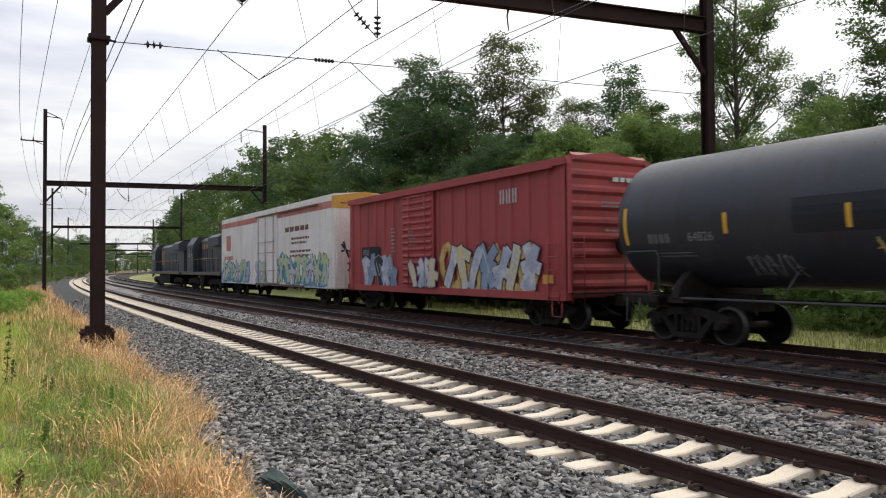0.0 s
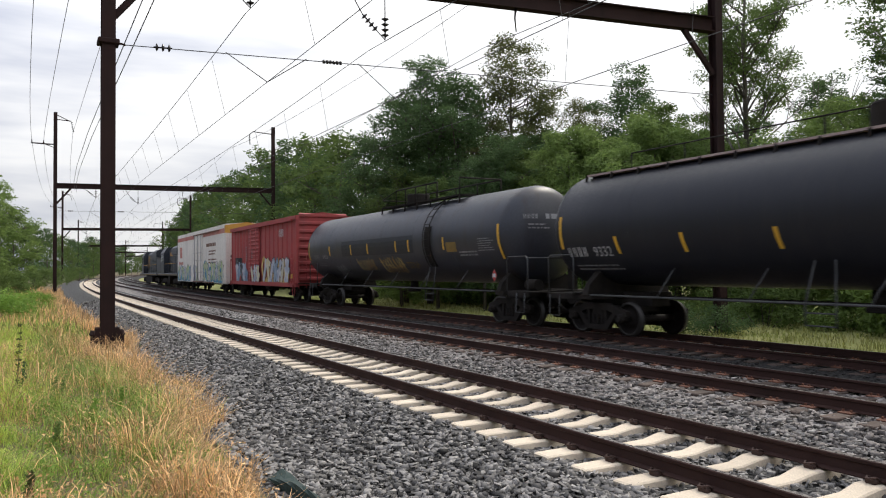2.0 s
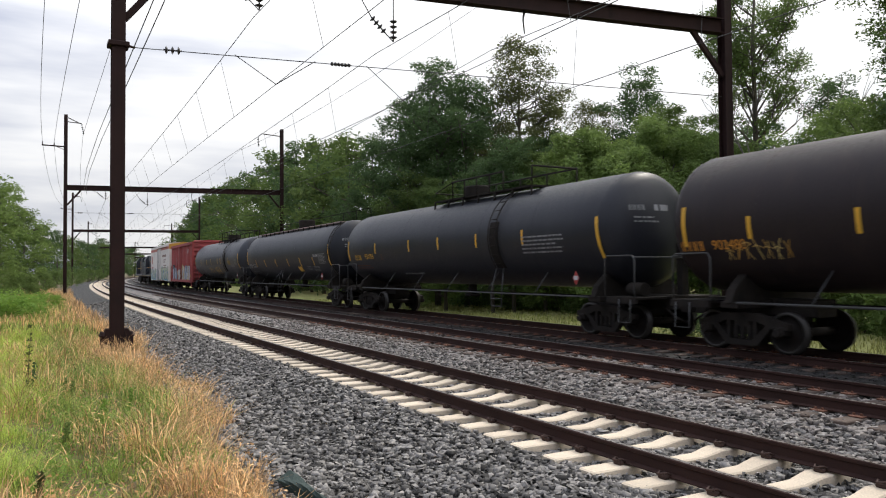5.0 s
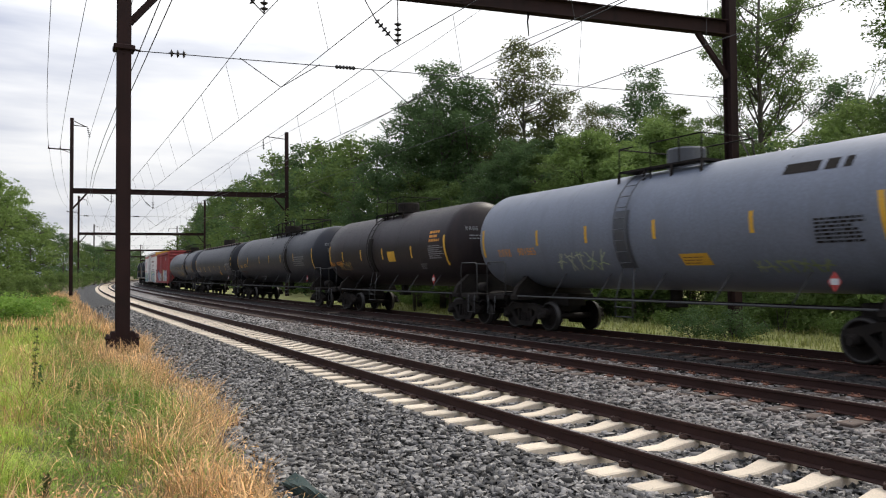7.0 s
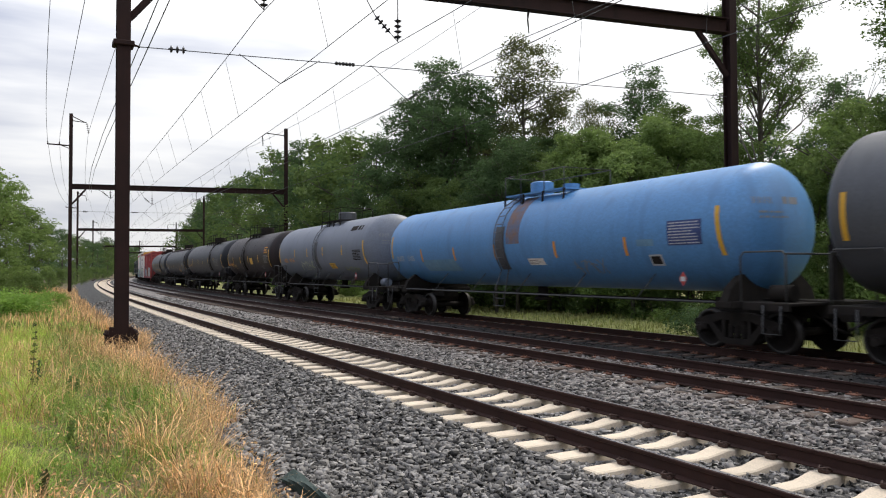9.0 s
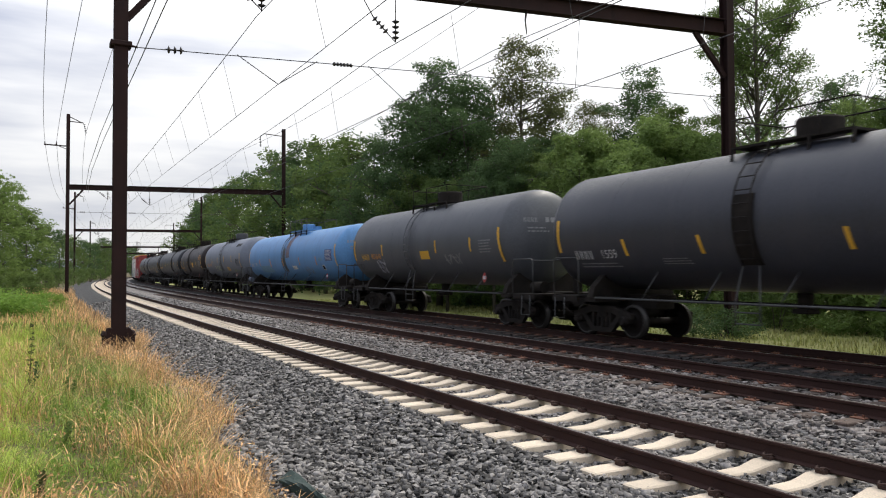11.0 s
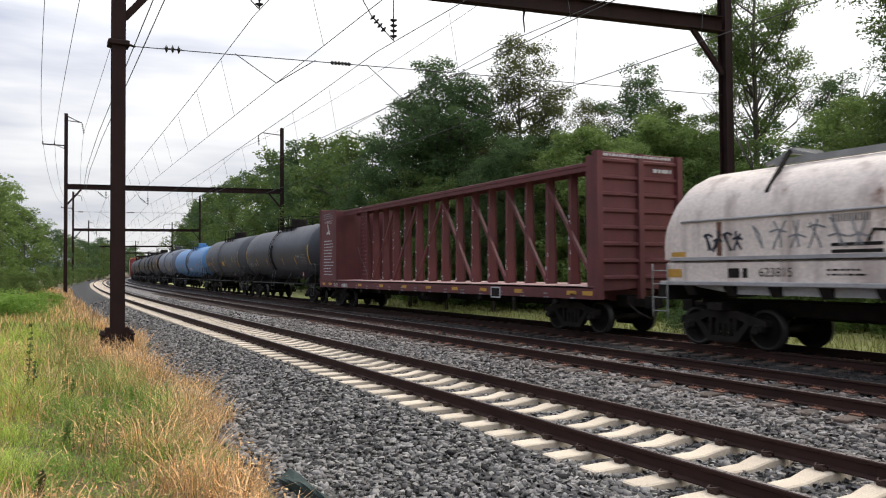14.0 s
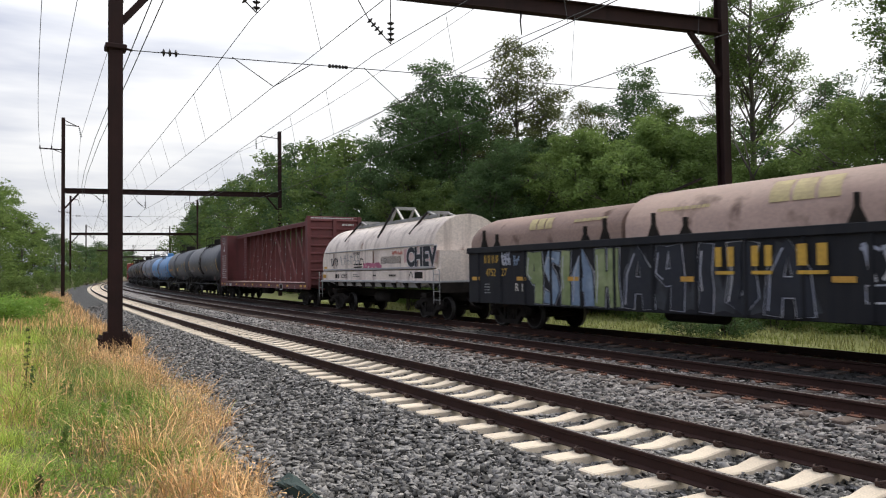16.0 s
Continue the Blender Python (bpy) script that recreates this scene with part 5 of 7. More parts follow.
    piece(car, -f + 5.8, 1.1, 2.0, 0.85, 3, flat_side(w + 0.115, 1.0), ("cream", "pale"), "slate", None, 13, 0.4)
    piece(car, -f + 8.2, 1.1, 5.0, 1.2, 7, s, ("pale", "cream", "pale", "slate"), "dark", "gold", 15, 0.5)
    for i, c in enumerate(("gold", "blue", "gold", "dark")):
        strokes(car, [[(-f + 7.6 + 1.4 * i, 0.95), (-f + 8.3 + 1.4 * i, 1.05), (-f + 9.2 + 1.4 * i, 0.92)]], 0.16, s, M_GRAF[c], 0.006)
    common(car, 28.0, 16.35, qc, front, rear)


def reefer():
    front, rear = 51.93, 31.04
    qc = 41.5
    car = new_car("refrigerator_car", "dirty white insulated box car with red stripe and amber end band", "box car", qc)
    f, b, w = front - qc, rear - qc, 1.52
    z0, z1 = 0.78, 4.95
    bm = bmesh.new()
    box(bm, -w, w, b, f, z0, z1, bevel=0.03)
    part("body", bm, M_CREAM, car)
    bm = bmesh.new()
    gable(bm, w - 0.02, b + 0.01, f - 0.01, z1, z1 + 0.1, z1 + 0.22)
    part("roof", bm, M_CREAM, car)
    s = flat_side(w)
    patch(car, "stripe", -f + 0.05, -b - 0.05, 4.42, 4.75, s, M_REDSTRIPE, 0.004)
    bm = bmesh.new()
    box(bm, -w - 0.05, -w + 0.01, -2.2, 1.6, z0 + 0.15, z1 - 0.3, bevel=0.02)
    door = part("door", bm, M_CREAM, car)
    ds = flat_side(w + 0.05)
    for y in (1.2, -0.2, -1.7):
        bm = bmesh.new()
        tube(bm, [(-w - 0.09, y, z0 + 0.2), (-w - 0.09, y, z1 - 0.35)], 0.025, 5)
        part("lock_bar", bm, M_COILSIDE, door)
    for z in (1.6, 2.6, 3.2):
        bm = bmesh.new()
        tube(bm, [(-w - 0.1, -2.1, z), (-w - 0.1, 1.4, z)], 0.02, 5)
        part("handle_bar", bm, M_COILSIDE, door)
    bm = bmesh.new()
    box(bm, -w - 0.12, -w - 0.02, -8.5, 1.8, z1 - 0.3, z1 - 0.22)
    part("door_track", bm, M_RUSTY, car)
    bm = bmesh.new()
    box(bm, -w - 0.1, -w - 0.02, -6.5, 1.8, z0 + 0.02, z0 + 0.1)
    part("door_track", bm, M_RUSTY, car)
    bm = bmesh.new()
    gable(bm, w + 0.012, b - 0.012, b + 0.25, z1 - 0.55, z1 - 0.003, z1 + 0.235)
    part("end_band", bm, M_AMBER, car)
    bars(car, -1.2, 1.2, z1 - 0.35, z1 - 0.25, end_face(b - 0.012), M_RUSTY, 1, 3, 0.7)
    patch(car, "emblem", -f + 1.4, -f + 2.6, 2.9, 3.9, s, M_REDSTRIPE)
    bars(car, -f + 0.9, -f + 3.4, 2.3, 2.6, s, M_REDSTRIPE, 1, 3, 0.8)
    bars(car, -f + 14.0, -f + 18.4, 3.6, 3.95, s, M_RUSTY, 1, 5, 0.7)
    bars(car, -f + 15.0, -f + 18.0, 2.95, 3.4, s, M_RUSTY, 2, 6, 0.5)
    bars(car, -f + 14.8, -f + 18.0, 2.3, 2.75, s, M_RUSTY, 2, 7, 0.5)
    s = flat_side(w, 0.84)
    piece(car, -f + 0.6, 1.0, 6.6, 1.2, 8, s, ("lime", "pale", "lime"), "dark", "blue", 31, 0.3)
    piece(car, -f + 11.0, 1.0, 9.2, 1.4, 10, s, ("lime", "pale", "lime"), "dark", "blue", 32, 0.3)
    piece(car, -f + 8.6, 0.9, 2.2, 1.1, 2, ds, ("pale", "lime"), "slate", None, 33, 0.4)
    e = end_face(b)
    scribble(car, -1.2, 2.2, 2.0, 0.7, e, M_GRAF["dark"], 3, 0.09, 4)
    scribble(car, -0.9, 1.6, 1.2, 0.4, e, M_GRAF["dark"], 4, 0.07, 3)
    end_ladder(car, -w + 0.3, b, 0.7, 2.6, 5, M_CREAM)
    side_ladder(car, w, b + 0.4, 0.7, 2.5, 5, M_CREAM)
    common(car, 49.4, 33.4, qc, front, rear)


def centerbeam():
    front, rear = -123.4, -143.95
    qc = -133.7
    car = new_car("centerbeam_flat_car", "empty maroon centre-beam flat car with end bulkheads", "flat car", qc)
    f, b, w = front - qc, rear - qc, 1.5
    zd, zt = 1.22, 4.62
    bm = bmesh.new()
    for s in (-1, 1):
        prism(bm, [(s * (w - 0.12), zd - 0.30), (s * w, zd - 0.30), (s * w, zd - 0.03), (s * 1.0, zd), (s * 0.3, zd + 0.02), (s * 0.3, zd - 0.05), (s * (w - 0.12), zd - 0.09)], "y", b, f)
    part("deck", bm, M_OXIDE, car)
    bm = bmesh.new()
    box(bm, -w + 0.03, w - 0.03, b + 0.1, f - 0.1, zd + 0.024, zd + 0.034)
    part("deck_plate", bm, M_OXIDEDECK, car)
    n = 15
    for k in range(n + 1):                                 # deck cross bearers
        y = b + 0.6 + (f - b - 1.2) * k / n
        bm = bmesh.new()
        prism(bm, [(-w + 0.05, zd - 0.1), (w - 0.05, zd - 0.1), (0.4, zd - 0.38), (-0.4, zd - 0.38)], "y", y - 0.06, y + 0.06)
        part("cross_bearer", bm, M_OXIDE, car)
    bm = bmesh.new()
    box(bm, -0.4, 0.4, b + 0.3, f - 0.3, zt - 0.06, zt + 0.06, bevel=0.02)
    box(bm, -0.38, -0.32, b + 0.3, f - 0.3, zt - 0.18, zt - 0.05)
    box(bm, 0.32, 0.38, b + 0.3, f - 0.3, zt - 0.18, zt - 0.05)
    part("top_chord", bm, M_OXIDE, car)
    n_up, wear = 16, random.Random(44)
    ys = [b + 1.58 + (f - b - 3.92) * k / (n_up - 1) for k in range(n_up)]
    for k, y in enumerate(ys):
        bm = bmesh.new()
        prism(bm, [(-0.16, zd), (0.16, zd), (0.11, zt - 0.06), (-0.11, zt - 0.06)], "y", y - 0.035, y + 0.035)
        for s in (-1, 1):
            prism(bm, [(s * 0.155, zd + 0.005), (s * 0.18, zd + 0.005), (s * 0.12, zt - 0.07), (s * 0.095, zt - 0.07)], "y", y - 0.065, y + 0.065)
        part("upright", bm, M_OXIDE, car)
        bm = bmesh.new()                                # paint knocked off by loads, down to pale primer
        for _ in range(wear.randrange(5, 11)):
            t = wear.random() ** 1.5 * 0.8
            zc, xc, yc = zd + 0.1 + (zt - zd) * t, -0.181 + 0.06 * (t + 0.1 / (zt - zd)), y + wear.choice((-0.05, 0.04, wear.uniform(-0.04, 0.04)))
            hh, ww = wear.uniform(0.012, 0.06), wear.uniform(0.008, 0.03)
            box(bm, xc - 0.004, xc + 0.01, max(yc - ww, y - 0.063), min(yc + ww, y + 0.063), zc - hh, zc + hh)
        tagged(part("worn_paint", bm, M_WHITE, car), kind="stuff")
        if k % 2 == 0 and k < n_up - 2:
            y2 = ys[k + 2]
            lo, hi = (y2, y) if k >= n_up // 2 else (y, y2)
            bm = bmesh.new()
            beam(bm, (-0.15, lo, zd + 0.08), (-0.12, hi, zt - 0.3), 0.09, 0.1)
            part("brace", bm, M_OXIDE, car)
    # bulkheads with ribs, and the wide end panels beside them
    for y, s in ((f, 1), (b, -1)):
        bm = bmesh.new()
        box(bm, -w + 0.02, w - 0.02, min(y, y - s * 0.1), max(y, y - s * 0.1), zd - 0.05, zt + 0.08, bevel=0.02)
        bulk = part("bulkhead", bm, M_OXIDE, car)
        for x in (-w + 0.1, 0, w - 0.1):
            bm = bmesh.new()
            box(bm, x - 0.09, x + 0.09, min(y, y + s * 0.12), max(y, y + s * 0.12), zd - 0.3, zt + 0.08)
            part("post", bm, M_OXIDE, bulk)
        for k in range(8):
            z = zd + 0.25 + k * 0.43
            bm = bmesh.new()
            prism(bm, [(y, z - 0.07), (y + s * 0.08, z - 0.03), (y + s * 0.08, z + 0.03), (y, z + 0.07)], "x", -w + 0.2, w - 0.2)
            part("end_rib", bm, M_OXIDE, bulk)
        # gusset panel beside the bulkhead
        for x in (-w + 0.03, w - 0.06):
            bm = bmesh.new()
            yy = y - s * (2.1 if s > 0 else 0.34)
            box(bm, x, x + 0.03, min(y - s * 0.1, yy), max(y - s * 0.1, yy), zd, zt - 0.02)
            part("side_panel", bm, M_OXIDE, car)
    su = flat_side(w - 0.03)
    u0 = -f + 0.15
    bars(car, u0 + 0.3, u0 + 1.6, 4.2, 4.5, su, M_DIMWHITE, 3, 3, 0.4)
    lettering(car, "WARNING", u0 + 0.95, 4.02, 0.2, su, M_WHITE)
    strokes(car, [[(u0 + 0.85, 3.9), (u0 + 0.95, 3.72), (u0 + 1.0, 3.52), (u0 + 1.15, 3.45)], [(u0 + 0.75, 3.5), (u0 + 1.1, 3.56)]], 0.1, su, M_WHITE, name="pictogram")
    bars(car, u0 + 0.3, u0 + 1.65, 1.5, 3.25, su, M_WHITE, 12, 4, 0.3)
    c = flat_side(0.3)
    patch(car, "notice_panel", u0 + 2.15, u0 + 2.95, 1.3, 4.5, c, M_OXIDE)
    bars(car, u0 + 2.2, u0 + 2.9, 1.5, 4.4, c, M_DIMWHITE, 16, 6, 0.3)
    strokes(car, [[(u0 + 1.9, 2.8), (u0 + 2.1, 2.45), (u0 + 3.0, 1.5)]], 0.035, c, M_DIMWHITE, 0.02, "chain")
    sl = flat_side(w)
    for u in (0.33, 1.2, 4.88, 7.15, 9.3, 11.3, 13.2, 15.0, 16.95, 19.4, 20.05):
        patch(car, "reflector", -f + u, -f + u + 0.4, zd - 0.2, zd - 0.09, sl, M_AMBER)
    block_letters(car, -f + 1.9, zd - 0.26, 0.16, 4, sl, M_WHITE)
    bars(car, -f + 2.9, -f + 3.7, zd - 0.27, zd - 0.08, sl, M_WHITE, 1, 7, 0.85)
    for k in range(14):
        u = -f + 4.6 + k * 1.15
        bars(car, u, u + 0.25, zd - 0.3, zd - 0.1, sl, M_DIMWHITE, 2, 20 + k, 0.4)
    patch(car, "stencil_panel", -f + 15.66, -f + 16.2, zd - 0.38, zd - 0.04, sl, M_WHITE, 0.008)
    patch(car, "stencil_panel", -f + 15.71, -f + 16.15, zd - 0.34, zd - 0.08, sl, M_UNDER, 0.011)
    bars(car, -f + 15.75, -f + 16.14, zd - 0.32, zd - 0.1, sl, M_WHITE, 3, 6, 0.4)
    e = end_face(b - 0.13)
    bars(car, -1.3, 1.2, zt - 0.05, zt + 0.03, e, M_WHITE, 1, 8, 0.8)
    bars(car, 0.4, 1.2, zt - 0.4, zt - 0.28, e, M_WHITE, 1, 9, 0.8)
    for k in range(10):                                    # winches hanging on the sill
        u = -f + 1.3 + k * 1.95
        bm = bmesh.new()
        tube(bm, [(-w - 0.02, -u, zd - 0.4), (-w + 0.14, -u, zd - 0.4)], 0.07, 8)
        part("winch", bm, M_UNDER, car)
    common(car, -124.96, -142.4, qc, front, rear)


def arch_cover(bm, w, z0, zs, zt, y0, y1, n=14, end=0.0):
    """A barrel-topped cover from its foot to its crown; end rounds it off at the front."""
    prof = [(-w, z0), (-w, zs)] + [(-w * math.cos(math.pi * k / n), zs + (zt - zs) * math.sin(math.pi * k / n)) for k in range(1, n)] + [(w, zs), (w, z0)]
    rows = [(y0, 1.0), (y1 - end, 1.0)] + ([(y1 - end + end * math.sin(a), 1 - (1 - math.cos(a)) * 0.45) for a in (0.4, 0.8, 1.2, math.pi / 2)] if end else [(y1, 1.0)])
    rings = [[bm.verts.new((x, y, z0 + (z - z0) * k)) for x, z in prof] for y, k in rows]
    for a, b in zip(rings, rings[1:]):
        for i in range(len(prof) - 1):
            f = bm.faces.new((a[i], a[i + 1], b[i + 1], b[i]))
            f.smooth = True
    bm.faces.new(rings[0][::-1])
    bm.faces.new(rings[-1])


def coil_car():
    front, rear = -146.2, -158.2
    qc = -152.15
    car = new_car("coil_car", "short coil car with a stained cream barrel cover and sprayed tags", "coil car", qc)
    f, b, w = front - qc, rear - qc, 1.48
    bm = bmesh.new()
    prism(bm, [(-w, 1.42), (w, 1.42), (w, 1.80), (w - 0.12, 1.86), (-w + 0.12, 1.86), (-w, 1.80)], "y", b + 0.25, f - 0.15)
    part("side_sill", bm, M_COILWHITE, car)
    bm = bmesh.new()
    box(bm, -w - 0.06, w + 0.06, b + 0.1, f, 1.33, 1.42, bevel=0.015)
    part("walkway", bm, M_COILSIDE, car)
    bm = bmesh.new()
    prism(bm, [(b + 0.6, 1.34), (f - 0.6, 1.34), (f - 2.0, 1.16), (b + 2.0, 1.16)], "x", -w + 0.1, w - 0.1)
    part("underframe", bm, M_COILSIDE, car)
    for k in range(11):
        y = f - 0.8 - k * 1.05
        bm = bmesh.new()
        prism(bm, [(-w - 0.04, 1.33), (-w + 0.1, 1.33), (-w + 0.1, 1.12)], "y", y - 0.12, y + 0.12)
        part("bracket", bm, M_UNDER, car)
    bm = bmesh.new()
    arch_cover(bm, w - 0.02, 1.88, 2.62, 3.83, b + 0.45, f - 0.1, 16, 0.5)
    part("cover", bm, M_COILWHITE, car)
    bm = bmesh.new()
    for s in (-1, 1):
        tube(bm, [(s * w, b + 0.45, 2.7), (s * w, f - 0.6, 2.7)], 0.025, 6)
        box(bm, s * w - 0.03, s * w + 0.03, b + 0.45, f - 0.3, 1.86, 1.93)
    part("seam_rail", bm, M_COILSIDE, car)
    # lifting frame along the crown with sloping legs
    bm = bmesh.new()
    for x in (-0.45, 0.45):
        beam(bm, (x, b + 1.9, 3.86), (x, f - 2.2, 3.86), 0.09, 0.12)
    part("lifting_beam", bm, M_GALV, car)
    for y, h in ((f - 2.6, 0.22), (f - 6.3, 0.6), (f - 9.25, 0.2)):
        bm = bmesh.new()
        for s in (-1, 1):
            beam(bm, (s * 0.42, y, 3.84 + h), (s * 0.42, y - 0.7, 3.84), 0.09, 0.07)
            beam(bm, (s * 0.42, y, 3.84 + h), (s * 0.42, y + 0.6, 3.84), 0.09, 0.07)
        beam(bm, (-0.46, y, 3.84 + h), (0.46, y, 3.84 + h), 0.12, 0.12)
        part("lifting_leg", bm, M_GALV, car)
        for s in (-1, 1):
            bm = bmesh.new()
            beam(bm, (s * 0.5, y, 3.84 + h), (s * 1.3, y - 0.05, 3.18), 0.07, 0.07)
            part("lifting_strut", bm, M_UNDER, car)
    for y in (f - 1.6, f - 6.2, b + 1.75):
        patch(car, "rust_run", -y - 0.05, -y + 0.08, 1.95, 2.65, flat_side(w - 0.02), M_RUSTY, 0.004)
    bm = bmesh.new()
    box(bm, -w + 0.1, w - 0.1, b + 0.15, b + 0.45, 1.42, 2.5)
    part("end_panel", bm, M_COILWHITE, car)
    s, sl = flat_side(w - 0.02), flat_side(w)
    block_letters(car, -f + 4.1, 2.5, 0.14, 7, s, M_UNDER, 0.12, 4)
    strokes(car, [[(-f + 4.1, 1.98), (-f + 5.0, 1.98)], [(-f + 4.1, 2.1), (-f + 5.0, 2.1)], [(-f + 4.75, 2.12), (-f + 4.85, 2.34), (-f + 5.1, 2.32), (-f + 5.15, 2.08)]], 0.06, s, M_UNDER, name="emblem")
    block_letters(car, -f + 7.0, 2.08, 0.29, 9, s, M_UNDER, 0.12, 5)
    scribble(car, -f + 1.2, 2.05, 1.0, 0.4, s, M_GRAF["dark"], 12, 0.05, 4)
    scribble(car, -f + 2.4, 2.05, 2.4, 0.55, s, M_DIMWHITE, 13, 0.035, 6)
    scribble(car, -f + 5.15, 1.92, 1.9, 0.2, s, M_GRAF["pink"], 14, 0.12, 6)
    scribble(car, -f + 8.05, 2.42, 1.0, 0.16, s, M_REDSTRIPE, 15, 0.05, 4)
    strokes(car, [[(-f + 9.3, 2.36), (-f + 10.4, 2.42), (-f + 11.55, 2.34)]], 0.5, s, M_GRAF["rose"], 0.005)
    strokes(car, [[(-f + 11.5, 1.95), (-f + 11.62, 2.3), (-f + 11.5, 2.55)]], 0.06, s, M_GRAF["pink"], 0.008)
    lettering(car, "CHEV", -f + 10.55, 2.26, 0.92, s, M_GRAF["white"], 1.0, 0.085, 0.012)
    lettering(car, "CHEV", -f + 10.55, 2.26, 0.92, s, M_GRAF["dark"], 1.0, 0.05, 0.016)
    bars(car, -f + 1.84, -f + 2.35, 1.5, 1.7, sl, M_UNDER, 1, 3, 0.95)
    lettering(car, "623815", -f + 2.95, 1.6, 0.25, sl, M_UNDER)
    bars(car, -f + 4.0, -f + 4.8, 1.55, 1.72, sl, M_UNDER, 2, 4, 0.4)
    bars(car, -f + 6.2, -f + 6.6, 1.58, 1.66, sl, M_UNDER, 1, 5, 0.9)
    bars(car, -f + 7.8, -f + 8.6, 1.58, 1.66, sl, M_UNDER, 1, 6, 0.9)
    strokes(car, [[(-f + 9.6, 1.55), (-f + 9.75, 1.75), (-f + 9.9, 1.55)]], 0.05, sl, M_UNDER, name="emblem")
    patch(car, "stencil_panel", -f + 10.05, -f + 10.7, 1.5, 1.74, sl, M_UNDER)
    patch(car, "reflector", -f + 0.2, -f + 0.6, 1.5, 1.68, sl, M_AMBER)
    patch(car, "reflector", -f + 0.3, -f + 0.7, 1.95, 2.05, s, M_AMBER)
    bm = bmesh.new()
    box(bm, -w, w, b - 0.1, b + 0.2, 1.0, 1.36)
    box(bm, -w, w, f - 0.2, f + 0.1, 1.0, 1.36)
    part("end_sill", bm, M_UNDER, car)
    side_ladder(car, w, b + 0.12, 0.6, 1.8, 4, M_GALV)
    side_ladder(car, w, f - 0.02, 0.6, 1.8, 4, M_GALV)
    common(car, -147.5, -156.6, qc, front, rear)


def swollen_letter(car, u, v, w, h, shape, surf, fill, k):
    """One fat sprayed letter: pale edge, dark line, coloured body and a worn highlight."""
    forms = {
        "four": [[(0.15, 1.0), (0.05, 0.62), (0.3, 0.5), (0.7, 0.55)], [(0.62, 1.0), (0.7, 0.5), (0.66, 0.0)]],
        "ess": [[(0.85, 0.95), (0.4, 1.0), (0.2, 0.75), (0.55, 0.5), (0.75, 0.25), (0.5, 0.02), (0.15, 0.05)]],
        "stem": [[(0.5, 1.0), (0.42, 0.6), (0.5, 0.3), (0.46, 0.0)]],
        "arch": [[(0.15, 0.0), (0.22, 0.6), (0.5, 1.0), (0.78, 0.6), (0.85, 0.0)], [(0.3, 0.35), (0.7, 0.35)]],
        "aitch": [[(0.2, 1.0), (0.22, 0.5), (0.15, 0.0)], [(0.8, 1.0), (0.76, 0.5), (0.85, 0.0)], [(0.2, 0.45), (0.8, 0.5)]],
        "hook": [[(0.3, 1.0), (0.34, 0.5), (0.2, 0.12), (0.5, 0.0), (0.8, 0.2), (0.7, 0.7), (0.8, 1.0)]],
    }
    lines = [[(u + w * (0.08 + 0.84 * a), v + h * (0.06 + 0.88 * b)) for a, b in ln] for ln in forms[shape]]
    fat = 0.36 if fill != "dark" else 0.32
    d = 0.003 * (k % 2)
    if fill == "dark":
        strokes(car, [[(u + 0.1 * w, v + 0.1), (u + w * 0.4, v + h * 0.9)], [(u + w * 0.9, v + 0.1), (u + w * 0.6, v + h * 0.8)]], 0.35, surf, M_GRAF["haze"], 0.005 + d)
    strokes(car, lines, fat + 0.10, surf, M_GRAF["pale"], 0.010 + d)
    strokes(car, lines, fat + 0.06, surf, M_GRAF["dark"], 0.018 + d)
    strokes(car, lines, fat, surf, M_GRAF[fill], 0.026 + d)
    strokes(car, [[(a - fat * 0.3, b - 0.03) for a, b in lines[0][:3]]], 0.035, surf, M_GRAF["pale"], 0.034 + d)


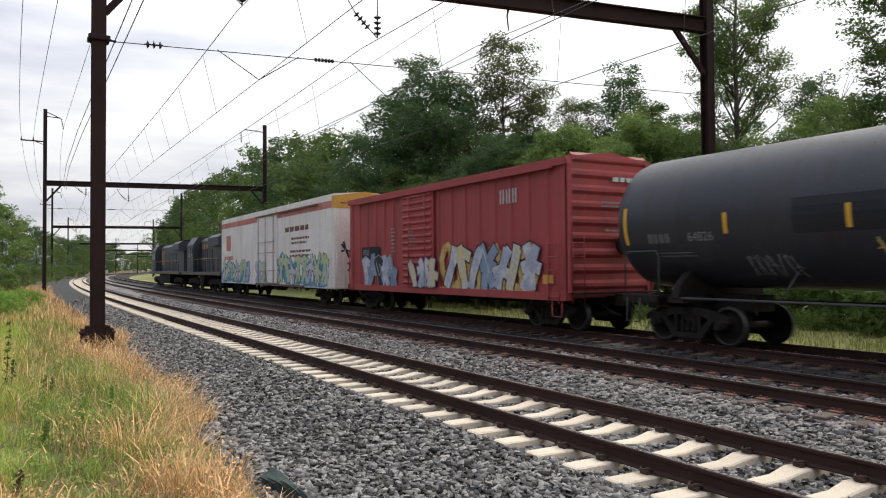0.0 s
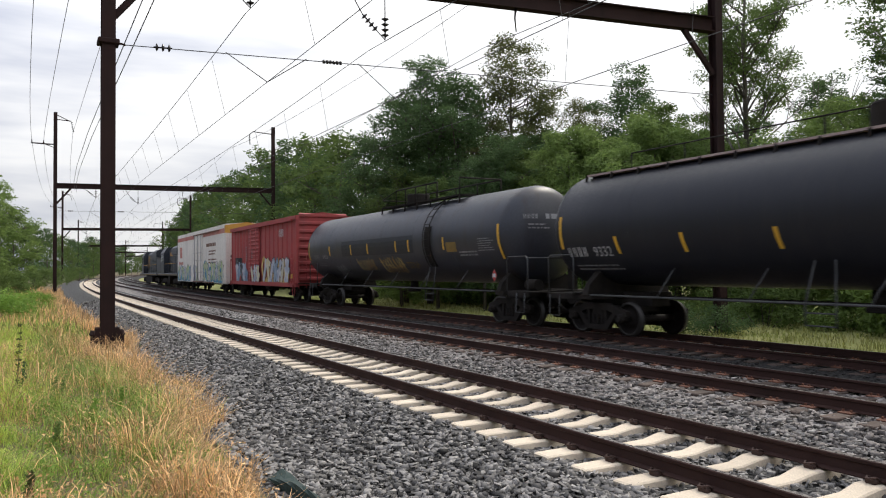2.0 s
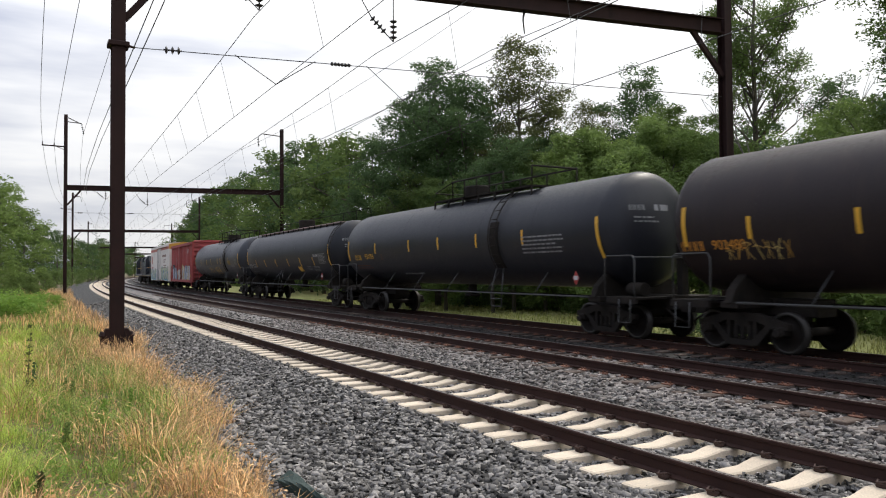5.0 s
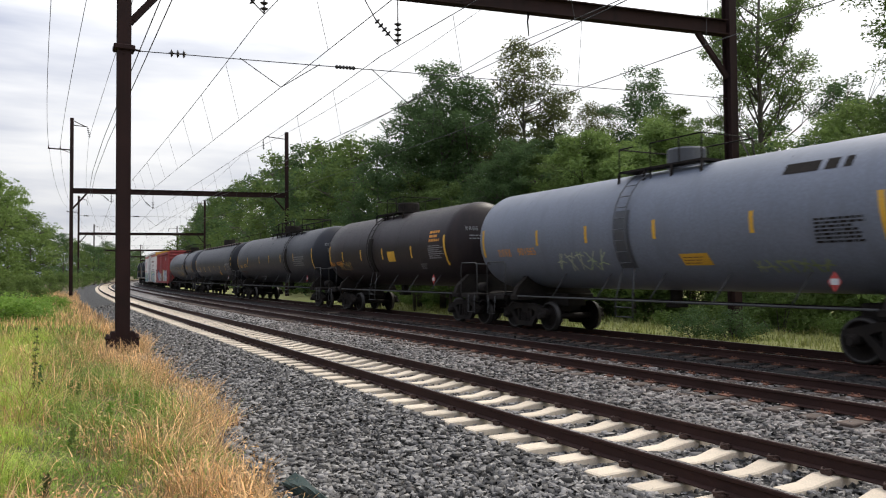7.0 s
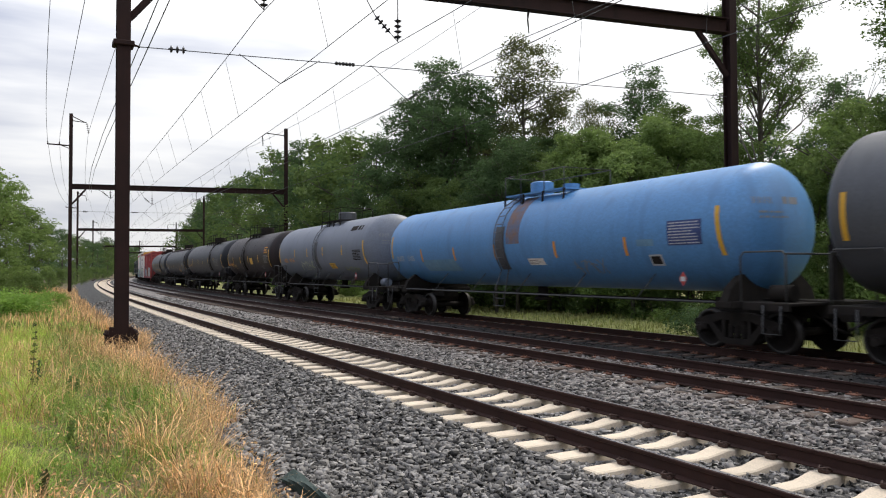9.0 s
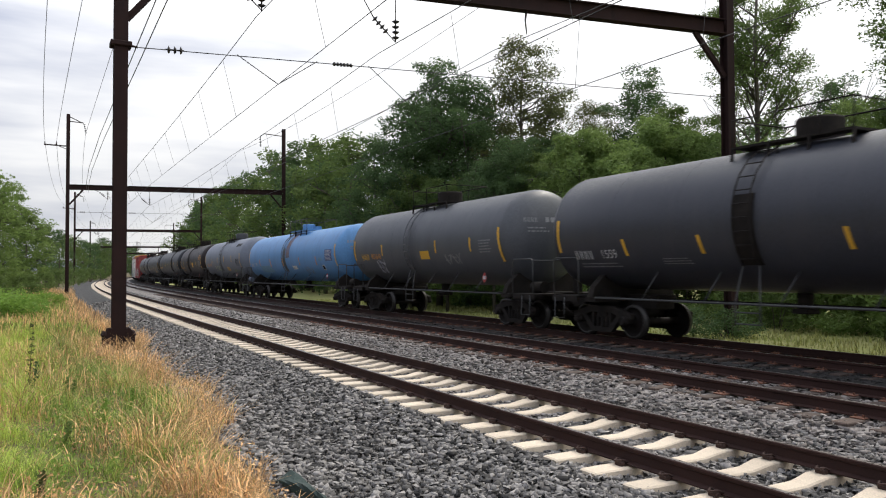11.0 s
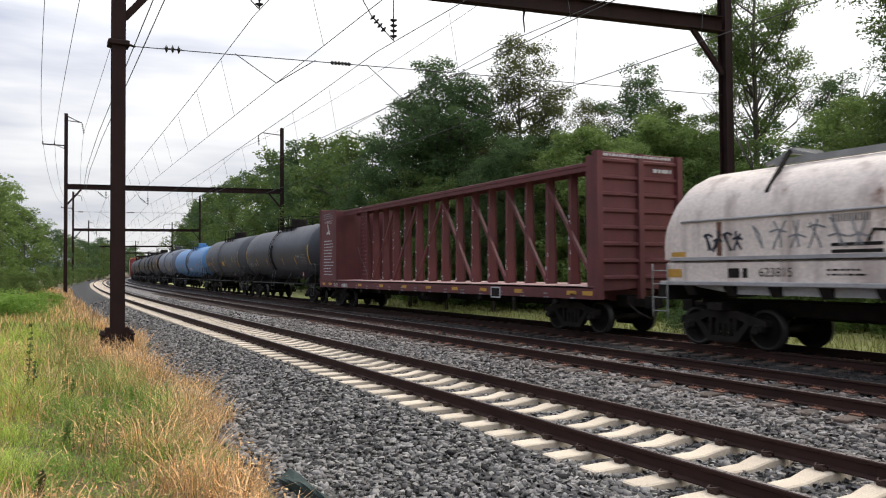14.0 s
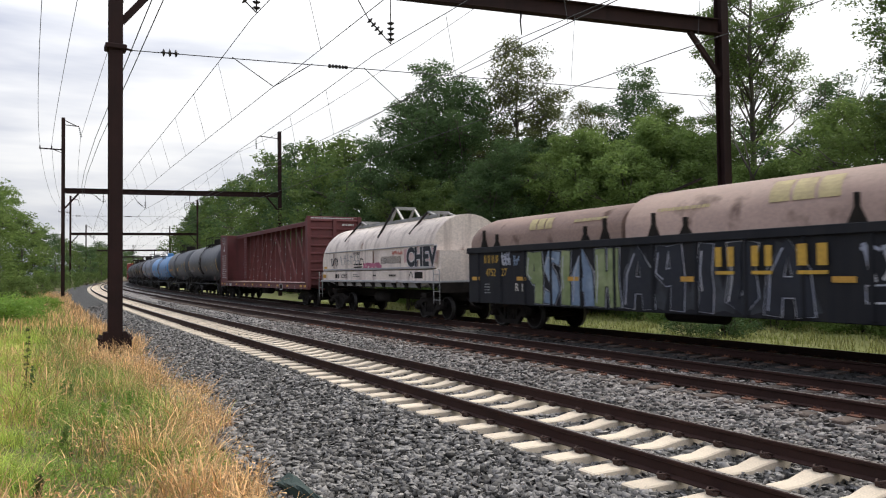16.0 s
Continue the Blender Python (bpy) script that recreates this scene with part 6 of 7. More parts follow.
def covered_gondola():
    front, rear = -160.2, -177.6
    qc = -168.9
    car = new_car("covered_gondola", "dark covered gondola with rusty tan roof and a long sprayed mural", "gondola", qc)
    f, b, w = front - qc, rear - qc, 1.5
    z0, z1 = 0.74, 2.42
    bm = bmesh.new()
    box(bm, -w, w, b, f, z0, z1, bevel=0.01)
    part("body", bm, M_NAVY, car)
    bm = bmesh.new()
    for s in (-1, 1):
        box(bm, s * w - 0.07, s * w + 0.07, b - 0.02, f + 0.02, z1 - 0.12, z1 + 0.06, bevel=0.01)
    box(bm, -w, w, f - 0.05, f + 0.03, z1 - 0.12, z1 + 0.06)
    part("top_chord", bm, M_NAVY, car)
    for k in range(14):
        y = f - 0.6 - k * 1.26
        bm = bmesh.new()
        prism(bm, [(-w, y - 0.06), (-w - 0.05, y - 0.03), (-w - 0.05, y + 0.03), (-w, y + 0.06)], "z", z0 + 0.05, z1 - 0.12)
        part("side_post", bm, M_NAVY, car)
    split = f - 7.1
    for y0, y1, zt in ((split + 0.05, f - 0.05, 3.45), (b + 0.1, split - 0.1, 3.62)):
        bm = bmesh.new()
        arch_cover(bm, w - 0.08, z1 + 0.06, z1 + 0.35, zt, y0, y1, 14, 0.35 if y1 > split + 1 else 0.0)
        part("roof_cover", bm, M_TAN, car)
    bm = bmesh.new()
    beam(bm, (-0.9, split + 0.3, 3.2), (0.3, split - 0.9, 3.9), 0.35, 0.04)
    part("bent_flap", bm, M_UNDER, car, "bent steel flap at the roof joint")
    for k, dy in enumerate((1.6, 0.87, 5.75, 6.5, 9.1, 8.15, 15.9, 12.95)):
        y = f - dy
        bm = bmesh.new()
        h = 0.42 if k % 2 else 0.26
        box(bm, -w + 0.02, -w + 0.08, y - 0.045, y + 0.045, z1 + 0.05, z1 + 0.05 + h + 0.12)
        prism(bm, [(y - 0.18, z1 + 0.06), (y + 0.18, z1 + 0.06), (y + 0.05, z1 + 0.05 + h * 0.7), (y - 0.05, z1 + 0.05 + h * 0.7)], "x", -w + 0.03, -w + 0.07)
        part("roof_stake", bm, M_UNDER, car)
    s = flat_side(w)

    def roof(u, v, d=0.01):
        wq, zs, zt = w - 0.08, z1 + 0.35, 3.5 if u < -split else 3.62
        a = math.asin(max(0, min(1, (v - zs) / (zt - zs))))
        return Vector((-wq * math.cos(a) - d * 2, -u, zs + (zt - zs) * math.sin(a) + d))
    for u, zt, k in ((3.1, 2.88, 0.40), (11.0, 2.98, 0.56)):
        # the faded emblem: three slanted blocks
        for i in range(3):
            patch(car, "emblem", -f + u + i * k * 0.92, -f + u + i * k * 0.92 + k * 0.78, zt, zt + k * 0.8, roof, M_FADEDYELLOW, lean=0.16, n=6)
    bars(car, -f + 5.2, -f + 6.6, 2.98, 3.08, roof, M_FADEDYELLOW, 1, 3, 0.8)
    bars(car, -f + 8.2, -f + 9.8, 3.02, 3.11, roof, M_FADEDYELLOW, 1, 4, 0.8)
    block_letters(car, -f + 0.95, 1.98, 0.24, 4, s, M_YELLOWPAINT, 0.3, 8)
    lettering(car, "4752", -f + 1.32, 1.68, 0.33, s, M_YELLOWPAINT, 0.85)
    lettering(car, "27", -f + 2.05, 1.68, 0.33, s, M_YELLOWPAINT, 0.85)
    bars(car, -f + 0.95, -f + 1.3, 1.05, 1.4, s, M_DIMWHITE, 4, 3, 0.4)
    lettering(car, "R 1", -f + 2.85, 1.24, 0.34, s, M_CREAM)
    for u in (0.25, 2.75, 5.1, 9.0, 12.5):
        patch(car, "reflector", -f + u, -f + u + 0.45, 1.45, 1.56, s, M_AMBER, 0.03)
    scribble(car, -f + 1.9, 1.9, 0.5, 0.4, s, M_GRAF["pale"], 6, 0.06, 3)
    scribble(car, -f + 2.55, 1.9, 0.3, 0.3, s, M_GRAF["slate"], 7, 0.04, 2)
    s = flat_side(w, 0.78, 2.28)
    # a long mural of swollen letters, green and blue at first, then black with pale edges
    for k, (u, wide, fill, shape) in enumerate(((3.3, 0.8, "green", "four"), (4.05, 0.75, "slate", "ess"), (4.72, 0.62, "green", "stem"), (5.25, 0.9, "slate", "arch"), (6.15, 0.95, "green", "aitch"),
                                                (7.15, 1.1, "dark", "arch"), (8.25, 1.0, "dark", "four"), (9.3, 0.8, "dark", "stem"), (10.15, 0.85, "dark", "hook"), (11.05, 1.15, "dark", "arch"))):
        swollen_letter(car, -f + u, 0.86, wide, 1.34, shape, s, fill, k)
    for u, wide in ((9.98, 0.46), (10.86, 0.46), (11.85, 0.6)):
        for a0, a1 in ((0.0, 0.34), (0.66, 1.0)):
            patch(car, "company_mark", -f + u + wide * a0, -f + u + wide * a1, 1.76, 2.16, flat_side(w), M_YELLOWPAINT, 0.062)
        patch(car, "underline", -f + u, -f + u + wide, 1.60, 1.67, flat_side(w), M_YELLOWPAINT, 0.062)
    scribble(car, -f + 13.0, 1.45, 1.1, 0.7, s, M_GRAF["pale"], 16, 0.06, 3)
    strokes(car, [[(-f + 13.1, 1.1), (-f + 13.7, 1.12), (-f + 13.7, 1.42), (-f + 13.1, 1.40), (-f + 13.1, 1.1)]], 0.035, s, M_GRAF["pale"], name="stencil_frame")
    piece(car, -f + 14.4, 0.85, 2.6, 1.4, 3, s, ("slate", "pale", "slate"), "dark", None, 55, 0.5, "slate")
    common(car, -161.9, -175.9, qc, front, rear)


def engine(front, rear, label):
    qc = (front + rear) / 2
    car = new_car("diesel_engine", label, "locomotive", qc)
    f, b = front - qc, rear - qc
    bm = bmesh.new()
    box(bm, -1.5, 1.5, b + 0.2, f - 0.2, 1.25, 1.5, bevel=0.03)
    part("frame", bm, M_LOCO, car)
    bm = bmesh.new()
    prism(bm, [(-0.95, 1.5), (0.95, 1.5), (0.95, 3.9), (0.6, 4.2), (-0.6, 4.2), (-0.95, 3.9)], "y", b + 1.2, f - 5.6)
    part("engine_hood", bm, M_LOCO, car)
    bm = bmesh.new()
    prism(bm, [(-1.45, 3.4), (1.45, 3.4), (1.45, 4.0), (1.1, 4.25), (-1.1, 4.25), (-1.45, 4.0)], "y", b + 0.9, b + 4.4)
    part("radiator", bm, M_LOCO, car)
    bm = bmesh.new()
    prism(bm, [(-1.5, 1.5), (1.5, 1.5), (1.5, 3.7), (1.1, 4.3), (-1.1, 4.3), (-1.5, 3.7)], "y", f - 5.6, f - 3.0)
    cab = part("cab", bm, M_LOCO, car)
    for y in (f - 5.0, f - 4.0):
        bm = bmesh.new()
        box(bm, -1.52, -1.49, y - 0.35, y + 0.35, 2.7, 3.5)
        part("window", bm, M_GLASS, cab)
    bm = bmesh.new()
    prism(bm, [(-0.8, 1.5), (0.8, 1.5), (0.8, 2.6), (0.5, 2.8), (-0.5, 2.8), (-0.8, 2.6)], "y", f - 3.0, f - 0.6)
    part("nose", bm, M_LOCO, car)
    bm = bmesh.new()
    prism(bm, [(b + 6.5, 1.25), (f - 7.2, 1.25), (f - 7.6, 0.35), (b + 6.9, 0.35)], "x", -1.3, 1.3)
    part("fuel_tank", bm, M_UNDER, car)
    for s in (-1, 1):
        bm = bmesh.new()
        tube(bm, [(s * 1.45, b + 1.0, 2.5), (s * 1.45, f - 5.7, 2.5)], 0.02, 5)
        part("handrail", bm, M_AMBER, car)
        for k in range(7):
            y = b + 1.0 + (f - b - 6.7) * k / 6
            bm = bmesh.new()
            tube(bm, [(s * 1.45, y, 1.5), (s * 1.45, y, 2.5)], 0.018, 5)
            part("stanchion", bm, M_LOCO, car)
    patch(car, "sill_stripe", -f + 0.3, -b - 0.3, 1.32, 1.38, flat_side(1.5), M_OLDYELLOW)
    block_letters(car, -f + 6.6, 2.2, 1.5, 2, flat_side(0.95), M_AMBER, 0.15, 5)
    for k in range(9):
        y = b + 5.2 + k * 0.85
        bm = bmesh.new()
        box(bm, -0.98, -0.94, y, y + 0.7, 1.65, 3.3)
        part("hood_door", bm, M_LOCO, car)
    for k, z in ((0, 3.95),):
        bm = bmesh.new()
        tube(bm, [(0, b + 2.6, 4.25), (0, b + 2.6, 4.4)], 0.7, 16)
        part("fan", bm, M_UNDER, car)
    for y in (f - 3.6, b + 3.6):
        tb = link("truck", ME_BOLSTER, car, m=pose(0, y, 0))
        bm = bmesh.new()
        for s in (-1, 1):
            prism(bm, [(-2.3, 0.55), (-2.3, 0.8), (-1.0, 0.98), (1.0, 0.98), (2.3, 0.8), (2.3, 0.55), (1.6, 0.5), (0.6, 0.62), (-0.6, 0.62), (-1.6, 0.5)], "x", s * 1.0 - 0.08, s * 1.0 + 0.08)
        part("side_frame", bm, M_UNDER, tb)
        for a in (-1.75, 0, 1.75):
            w = link("wheelset", ME_WHEELS, tb, m=pose(0, a, 0.42))
            WHEELS.append((w, car, a))
    coupler(car, f - 0.3, f + 0.5)
    coupler(car, b + 0.3, b - 0.4)


M_OXIDEDECK = mat("scuffed_deck", (0.30, 0.15, 0.14), (0.48, 0.36, 0.33), rough=0.8, scale=1.5, fine=20, contrast=0.15)
M_FADEDYELLOW = mat("faded_yellow", (0.50, 0.42, 0.20), (0.34, 0.26, 0.15), rough=0.8, scale=2, fine=14, bump=0)
M_YELLOWPAINT = mat("yellow_paint", (0.62, 0.38, 0.05), (0.5, 0.3, 0.05), rough=0.7, fine=14, bump=0)
red_box_car()
reefer()
centerbeam()
coil_car()
covered_gondola()
engine(67.9, 52.5, "dark blue diesel engine with yellow lettering, coupled to the box cars")
engine(89.6, 68.5, "dark blue diesel engine leading the freight train")


# ---- trees, bushes and grass ----
def leaf_cloud(rng, centres, radii, per, size):
    """Small leaf blades scattered in clumps: vertices and faces."""
    n = len(centres) * per
    c = np.repeat(np.array(centres), per, 0)
    r = np.repeat(np.array(radii), per)[:, None]
    d = rng.normal(size=(n, 3))
    d /= np.linalg.norm(d, axis=1)[:, None]
    p = c + d * r * rng.uniform(0.35, 1.0, (n, 1)) * np.array([1, 1, 0.72])
    a = rng.normal(size=(n, 3))
    a[:, 2] *= 0.6
    a /= np.linalg.norm(a, axis=1)[:, None]
    b = np.cross(a, d + rng.normal(size=(n, 3)) * 0.6)
    b /= np.linalg.norm(b, axis=1)[:, None] + 1e-6
    s = size * rng.uniform(0.6, 1.3, (n, 1))
    v = np.stack([p - a * s + b * s * 0.5, p + a * s, p - a * s - b * s * 0.5], 1).reshape(-1, 3)
    return v, np.arange(n * 3).reshape(-1, 3)


def fast_mesh(name, v, f, material):
    me = bpy.data.meshes.new(name)
    k = f.shape[1]
    me.vertices.add(len(v))
    me.vertices.foreach_set("co", np.asarray(v, np.float32).ravel())
    me.loops.add(f.size)
    me.loops.foreach_set("vertex_index", f.astype(np.int32).ravel())
    me.polygons.add(len(f))
    me.polygons.foreach_set("loop_start", np.arange(0, f.size, k, dtype=np.int32))
    me.polygons.foreach_set("loop_total", np.full(len(f), k, np.int32))
    me.materials.append(material)
    me.update()
    me.validate()
    return me


def tree(label, seed, h, spread, leaf_m, base=0.25, clumps=46, per=95, size=0.2, gap=0.0, limbs=9, fill=0, name="tree", rise=(0.35, 0.9), thin=1.0):
    """A tapered trunk that forks into limbs, each carrying clumps of leaves; made once at the origin."""
    rng, rnd = np.random.default_rng(seed), random.Random(seed)
    t = empty(name, label, name, "trees along the line")
    bm = bmesh.new()
    r0 = h * 0.010 + 0.04
    trunk = [(rnd.uniform(-0.1, 0.1) * k * 0.3, rnd.uniform(-0.1, 0.1) * k * 0.3, h * 0.86 * k / 6 - 0.3) for k in range(7)]
    tube(bm, trunk, [r0 * (1 - 0.13 * k) for k in range(7)], 7)
    centres, radii = [], []
    for i in range(limbs):
        k = rnd.uniform(base + 0.05, 0.92)
        j = min(int(k * 6), 5)
        p0 = Vector(trunk[j]).lerp(Vector(trunk[j + 1]), k * 6 - j)
        a = math.tau * i / limbs * 2.4 + rnd.uniform(-0.5, 0.5)
        reach = spread * (1.05 - 0.75 * abs(k - 0.45)) * rnd.uniform(0.7, 1.1) * (0.7 if thin < 0.5 else 1.0)
        tip = p0 + Vector((math.cos(a) * reach, math.sin(a) * reach, reach * rnd.uniform(*rise)))
        mid = p0.lerp(tip, 0.5) + Vector((0, 0, -0.08 * reach))
        tube(bm, [p0, mid, tip], [r0 * 0.42 * thin, r0 * 0.26 * thin, 0.025], 5)
        for _ in range(max(2, clumps // limbs)):
            q = mid.lerp(tip, rnd.uniform(0.0, 1.1)) + Vector((rnd.gauss(0, 1), rnd.gauss(0, 1), rnd.gauss(0, 0.8))) * spread * 0.2
            if rnd.random() > gap:
                centres.append(q)
                radii.append(spread * rnd.uniform(0.16, 0.30))
                tube(bm, [mid.lerp(tip, 0.5), q], [0.035, 0.012], 4)
    for _ in range(max(2, clumps // 10)):
        centres.append(Vector(trunk[-1]) + Vector((rnd.gauss(0, 0.6), rnd.gauss(0, 0.6), rnd.uniform(0, h * 0.12))))
        radii.append(spread * rnd.uniform(0.14, 0.22))
    for _ in range(fill):                               # the body of the crown, uneven at its outline
        k = rnd.uniform(0, 1)
        a = rnd.uniform(0, math.tau)
        w = spread * (0.35 + 0.65 * math.sin(math.pi * min(1, 0.22 + k * 0.78)) ** 0.8) * rnd.uniform(0.35, 0.98) * (1 + 0.22 * math.sin(a * 3 + seed + k * 5))
        centres.append(Vector((math.cos(a) * w, math.sin(a) * w, h * (base + 0.04 + (0.94 - base) * k))))
        radii.append(spread * rnd.uniform(0.17, 0.3))
    part("trunk", bm, M_BARK, t, smooth=True)
    v, f = leaf_cloud(rng, [tuple(c) for c in centres], radii, per, size)
    link("crown", fast_mesh("crown", v, f, leaf_m), t)
    return t


def bush(label, seed, h, spread, leaf_m, clumps=16, per=110, size=0.17, name="bush"):
    rng, rnd = np.random.default_rng(seed), random.Random(seed)
    t = empty(name, label, name, "bushes along the line")
    bm = bmesh.new()
    centres, radii = [], []
    for i in range(clumps):
        a, k = rnd.uniform(0, math.tau), rnd.random() ** 0.6
        c = Vector((math.cos(a) * spread * k * 0.8, math.sin(a) * spread * k * 0.8, h * rnd.uniform(0.15, 0.95) * (1 - 0.45 * k)))
        centres.append(tuple(c))
        radii.append(spread * rnd.uniform(0.25, 0.42))
        if i % 2 == 0:
            tube(bm, [(c.x * 0.15, c.y * 0.15, -0.2), (c.x * 0.6, c.y * 0.6, c.z * 0.6), tuple(c)], [0.05, 0.03, 0.012], 4)
    part("stem", bm, M_BARK, t)
    v, f = leaf_cloud(rng, centres, radii, per, size)
    link("foliage", fast_mesh("foliage", v, f, leaf_m), t)
    return t


def scaled(ob, x, y, z, turn, k, kz=None):
    c = copy_thing(ob, pose(x, y, z, 0, 0, turn))
    c.scale = (k, k, kz or k)
    return c


def place(az, dist):
    """A spot at a bearing (degrees right of +Y) and a distance from the bank."""
    a = radians(az)
    return math.sin(a) * dist, math.cos(a) * dist


def woods():
    rnd = random.Random(11)
    kinds = {
        "dark": tree("tall dark green broadleaf tree with a dense crown", 1, 17, 3.7, M_LEAF_DARK, 0.10, 60, 183, 0.100, limbs=14, fill=90),
        "dark2": tree("tall dense dark green tree beside the railway", 2, 16, 4.0, M_LEAF_DARK, 0.08, 60, 183, 0.100, limbs=14, fill=95),
        "mid": tree("green broadleaf tree at the edge of the wood", 3, 14, 3.6, M_LEAF, 0.06, 54, 183, 0.096, limbs=13, fill=85),
        "light": tree("bright green young tree at the edge of the wood", 4, 10, 3.0, M_LEAF_LIGHT, 0.05, 48, 183, 0.089, limbs=12, fill=75),
        "olive": tree("thin-crowned olive brown tree with gaps between its limbs", 5, 18, 3.6, M_LEAF_OLIVE, 0.40, 100, 165, 0.09, 0.1, 20, fill=44, thin=0.7),
        "open": tree("tall slender tree with fine leaves and upright limbs", 6, 22, 3.0, M_LEAF, 0.42, 170, 170, 0.08, 0.05, 26, rise=(0.9, 1.9), fill=22, thin=0.6),
        "far_dark": tree("dark green tree in the wood further along the line", 7, 17, 4.4, M_LEAF_DARK, 0.04, 30, 60, 0.20, limbs=8, fill=90),
        "far_mid": tree("green tree in the wood further along the line", 8, 14, 4.0, M_LEAF, 0.03, 30, 60, 0.195, limbs=8, fill=84),
        "far_light": tree("bright green tree further along the line", 9, 10, 3.2, M_LEAF_LIGHT, 0.0, 30, 100, 0.125, limbs=9, fill=100),
    }
    bushes = {
        "b1": bush("dense green bush at the foot of the wood", 21, 3.4, 3.0, M_LEAF, 18, 150, 0.117),
        "b2": bush("dark green bush at the foot of the wood", 22, 4.4, 3.2, M_LEAF_DARK, 20, 150, 0.117),
        "b3": bush("bright green bush at the foot of the wood", 23, 3.0, 2.6, M_LEAF_LIGHT, 18, 150, 0.109),
        "b4": bush("low bright green bush on the grass bank", 24, 3.0, 2.8, M_LEAF_BRIGHT, 26, 110, 0.12),
    }
    hs = {"dark": 17, "dark2": 16, "mid": 14, "light": 10, "olive": 18, "open": 22, "far_dark": 17, "far_mid": 14, "far_light": 10}
    # bearing, distance, kind, height: the trees that stand out, seen from the bank
    stand = [
        (28.4, 50, "dark", 18.4), (26.6, 52, "dark2", 15.6), (30.6, 49, "dark2", 16.0), (23.5, 54, "dark", 13.4), (34.9, 52, "olive", 20.2), (33.2, 56, "mid", 13.6), (36.4, 50, "dark", 12.6),
        (40.2, 46, "olive", 13.6), (38.9, 46, "mid", 11.0), (44.3, 46, "dark", 15.4), (46.7, 43, "mid", 12.4), (45.2, 40, "light", 10.8), (47.9, 40, "light", 10.0), (39.6, 40, "light", 10.4), (41.8, 40, "light", 9.6), (36.6, 42, "mid", 9.8),
        (29.0, 44, "mid", 8.6), (32.6, 42, "dark2", 9.2), (42.8, 37, "light", 8.6), (26.2, 48, "mid", 9.6), (34.2, 42, "dark2", 10.4),
        (51.8, 42, "open", 22.0), (49.8, 39, "mid", 9.4), (51.2, 36, "light", 7.4), (53.2, 40, "light", 7.6), (56.4, 38, "dark", 12.0), (55.2, 35, "light", 7.8), (57.4, 34, "light", 9.4), (59.4, 31, "mid", 9.2), (63.0, 29, "open", 21), (66.0, 32, "dark", 16),
        (21.6, 70, "far_mid", 16.0), (19.7, 80, "far_mid", 17.4), (17.9, 92, "far_dark", 19.4), (16.3, 106, "far_mid", 20.4), (15.0, 120, "far_dark", 20.0), (13.9, 136, "far_mid", 20.6),
        (13.0, 154, "far_dark", 21.6), (12.2, 172, "far_mid", 23.0), (11.4, 192, "far_dark", 23.0), (10.6, 212, "far_mid", 22.5), (20.6, 76, "far_dark", 15.0), (18.8, 86, "far_dark", 16.0), (17.0, 98, "far_dark", 16.5),
        (21.4, 84, "far_dark", 15), (19.6, 96, "far_dark", 16), (16.4, 112, "far_dark", 16), (36.5, 54, "far_mid", 13), (39.5, 54, "far_dark", 12), (41.8, 55, "far_mid", 12.5), (45, 52, "far_dark", 13), (47, 50, "far_mid", 11.5), (49.5, 50, "far_mid", 9.5), (31, 60, "far_dark", 15.5), (28.3, 60, "far_dark", 15.5), (71, 32, "far_dark", 15), (78, 32, "far_mid", 14), (86, 34, "far_dark", 15),
    ]
    for az, d, k, h in stand:
        x, y = place(az, d)
        s = h / hs[k] * 0.93
        scaled(kinds[k], x, y, -0.4, rnd.uniform(0, 360), s * (1.0 if k in ("olive", "open") else 1.1), s)
    # second row behind, and bushes in front
    for i in range(19):                                # the wall of trees on along the line
        s = 190 + i * 10
        p = on(30.5 + rnd.uniform(-1, 3), s)
        f = rnd.uniform(1.1, 1.3)
        scaled(kinds[rnd.choice(("far_dark", "far_mid", "far_dark"))], p.x, p.y, -0.3, rnd.uniform(0, 360), f * 1.1, f)
    for i in range(10):
        s = 18 + i * 10
        p = on(44 + rnd.uniform(-3, 6), s)
        f = rnd.uniform(0.66, 0.82) if s < 50 else rnd.uniform(0.84, 1.0)
        scaled(kinds[rnd.choice(("far_dark", "far_mid", "far_dark"))], p.x, p.y, -0.3, rnd.uniform(0, 360), f * 1.25, f)
    for i in range(56):
        s = 3 + i * 3.3 + rnd.uniform(-1, 1)
        p = on(26.2 + rnd.uniform(-1.2, 3.0) + (2.5 if s > 60 else 0), s)
        f = rnd.uniform(0.75, 1.25)
        scaled(bushes[rnd.choice(("b1", "b3", "b2", "b3", "b3"))], p.x, p.y, -0.8, rnd.uniform(0, 360), f, f * rnd.uniform(0.9, 1.4))
    for i in range(26):
        s = 7 + i * 2.4
        p = on(25.4 + rnd.uniform(-0.5, 1.2), s)
        f = rnd.uniform(0.5, 0.75)
        scaled(bushes[rnd.choice(("b1", "b3", "b1"))], p.x, p.y, -0.75, rnd.uniform(0, 360), f, f * 0.9)
    for x, y in ((21.3, 18.0), (20.9, 19.4)):
        scaled(bushes["b2"], x, y, -0.7, 40 * x, 0.4, 0.3)
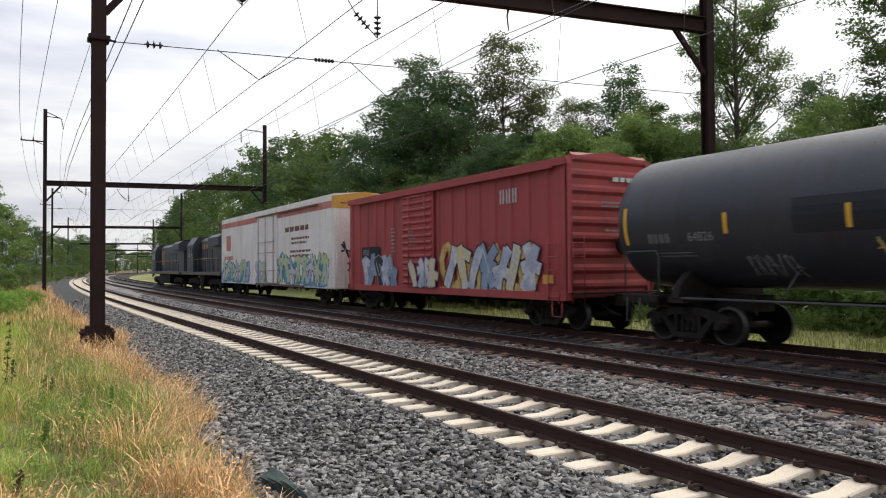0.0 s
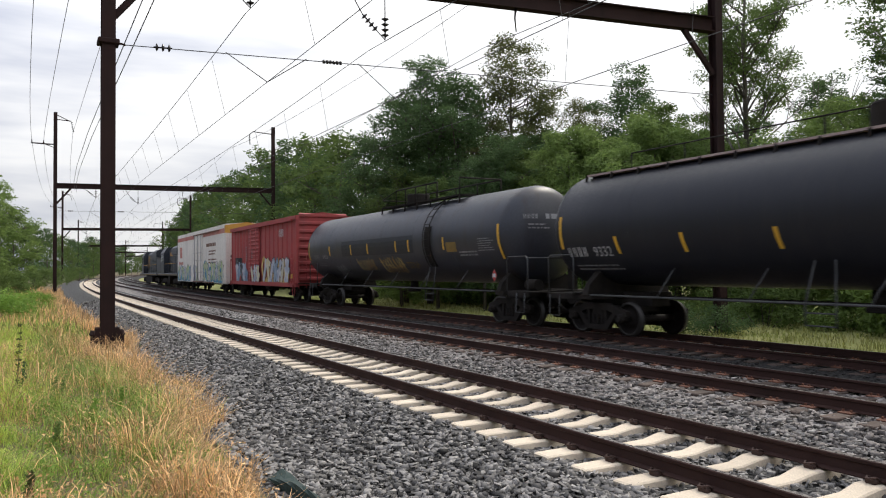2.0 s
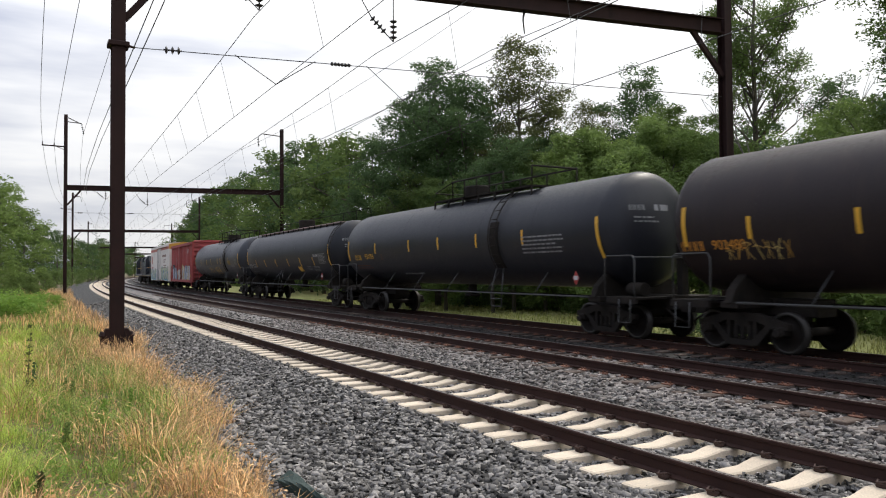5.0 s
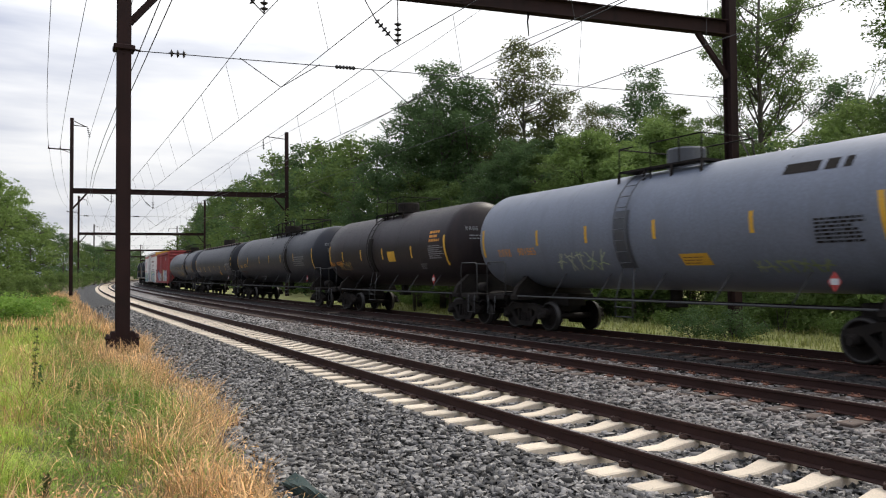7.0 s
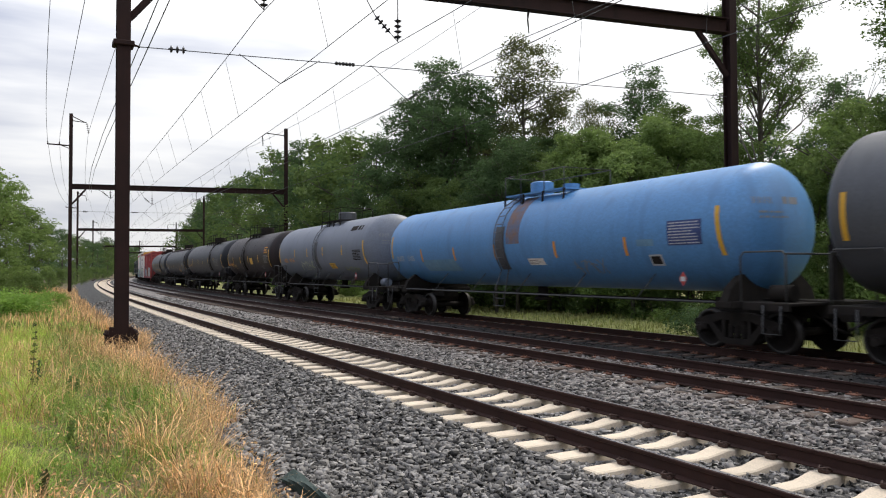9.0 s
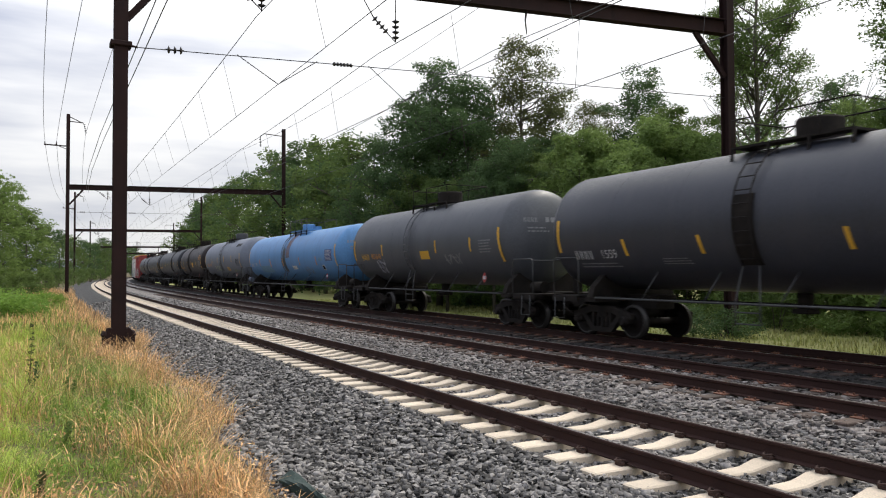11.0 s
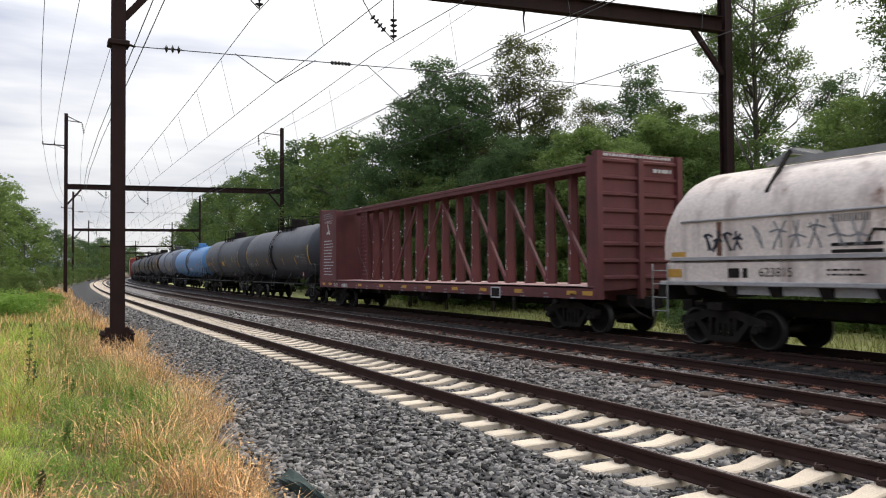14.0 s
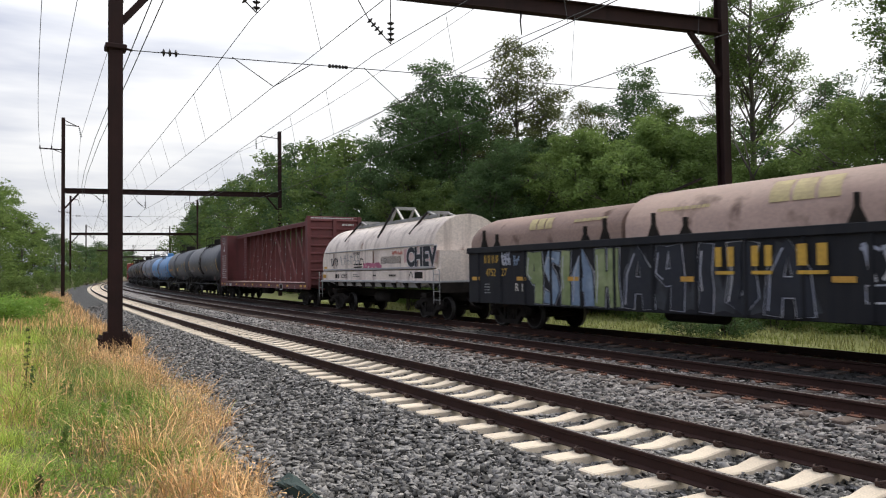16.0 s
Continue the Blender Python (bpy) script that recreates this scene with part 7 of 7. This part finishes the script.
    # the other side of the line: trees on the bank, from near to far, and unseen added ones on behind the bank
    left = [(-0.6, 78, "far_light", 11.0), (-1.9, 66, "far_light", 10.6), (-3.4, 62, "far_light", 11.5), (0.5, 96, "far_mid", 10.0), (1.4, 122, "far_dark", 9.6), (2.1, 150, "far_dark", 10.5), (2.8, 180, "far_mid", 10.5), (3.4, 215, "far_dark", 11.0), (4.0, 250, "far_dark", 12.0),
            (4.6, 290, "far_mid", 13.5), (-5.4, 62, "far_light", 12.5), (-9, 56, "far_mid", 13), (5.2, 330, "far_dark", 14), (-0.3, 100, "far_dark", 10.0), (0.9, 140, "far_dark", 11.0), (2.3, 200, "far_mid", 12.0)]
    for az, d, k, h in left:
        x, y = place(az, d)
        s = h / hs[k] * 0.93
        scaled(kinds[k], x - 1.8, y, -0.2, rnd.uniform(0, 360), s * 1.05, s)
    # added out of view: they block low sky and darken the car sides
    for i in range(9):
        f = rnd.uniform(0.75, 0.95)
        scaled(kinds[rnd.choice(("far_dark", "far_mid"))], -15 + rnd.uniform(-2, 2), 48 - i * 13, -0.2, rnd.uniform(0, 360), f * 1.3, f)
    for az, d, f in ((-0.9, 38, 0.6), (-1.9, 34, 0.62), (0.1, 45, 0.5), (-3.0, 42, 0.6), (-4, 33, 0.7)):
        x, y = place(az, d)
        scaled(bushes["b4"], x, y, -0.15, rnd.uniform(0, 360), f, f * 0.8)
    for az, d, f in ((0.3, 70, 0.6), (1.0, 92, 0.7), (1.7, 118, 0.8), (-0.4, 64, 0.6), (-1.4, 60, 0.6), (2.3, 145, 0.9), (2.9, 175, 0.9), (3.5, 210, 1.0), (4.1, 245, 1.0), (-2.4, 58, 0.7)):
        x, y = place(az, d)
        scaled(bushes["b1"], x - 0.8, y, -0.2, rnd.uniform(0, 360), f)
    # woods closing the bend
    for i in range(22):
        s = 336 + i * 16
        for x in (PX0 - 9 - rnd.uniform(0, 6), 28 + rnd.uniform(0, 5)):
            p = on(x, s)
            f = rnd.uniform(0.85, 1.1)
            scaled(kinds[rnd.choice(("far_dark", "far_mid"))], p.x, p.y, 0, rnd.uniform(0, 360), f * 1.3, f)
    for ob in list(kinds.values()) + list(bushes.values()):
        for o in (*ob.children_recursive, ob):
            bpy.data.objects.remove(o)


def dead_tree():
    rnd = random.Random(3)
    x, y = place(54.2, 36)
    t = empty("dead_tree", "bare grey dead tree with forked upright branches", "tree", "trees along the line", m=pose(x, y, -0.5))
    bm = bmesh.new()

    def grow(p, d, ln, r, n):
        q = p + d * ln
        tube(bm, [p, p.lerp(q, 0.5) + Vector((rnd.gauss(0, 0.1), rnd.gauss(0, 0.1), 0)), q], [r, r * 0.8, r * 0.6], 5)
        if n:
            for _ in range(2 if n > 1 else 3):
                grow(q, (d + Vector((rnd.gauss(0, 0.33), rnd.gauss(0, 0.33), 0.15))).normalized(), ln * rnd.uniform(0.62, 0.85), r * 0.6, n - 1)
    for dx in (-0.6, 0.7):
        grow(Vector((dx, 0, 0)), Vector((dx * 0.15, 0, 1)).normalized(), 3.6, 0.11, 4)
    part("trunk", bm, M_DEADWOOD, t)


woods()
dead_tree()


def blades(name, label, material, spots, hmin, hmax, width, rng, droop=0.4, head=None, tuft=None):
    """Grass as curved blades of three joints; a seed head widens the tip of a dry stalk."""
    n = len(spots)
    h = rng.uniform(hmin, hmax, n)
    if tuft is not None:
        h = h * tuft(spots[:, 0], spots[:, 1])
    a = rng.uniform(0, math.tau, n)
    side = np.stack([np.cos(a), np.sin(a), np.zeros(n)], 1)
    lean = np.stack([np.cos(a + 1.3), np.sin(a + 1.3), np.zeros(n)], 1) * (h * rng.uniform(0.05, droop, n))[:, None]
    up = np.array([0, 0, 1.0])
    w = width * rng.uniform(0.6, 1.3, n)[:, None]
    levels = ((0, 1.0), (0.55, 0.8), (1.0, 0.06)) if head is None else ((0, 0.4), (0.7, head), (1.0, 0.25))
    vs = []
    for t, k in levels:
        c = spots + lean * t * t + up * (h * t * (1 - 0.15 * t * droop))[:, None]
        vs += [c - side * w * k, c + side * w * k]
    v = np.stack(vs, 1).reshape(-1, 3)
    b = np.arange(n)[:, None] * 6
    f = np.concatenate([b + np.array([[2 * i, 2 * i + 1, 2 * i + 3, 2 * i + 2]]) for i in range(2)], 0)
    return tagged(link(name, fast_mesh(name, v, f, material)), label, "grass", kind="stuff")


def grass():
    rng = np.random.default_rng(5)
    gz = np.vectorize(ground_z)

    def spread(n, x0, x1, y0, y1, power=1.0, keep=None, clump=0.0):
        y = y0 + (y1 - y0) * rng.random(n) ** power
        x = rng.uniform(x0, x1, n)
        if clump:
            k = max(n // 9, 1)
            cx, cy = x[:k], y[:k]
            pick = rng.integers(0, k, n)
            sc = clump * (0.5 + cy[pick] / 14)
            x, y = cx[pick] + rng.normal(0, 1, n) * sc, cy[pick] + rng.normal(0, 1, n) * sc
        if keep is not None:
            m = keep(x, y)
            x, y = x[m], y[m]
        return np.stack([x, y, gz(x) - 0.02], 1)

    def edge(y):
        return 2.45 + 0.35 * np.sin(y * 0.55) + 0.2 * np.sin(y * 1.7 + 1) + np.clip((y - 12) * 0.03, 0, 0.4) - 0.34 * np.clip((9.3 - y) / 1.5, 0, 1)
    near = lambda x, y: (x < edge(y)) & (np.hypot(x, y) > 3.0)
    patchy = lambda x, y: 0.30 * np.sin(x * 2.3 + 1.2 * np.sin(y * 1.1)) * np.sin(y * 1.5 + 0.8 * x)
    swell = lambda x, y: np.clip(0.85 + 0.7 * np.sin(x * 3.1 + 2.0 * np.sin(y * 1.3)) * np.sin(y * 2.3 + x) + 0.25 * np.sin(x * 7.1 + y * 5.3), 0.25, 1.7) * np.clip(0.45 + y * 0.06, 0.6, 1.1)

    def dry(x, y):
        e = edge(y) - x
        d = 0.22 + 0.85 * np.clip(1 - e / 0.95, 0, 1) + 0.6 * np.clip((7.6 - y) / 1.6, 0, 1) + np.clip((y - 11.5) * 0.25, 0, 0.7) * np.clip(1.5 - e / 1.2, 0, 1)
        return np.clip(d + 1.1 * patchy(x, y), 0.05, 0.93)

    fresh = lambda x, y: np.clip((0.25 - x + (y - 9) * 0.02) / 0.5 + 0.5 * patchy(x * 1.3, y), 0, 1)
    green = lambda x, y: near(x, y) & (rng.random(len(x)) > dry(x, y)) & (rng.random(len(x)) > fresh(x, y))
    bright = lambda x, y: near(x, y) & (rng.random(len(x)) > dry(x, y)) & (rng.random(len(x)) < fresh(x, y))
    straw = lambda x, y: near(x, y) & (rng.random(len(x)) < dry(x, y))
    russet = lambda x, y: straw(x, y) & (rng.random(len(x)) < 0.35 + 1.2 * patchy(y * 0.7, x * 1.4))
    blades("grass", "long green grass on the bank", M_GRASS, spread(150000, -1.6, 2.9, 3.0, 30, 1.8, green, 0.035), 0.12, 0.40, 0.0027, rng, 1.3, tuft=swell)
    blades("fresh_grass", "bright yellow-green grass on the bank", M_GRASS_FRESH, spread(95000, -1.8, 1.2, 4.0, 32, 1.6, bright, 0.04), 0.12, 0.38, 0.0030, rng, 1.3, tuft=swell)
    blades("dry_grass", "dry straw-coloured grass along the ballast", M_STRAW, spread(80000, -1.6, 3.2, 3.2, 30, 1.7, straw, 0.055), 0.10, 0.36, 0.0022, rng, 1.5, tuft=swell)
    blades("russet_grass", "dead russet grass between the green tufts", M_RUSSET, spread(90000, -1.6, 3.2, 3.2, 30, 1.7, russet, 0.07), 0.08, 0.28, 0.0024, rng, 1.5, tuft=swell)
    blades("seeding_grass", "seed heads of dry grass at the ballast edge", M_STRAW, spread(36000, -1.6, 3.2, 3.4, 30, 1.7, straw, 0.09), 0.22, 0.50, 0.0020, rng, 1.3, 2.4, tuft=swell)
    for name, label, material, n, keep, lo, hi in (("low_weeds", "small green leaves of weeds among the grass", M_LEAF_BRIGHT, 26000, green, 0.04, 0.24), ("seed_chaff", "pale dry seed heads hanging over the grass", M_STRAW, 26000, straw, 0.14, 0.42)):
        p = spread(n, -1.8, 3.0, 3.2, 26, 2.0, keep, 0.12)
        p[:, 2] += rng.uniform(lo, hi, len(p))
        v, f = leaf_cloud(rng, p, np.full(len(p), 0.02), 1, 0.024 if name == "low_weeds" else 0.018)
        tagged(link(name, fast_mesh(name, v, f, material)), label, "grass", kind="stuff")
    blades("far_grass", "straw-coloured grass along the bank, further off", M_STRAW, spread(13000, -4, 4.0, 28, 110, 1.4, lambda x, y: x < 3.0 + np.clip((y - 40) ** 2 * 0.0003, 0, 2) - 0.3 * rng.random(len(x)), 0.1), 0.25, 0.6, 0.02, rng, 0.6)
    blades("far_green_grass", "green grass along the bank, further off", M_GRASS, spread(12000, -8, 1.4, 26, 70, 1.4, None, 0.12), 0.25, 0.55, 0.02, rng, 0.6)
    blades("trodden_grass", "short trodden grass on the bank", M_GRASS, spread(9000, -6.0, 2.2, -8.0, 4.2, 1.0, lambda x, y: np.hypot(x, y) > 0.5, 0.09), 0.05, 0.12, 0.010, rng, 1.2)
    blades("verge_grass", "rough grass behind the tracks", M_VERGEGRASS, spread(17000, 17.4, 27, 6, 60, 1.2, None, 0.14), 0.08, 0.3, 0.018, rng, 0.7)


M_VERGEGRASS = mat("verge_grass_blades", (0.28, 0.33, 0.08), (0.36, 0.33, 0.13), rough=0.8, scale=0.4, fine=5, bump=0, island=0.35, trans=0.25)
grass()


def weed(x, y, h, seed, material, label):
    """A stalk weed with whorls of narrow leaves."""
    rng, rnd = np.random.default_rng(seed), random.Random(seed)
    t = empty("weed", label, "weed", "weeds on the bank", m=pose(x, y, ground_z(x)))
    bm = bmesh.new()
    tube(bm, [(0, 0, -0.05), (0.02, 0.01, h * 0.5), (0.05, 0.0, h)], [0.008, 0.006, 0.003], 5)
    part("stem", bm, material, t)
    v, f = leaf_cloud(rng, [(0.04 * k / 9, 0, h * (0.15 + 0.85 * k / 9)) for k in range(10)], [0.07 - 0.004 * k for k in range(10)], 11, 0.024)
    link("foliage", fast_mesh("foliage", v, f, material), t)


for wx, wy, wh, wsd, wm in ((-0.08, 13.4, 1.1, 1, M_LEAF_OLIVE), (-0.02, 13.2, 0.55, 2, M_LEAF_DARK), (0.42, 13.0, 0.34, 3, M_LEAF_LIGHT), (0.5, 12.8, 0.3, 7, M_LEAF_LIGHT), (0.02, 6.8, 0.34, 4, M_LEAF_OLIVE), (1.2, 11.5, 0.36, 5, M_LEAF_BRIGHT), (0.75, 10.2, 0.4, 8, M_LEAF_BRIGHT), (0.3, 9.2, 0.3, 9, M_LEAF_LIGHT)):
    weed(wx, wy, wh, wsd, wm, "green leafy stalk of a weed in the grass")


# ---- loose ballast stones ----
def stones(name, label, material, x0, x1, y0, y1, n, size, lift, seed, power=1.0, skip=()):
    rng = np.random.default_rng(seed)
    cube = np.array([(x, y, z) for z in (-0.75, 0.75) for x, y in ((-1, -1), (1, -1), (1, 1), (-1, 1))]) * 0.72
    fc = np.array([(4, 5, 6, 7), (0, 1, 5, 4), (1, 2, 6, 5), (2, 3, 7, 6), (3, 0, 4, 7)])
    y = y0 + (y1 - y0) * rng.random(n) ** power
    x = rng.uniform(x0, x1, n)
    m = np.ones(n, bool)
    for a, b in skip:
        m &= ~((x > a) & (x < b))
    x, y = x[m], y[m]
    n = len(x)
    z = np.vectorize(ground_z)(x) + lift * rng.uniform(-0.6, 1.0, n)
    s = size * rng.uniform(0.5, 1.5, (n, 1, 1)) * rng.uniform(0.75, 1.2, (n, 1, 3)) * np.array([1.3, 0.9, 0.6])
    a = rng.uniform(0, math.tau, n)
    t = rng.uniform(-1.3, 1.3, n)
    v = cube[None] * rng.uniform(0.3, 1.4, (n, 8, 3)) * s
    ca, sa, ct, st = np.cos(a)[:, None], np.sin(a)[:, None], np.cos(t)[:, None], np.sin(t)[:, None]
    vx, vy, vz = v[..., 0], v[..., 1] * ct - v[..., 2] * st, v[..., 1] * st + v[..., 2] * ct
    v = np.stack([vx * ca - vy * sa + x[:, None], vx * sa + vy * ca + y[:, None], vz + z[:, None]], 2)
    f = (fc[None] + np.arange(n)[:, None, None] * 8).reshape(-1, 4)
    tagged(link(name, fast_mesh(name, v.reshape(-1, 3), f, material)), label, "ballast", kind="stuff")


stones("ballast_stones", "grey crushed stone of the ballast shoulder", M_STONE, 2.05, 5.0, 4.5, 30, 40000, 0.036, 0.045, 1, 1.8)
stones("crib_stones", "grey crushed stone between the concrete ties", M_STONE, 4.9, 8.4, 2.5, 26, 20000, 0.035, 0.018, 2, 1.5)
stones("brown_stones", "brownish crushed stone round the middle track", M_STONE_DIRTY, 7.6, 11.9, 3.0, 30, 18000, 0.039, 0.028, 3, 1.3)
# these stones are coloured dark to stand for shade under the cars
stones("sooty_stones", "crushed stone coloured dark for the shade beneath the train", M_STONE_SHADED, 11.6, 16.6, 5, 40, 7000, 0.036, 0.02, 4, 1.2)
stones("far_stones", "grey crushed stone further along the line", M_STONE, 3.0, 8.6, 26, 60, 7500, 0.045, 0.02, 5, 1.3)


def fabric_strip():
    """Dark green ground fabric showing at the edge of the bank."""
    rnd = random.Random(8)
    verts, faces = [], []
    n, w = 23, 9
    for i in range(n):
        y = 4.6 + i * 0.13
        cx = 2.30 - 0.05 * (y - 7.0)
        for j in range(w):
            u = j / (w - 1) - 0.5
            verts.append((cx + u * 0.24 + 0.03 * math.sin(y * 3 + j), y, ground_z(cx + u * 0.34) + 0.10 + 0.07 * math.cos(u * 5) + 0.02 * math.sin(y * 7 + j * 1.3)))
    for i in range(n - 1):
        for j in range(w - 1):
            a = i * w + j
            faces.append((a, a + 1, a + w + 1, a + w))
    tagged(quick("ground_fabric", verts, faces, M_FABRIC), "crumpled dark green ground fabric at the grass edge", "ground fabric")


fabric_strip()


def travelled(t):
    return SPEED * t - 0.004862 * ((t - 8) ** 2 - 64) - 0.000853 * ((t - 8) ** 3 + 512)


def travel(q, t):
    """The pose of a car whose middle is at q at the start, t seconds on."""
    return line(q + travelled(t)) @ Matrix.Translation((X3, 0, Z3))


def motions():
    for car, q in CARS:
        walk(car, [(t, travel(q, t)) for t in range(17)])
    # wheels roll while their car is near enough for them to be seen
    start = dict(CARS)
    for wheel, car, y in WHEELS:
        times = [k / FPS for k in range(16 * FPS + 1) if 2 < start[car] + travelled(k / FPS) < 34]
        if not times:
            continue
        first = travelled(times[0])
        spin = [(t, pose(0, y, 0.42, -math.degrees((travelled(t) - first) / 0.42))) for t in times]
        if times[0] > 0:
            spin.insert(0, (0.0, spin[0][1]))
        if times[-1] < 16:
            spin.append((16.0, spin[-1][1]))
        walk(wheel, spin)


motions()
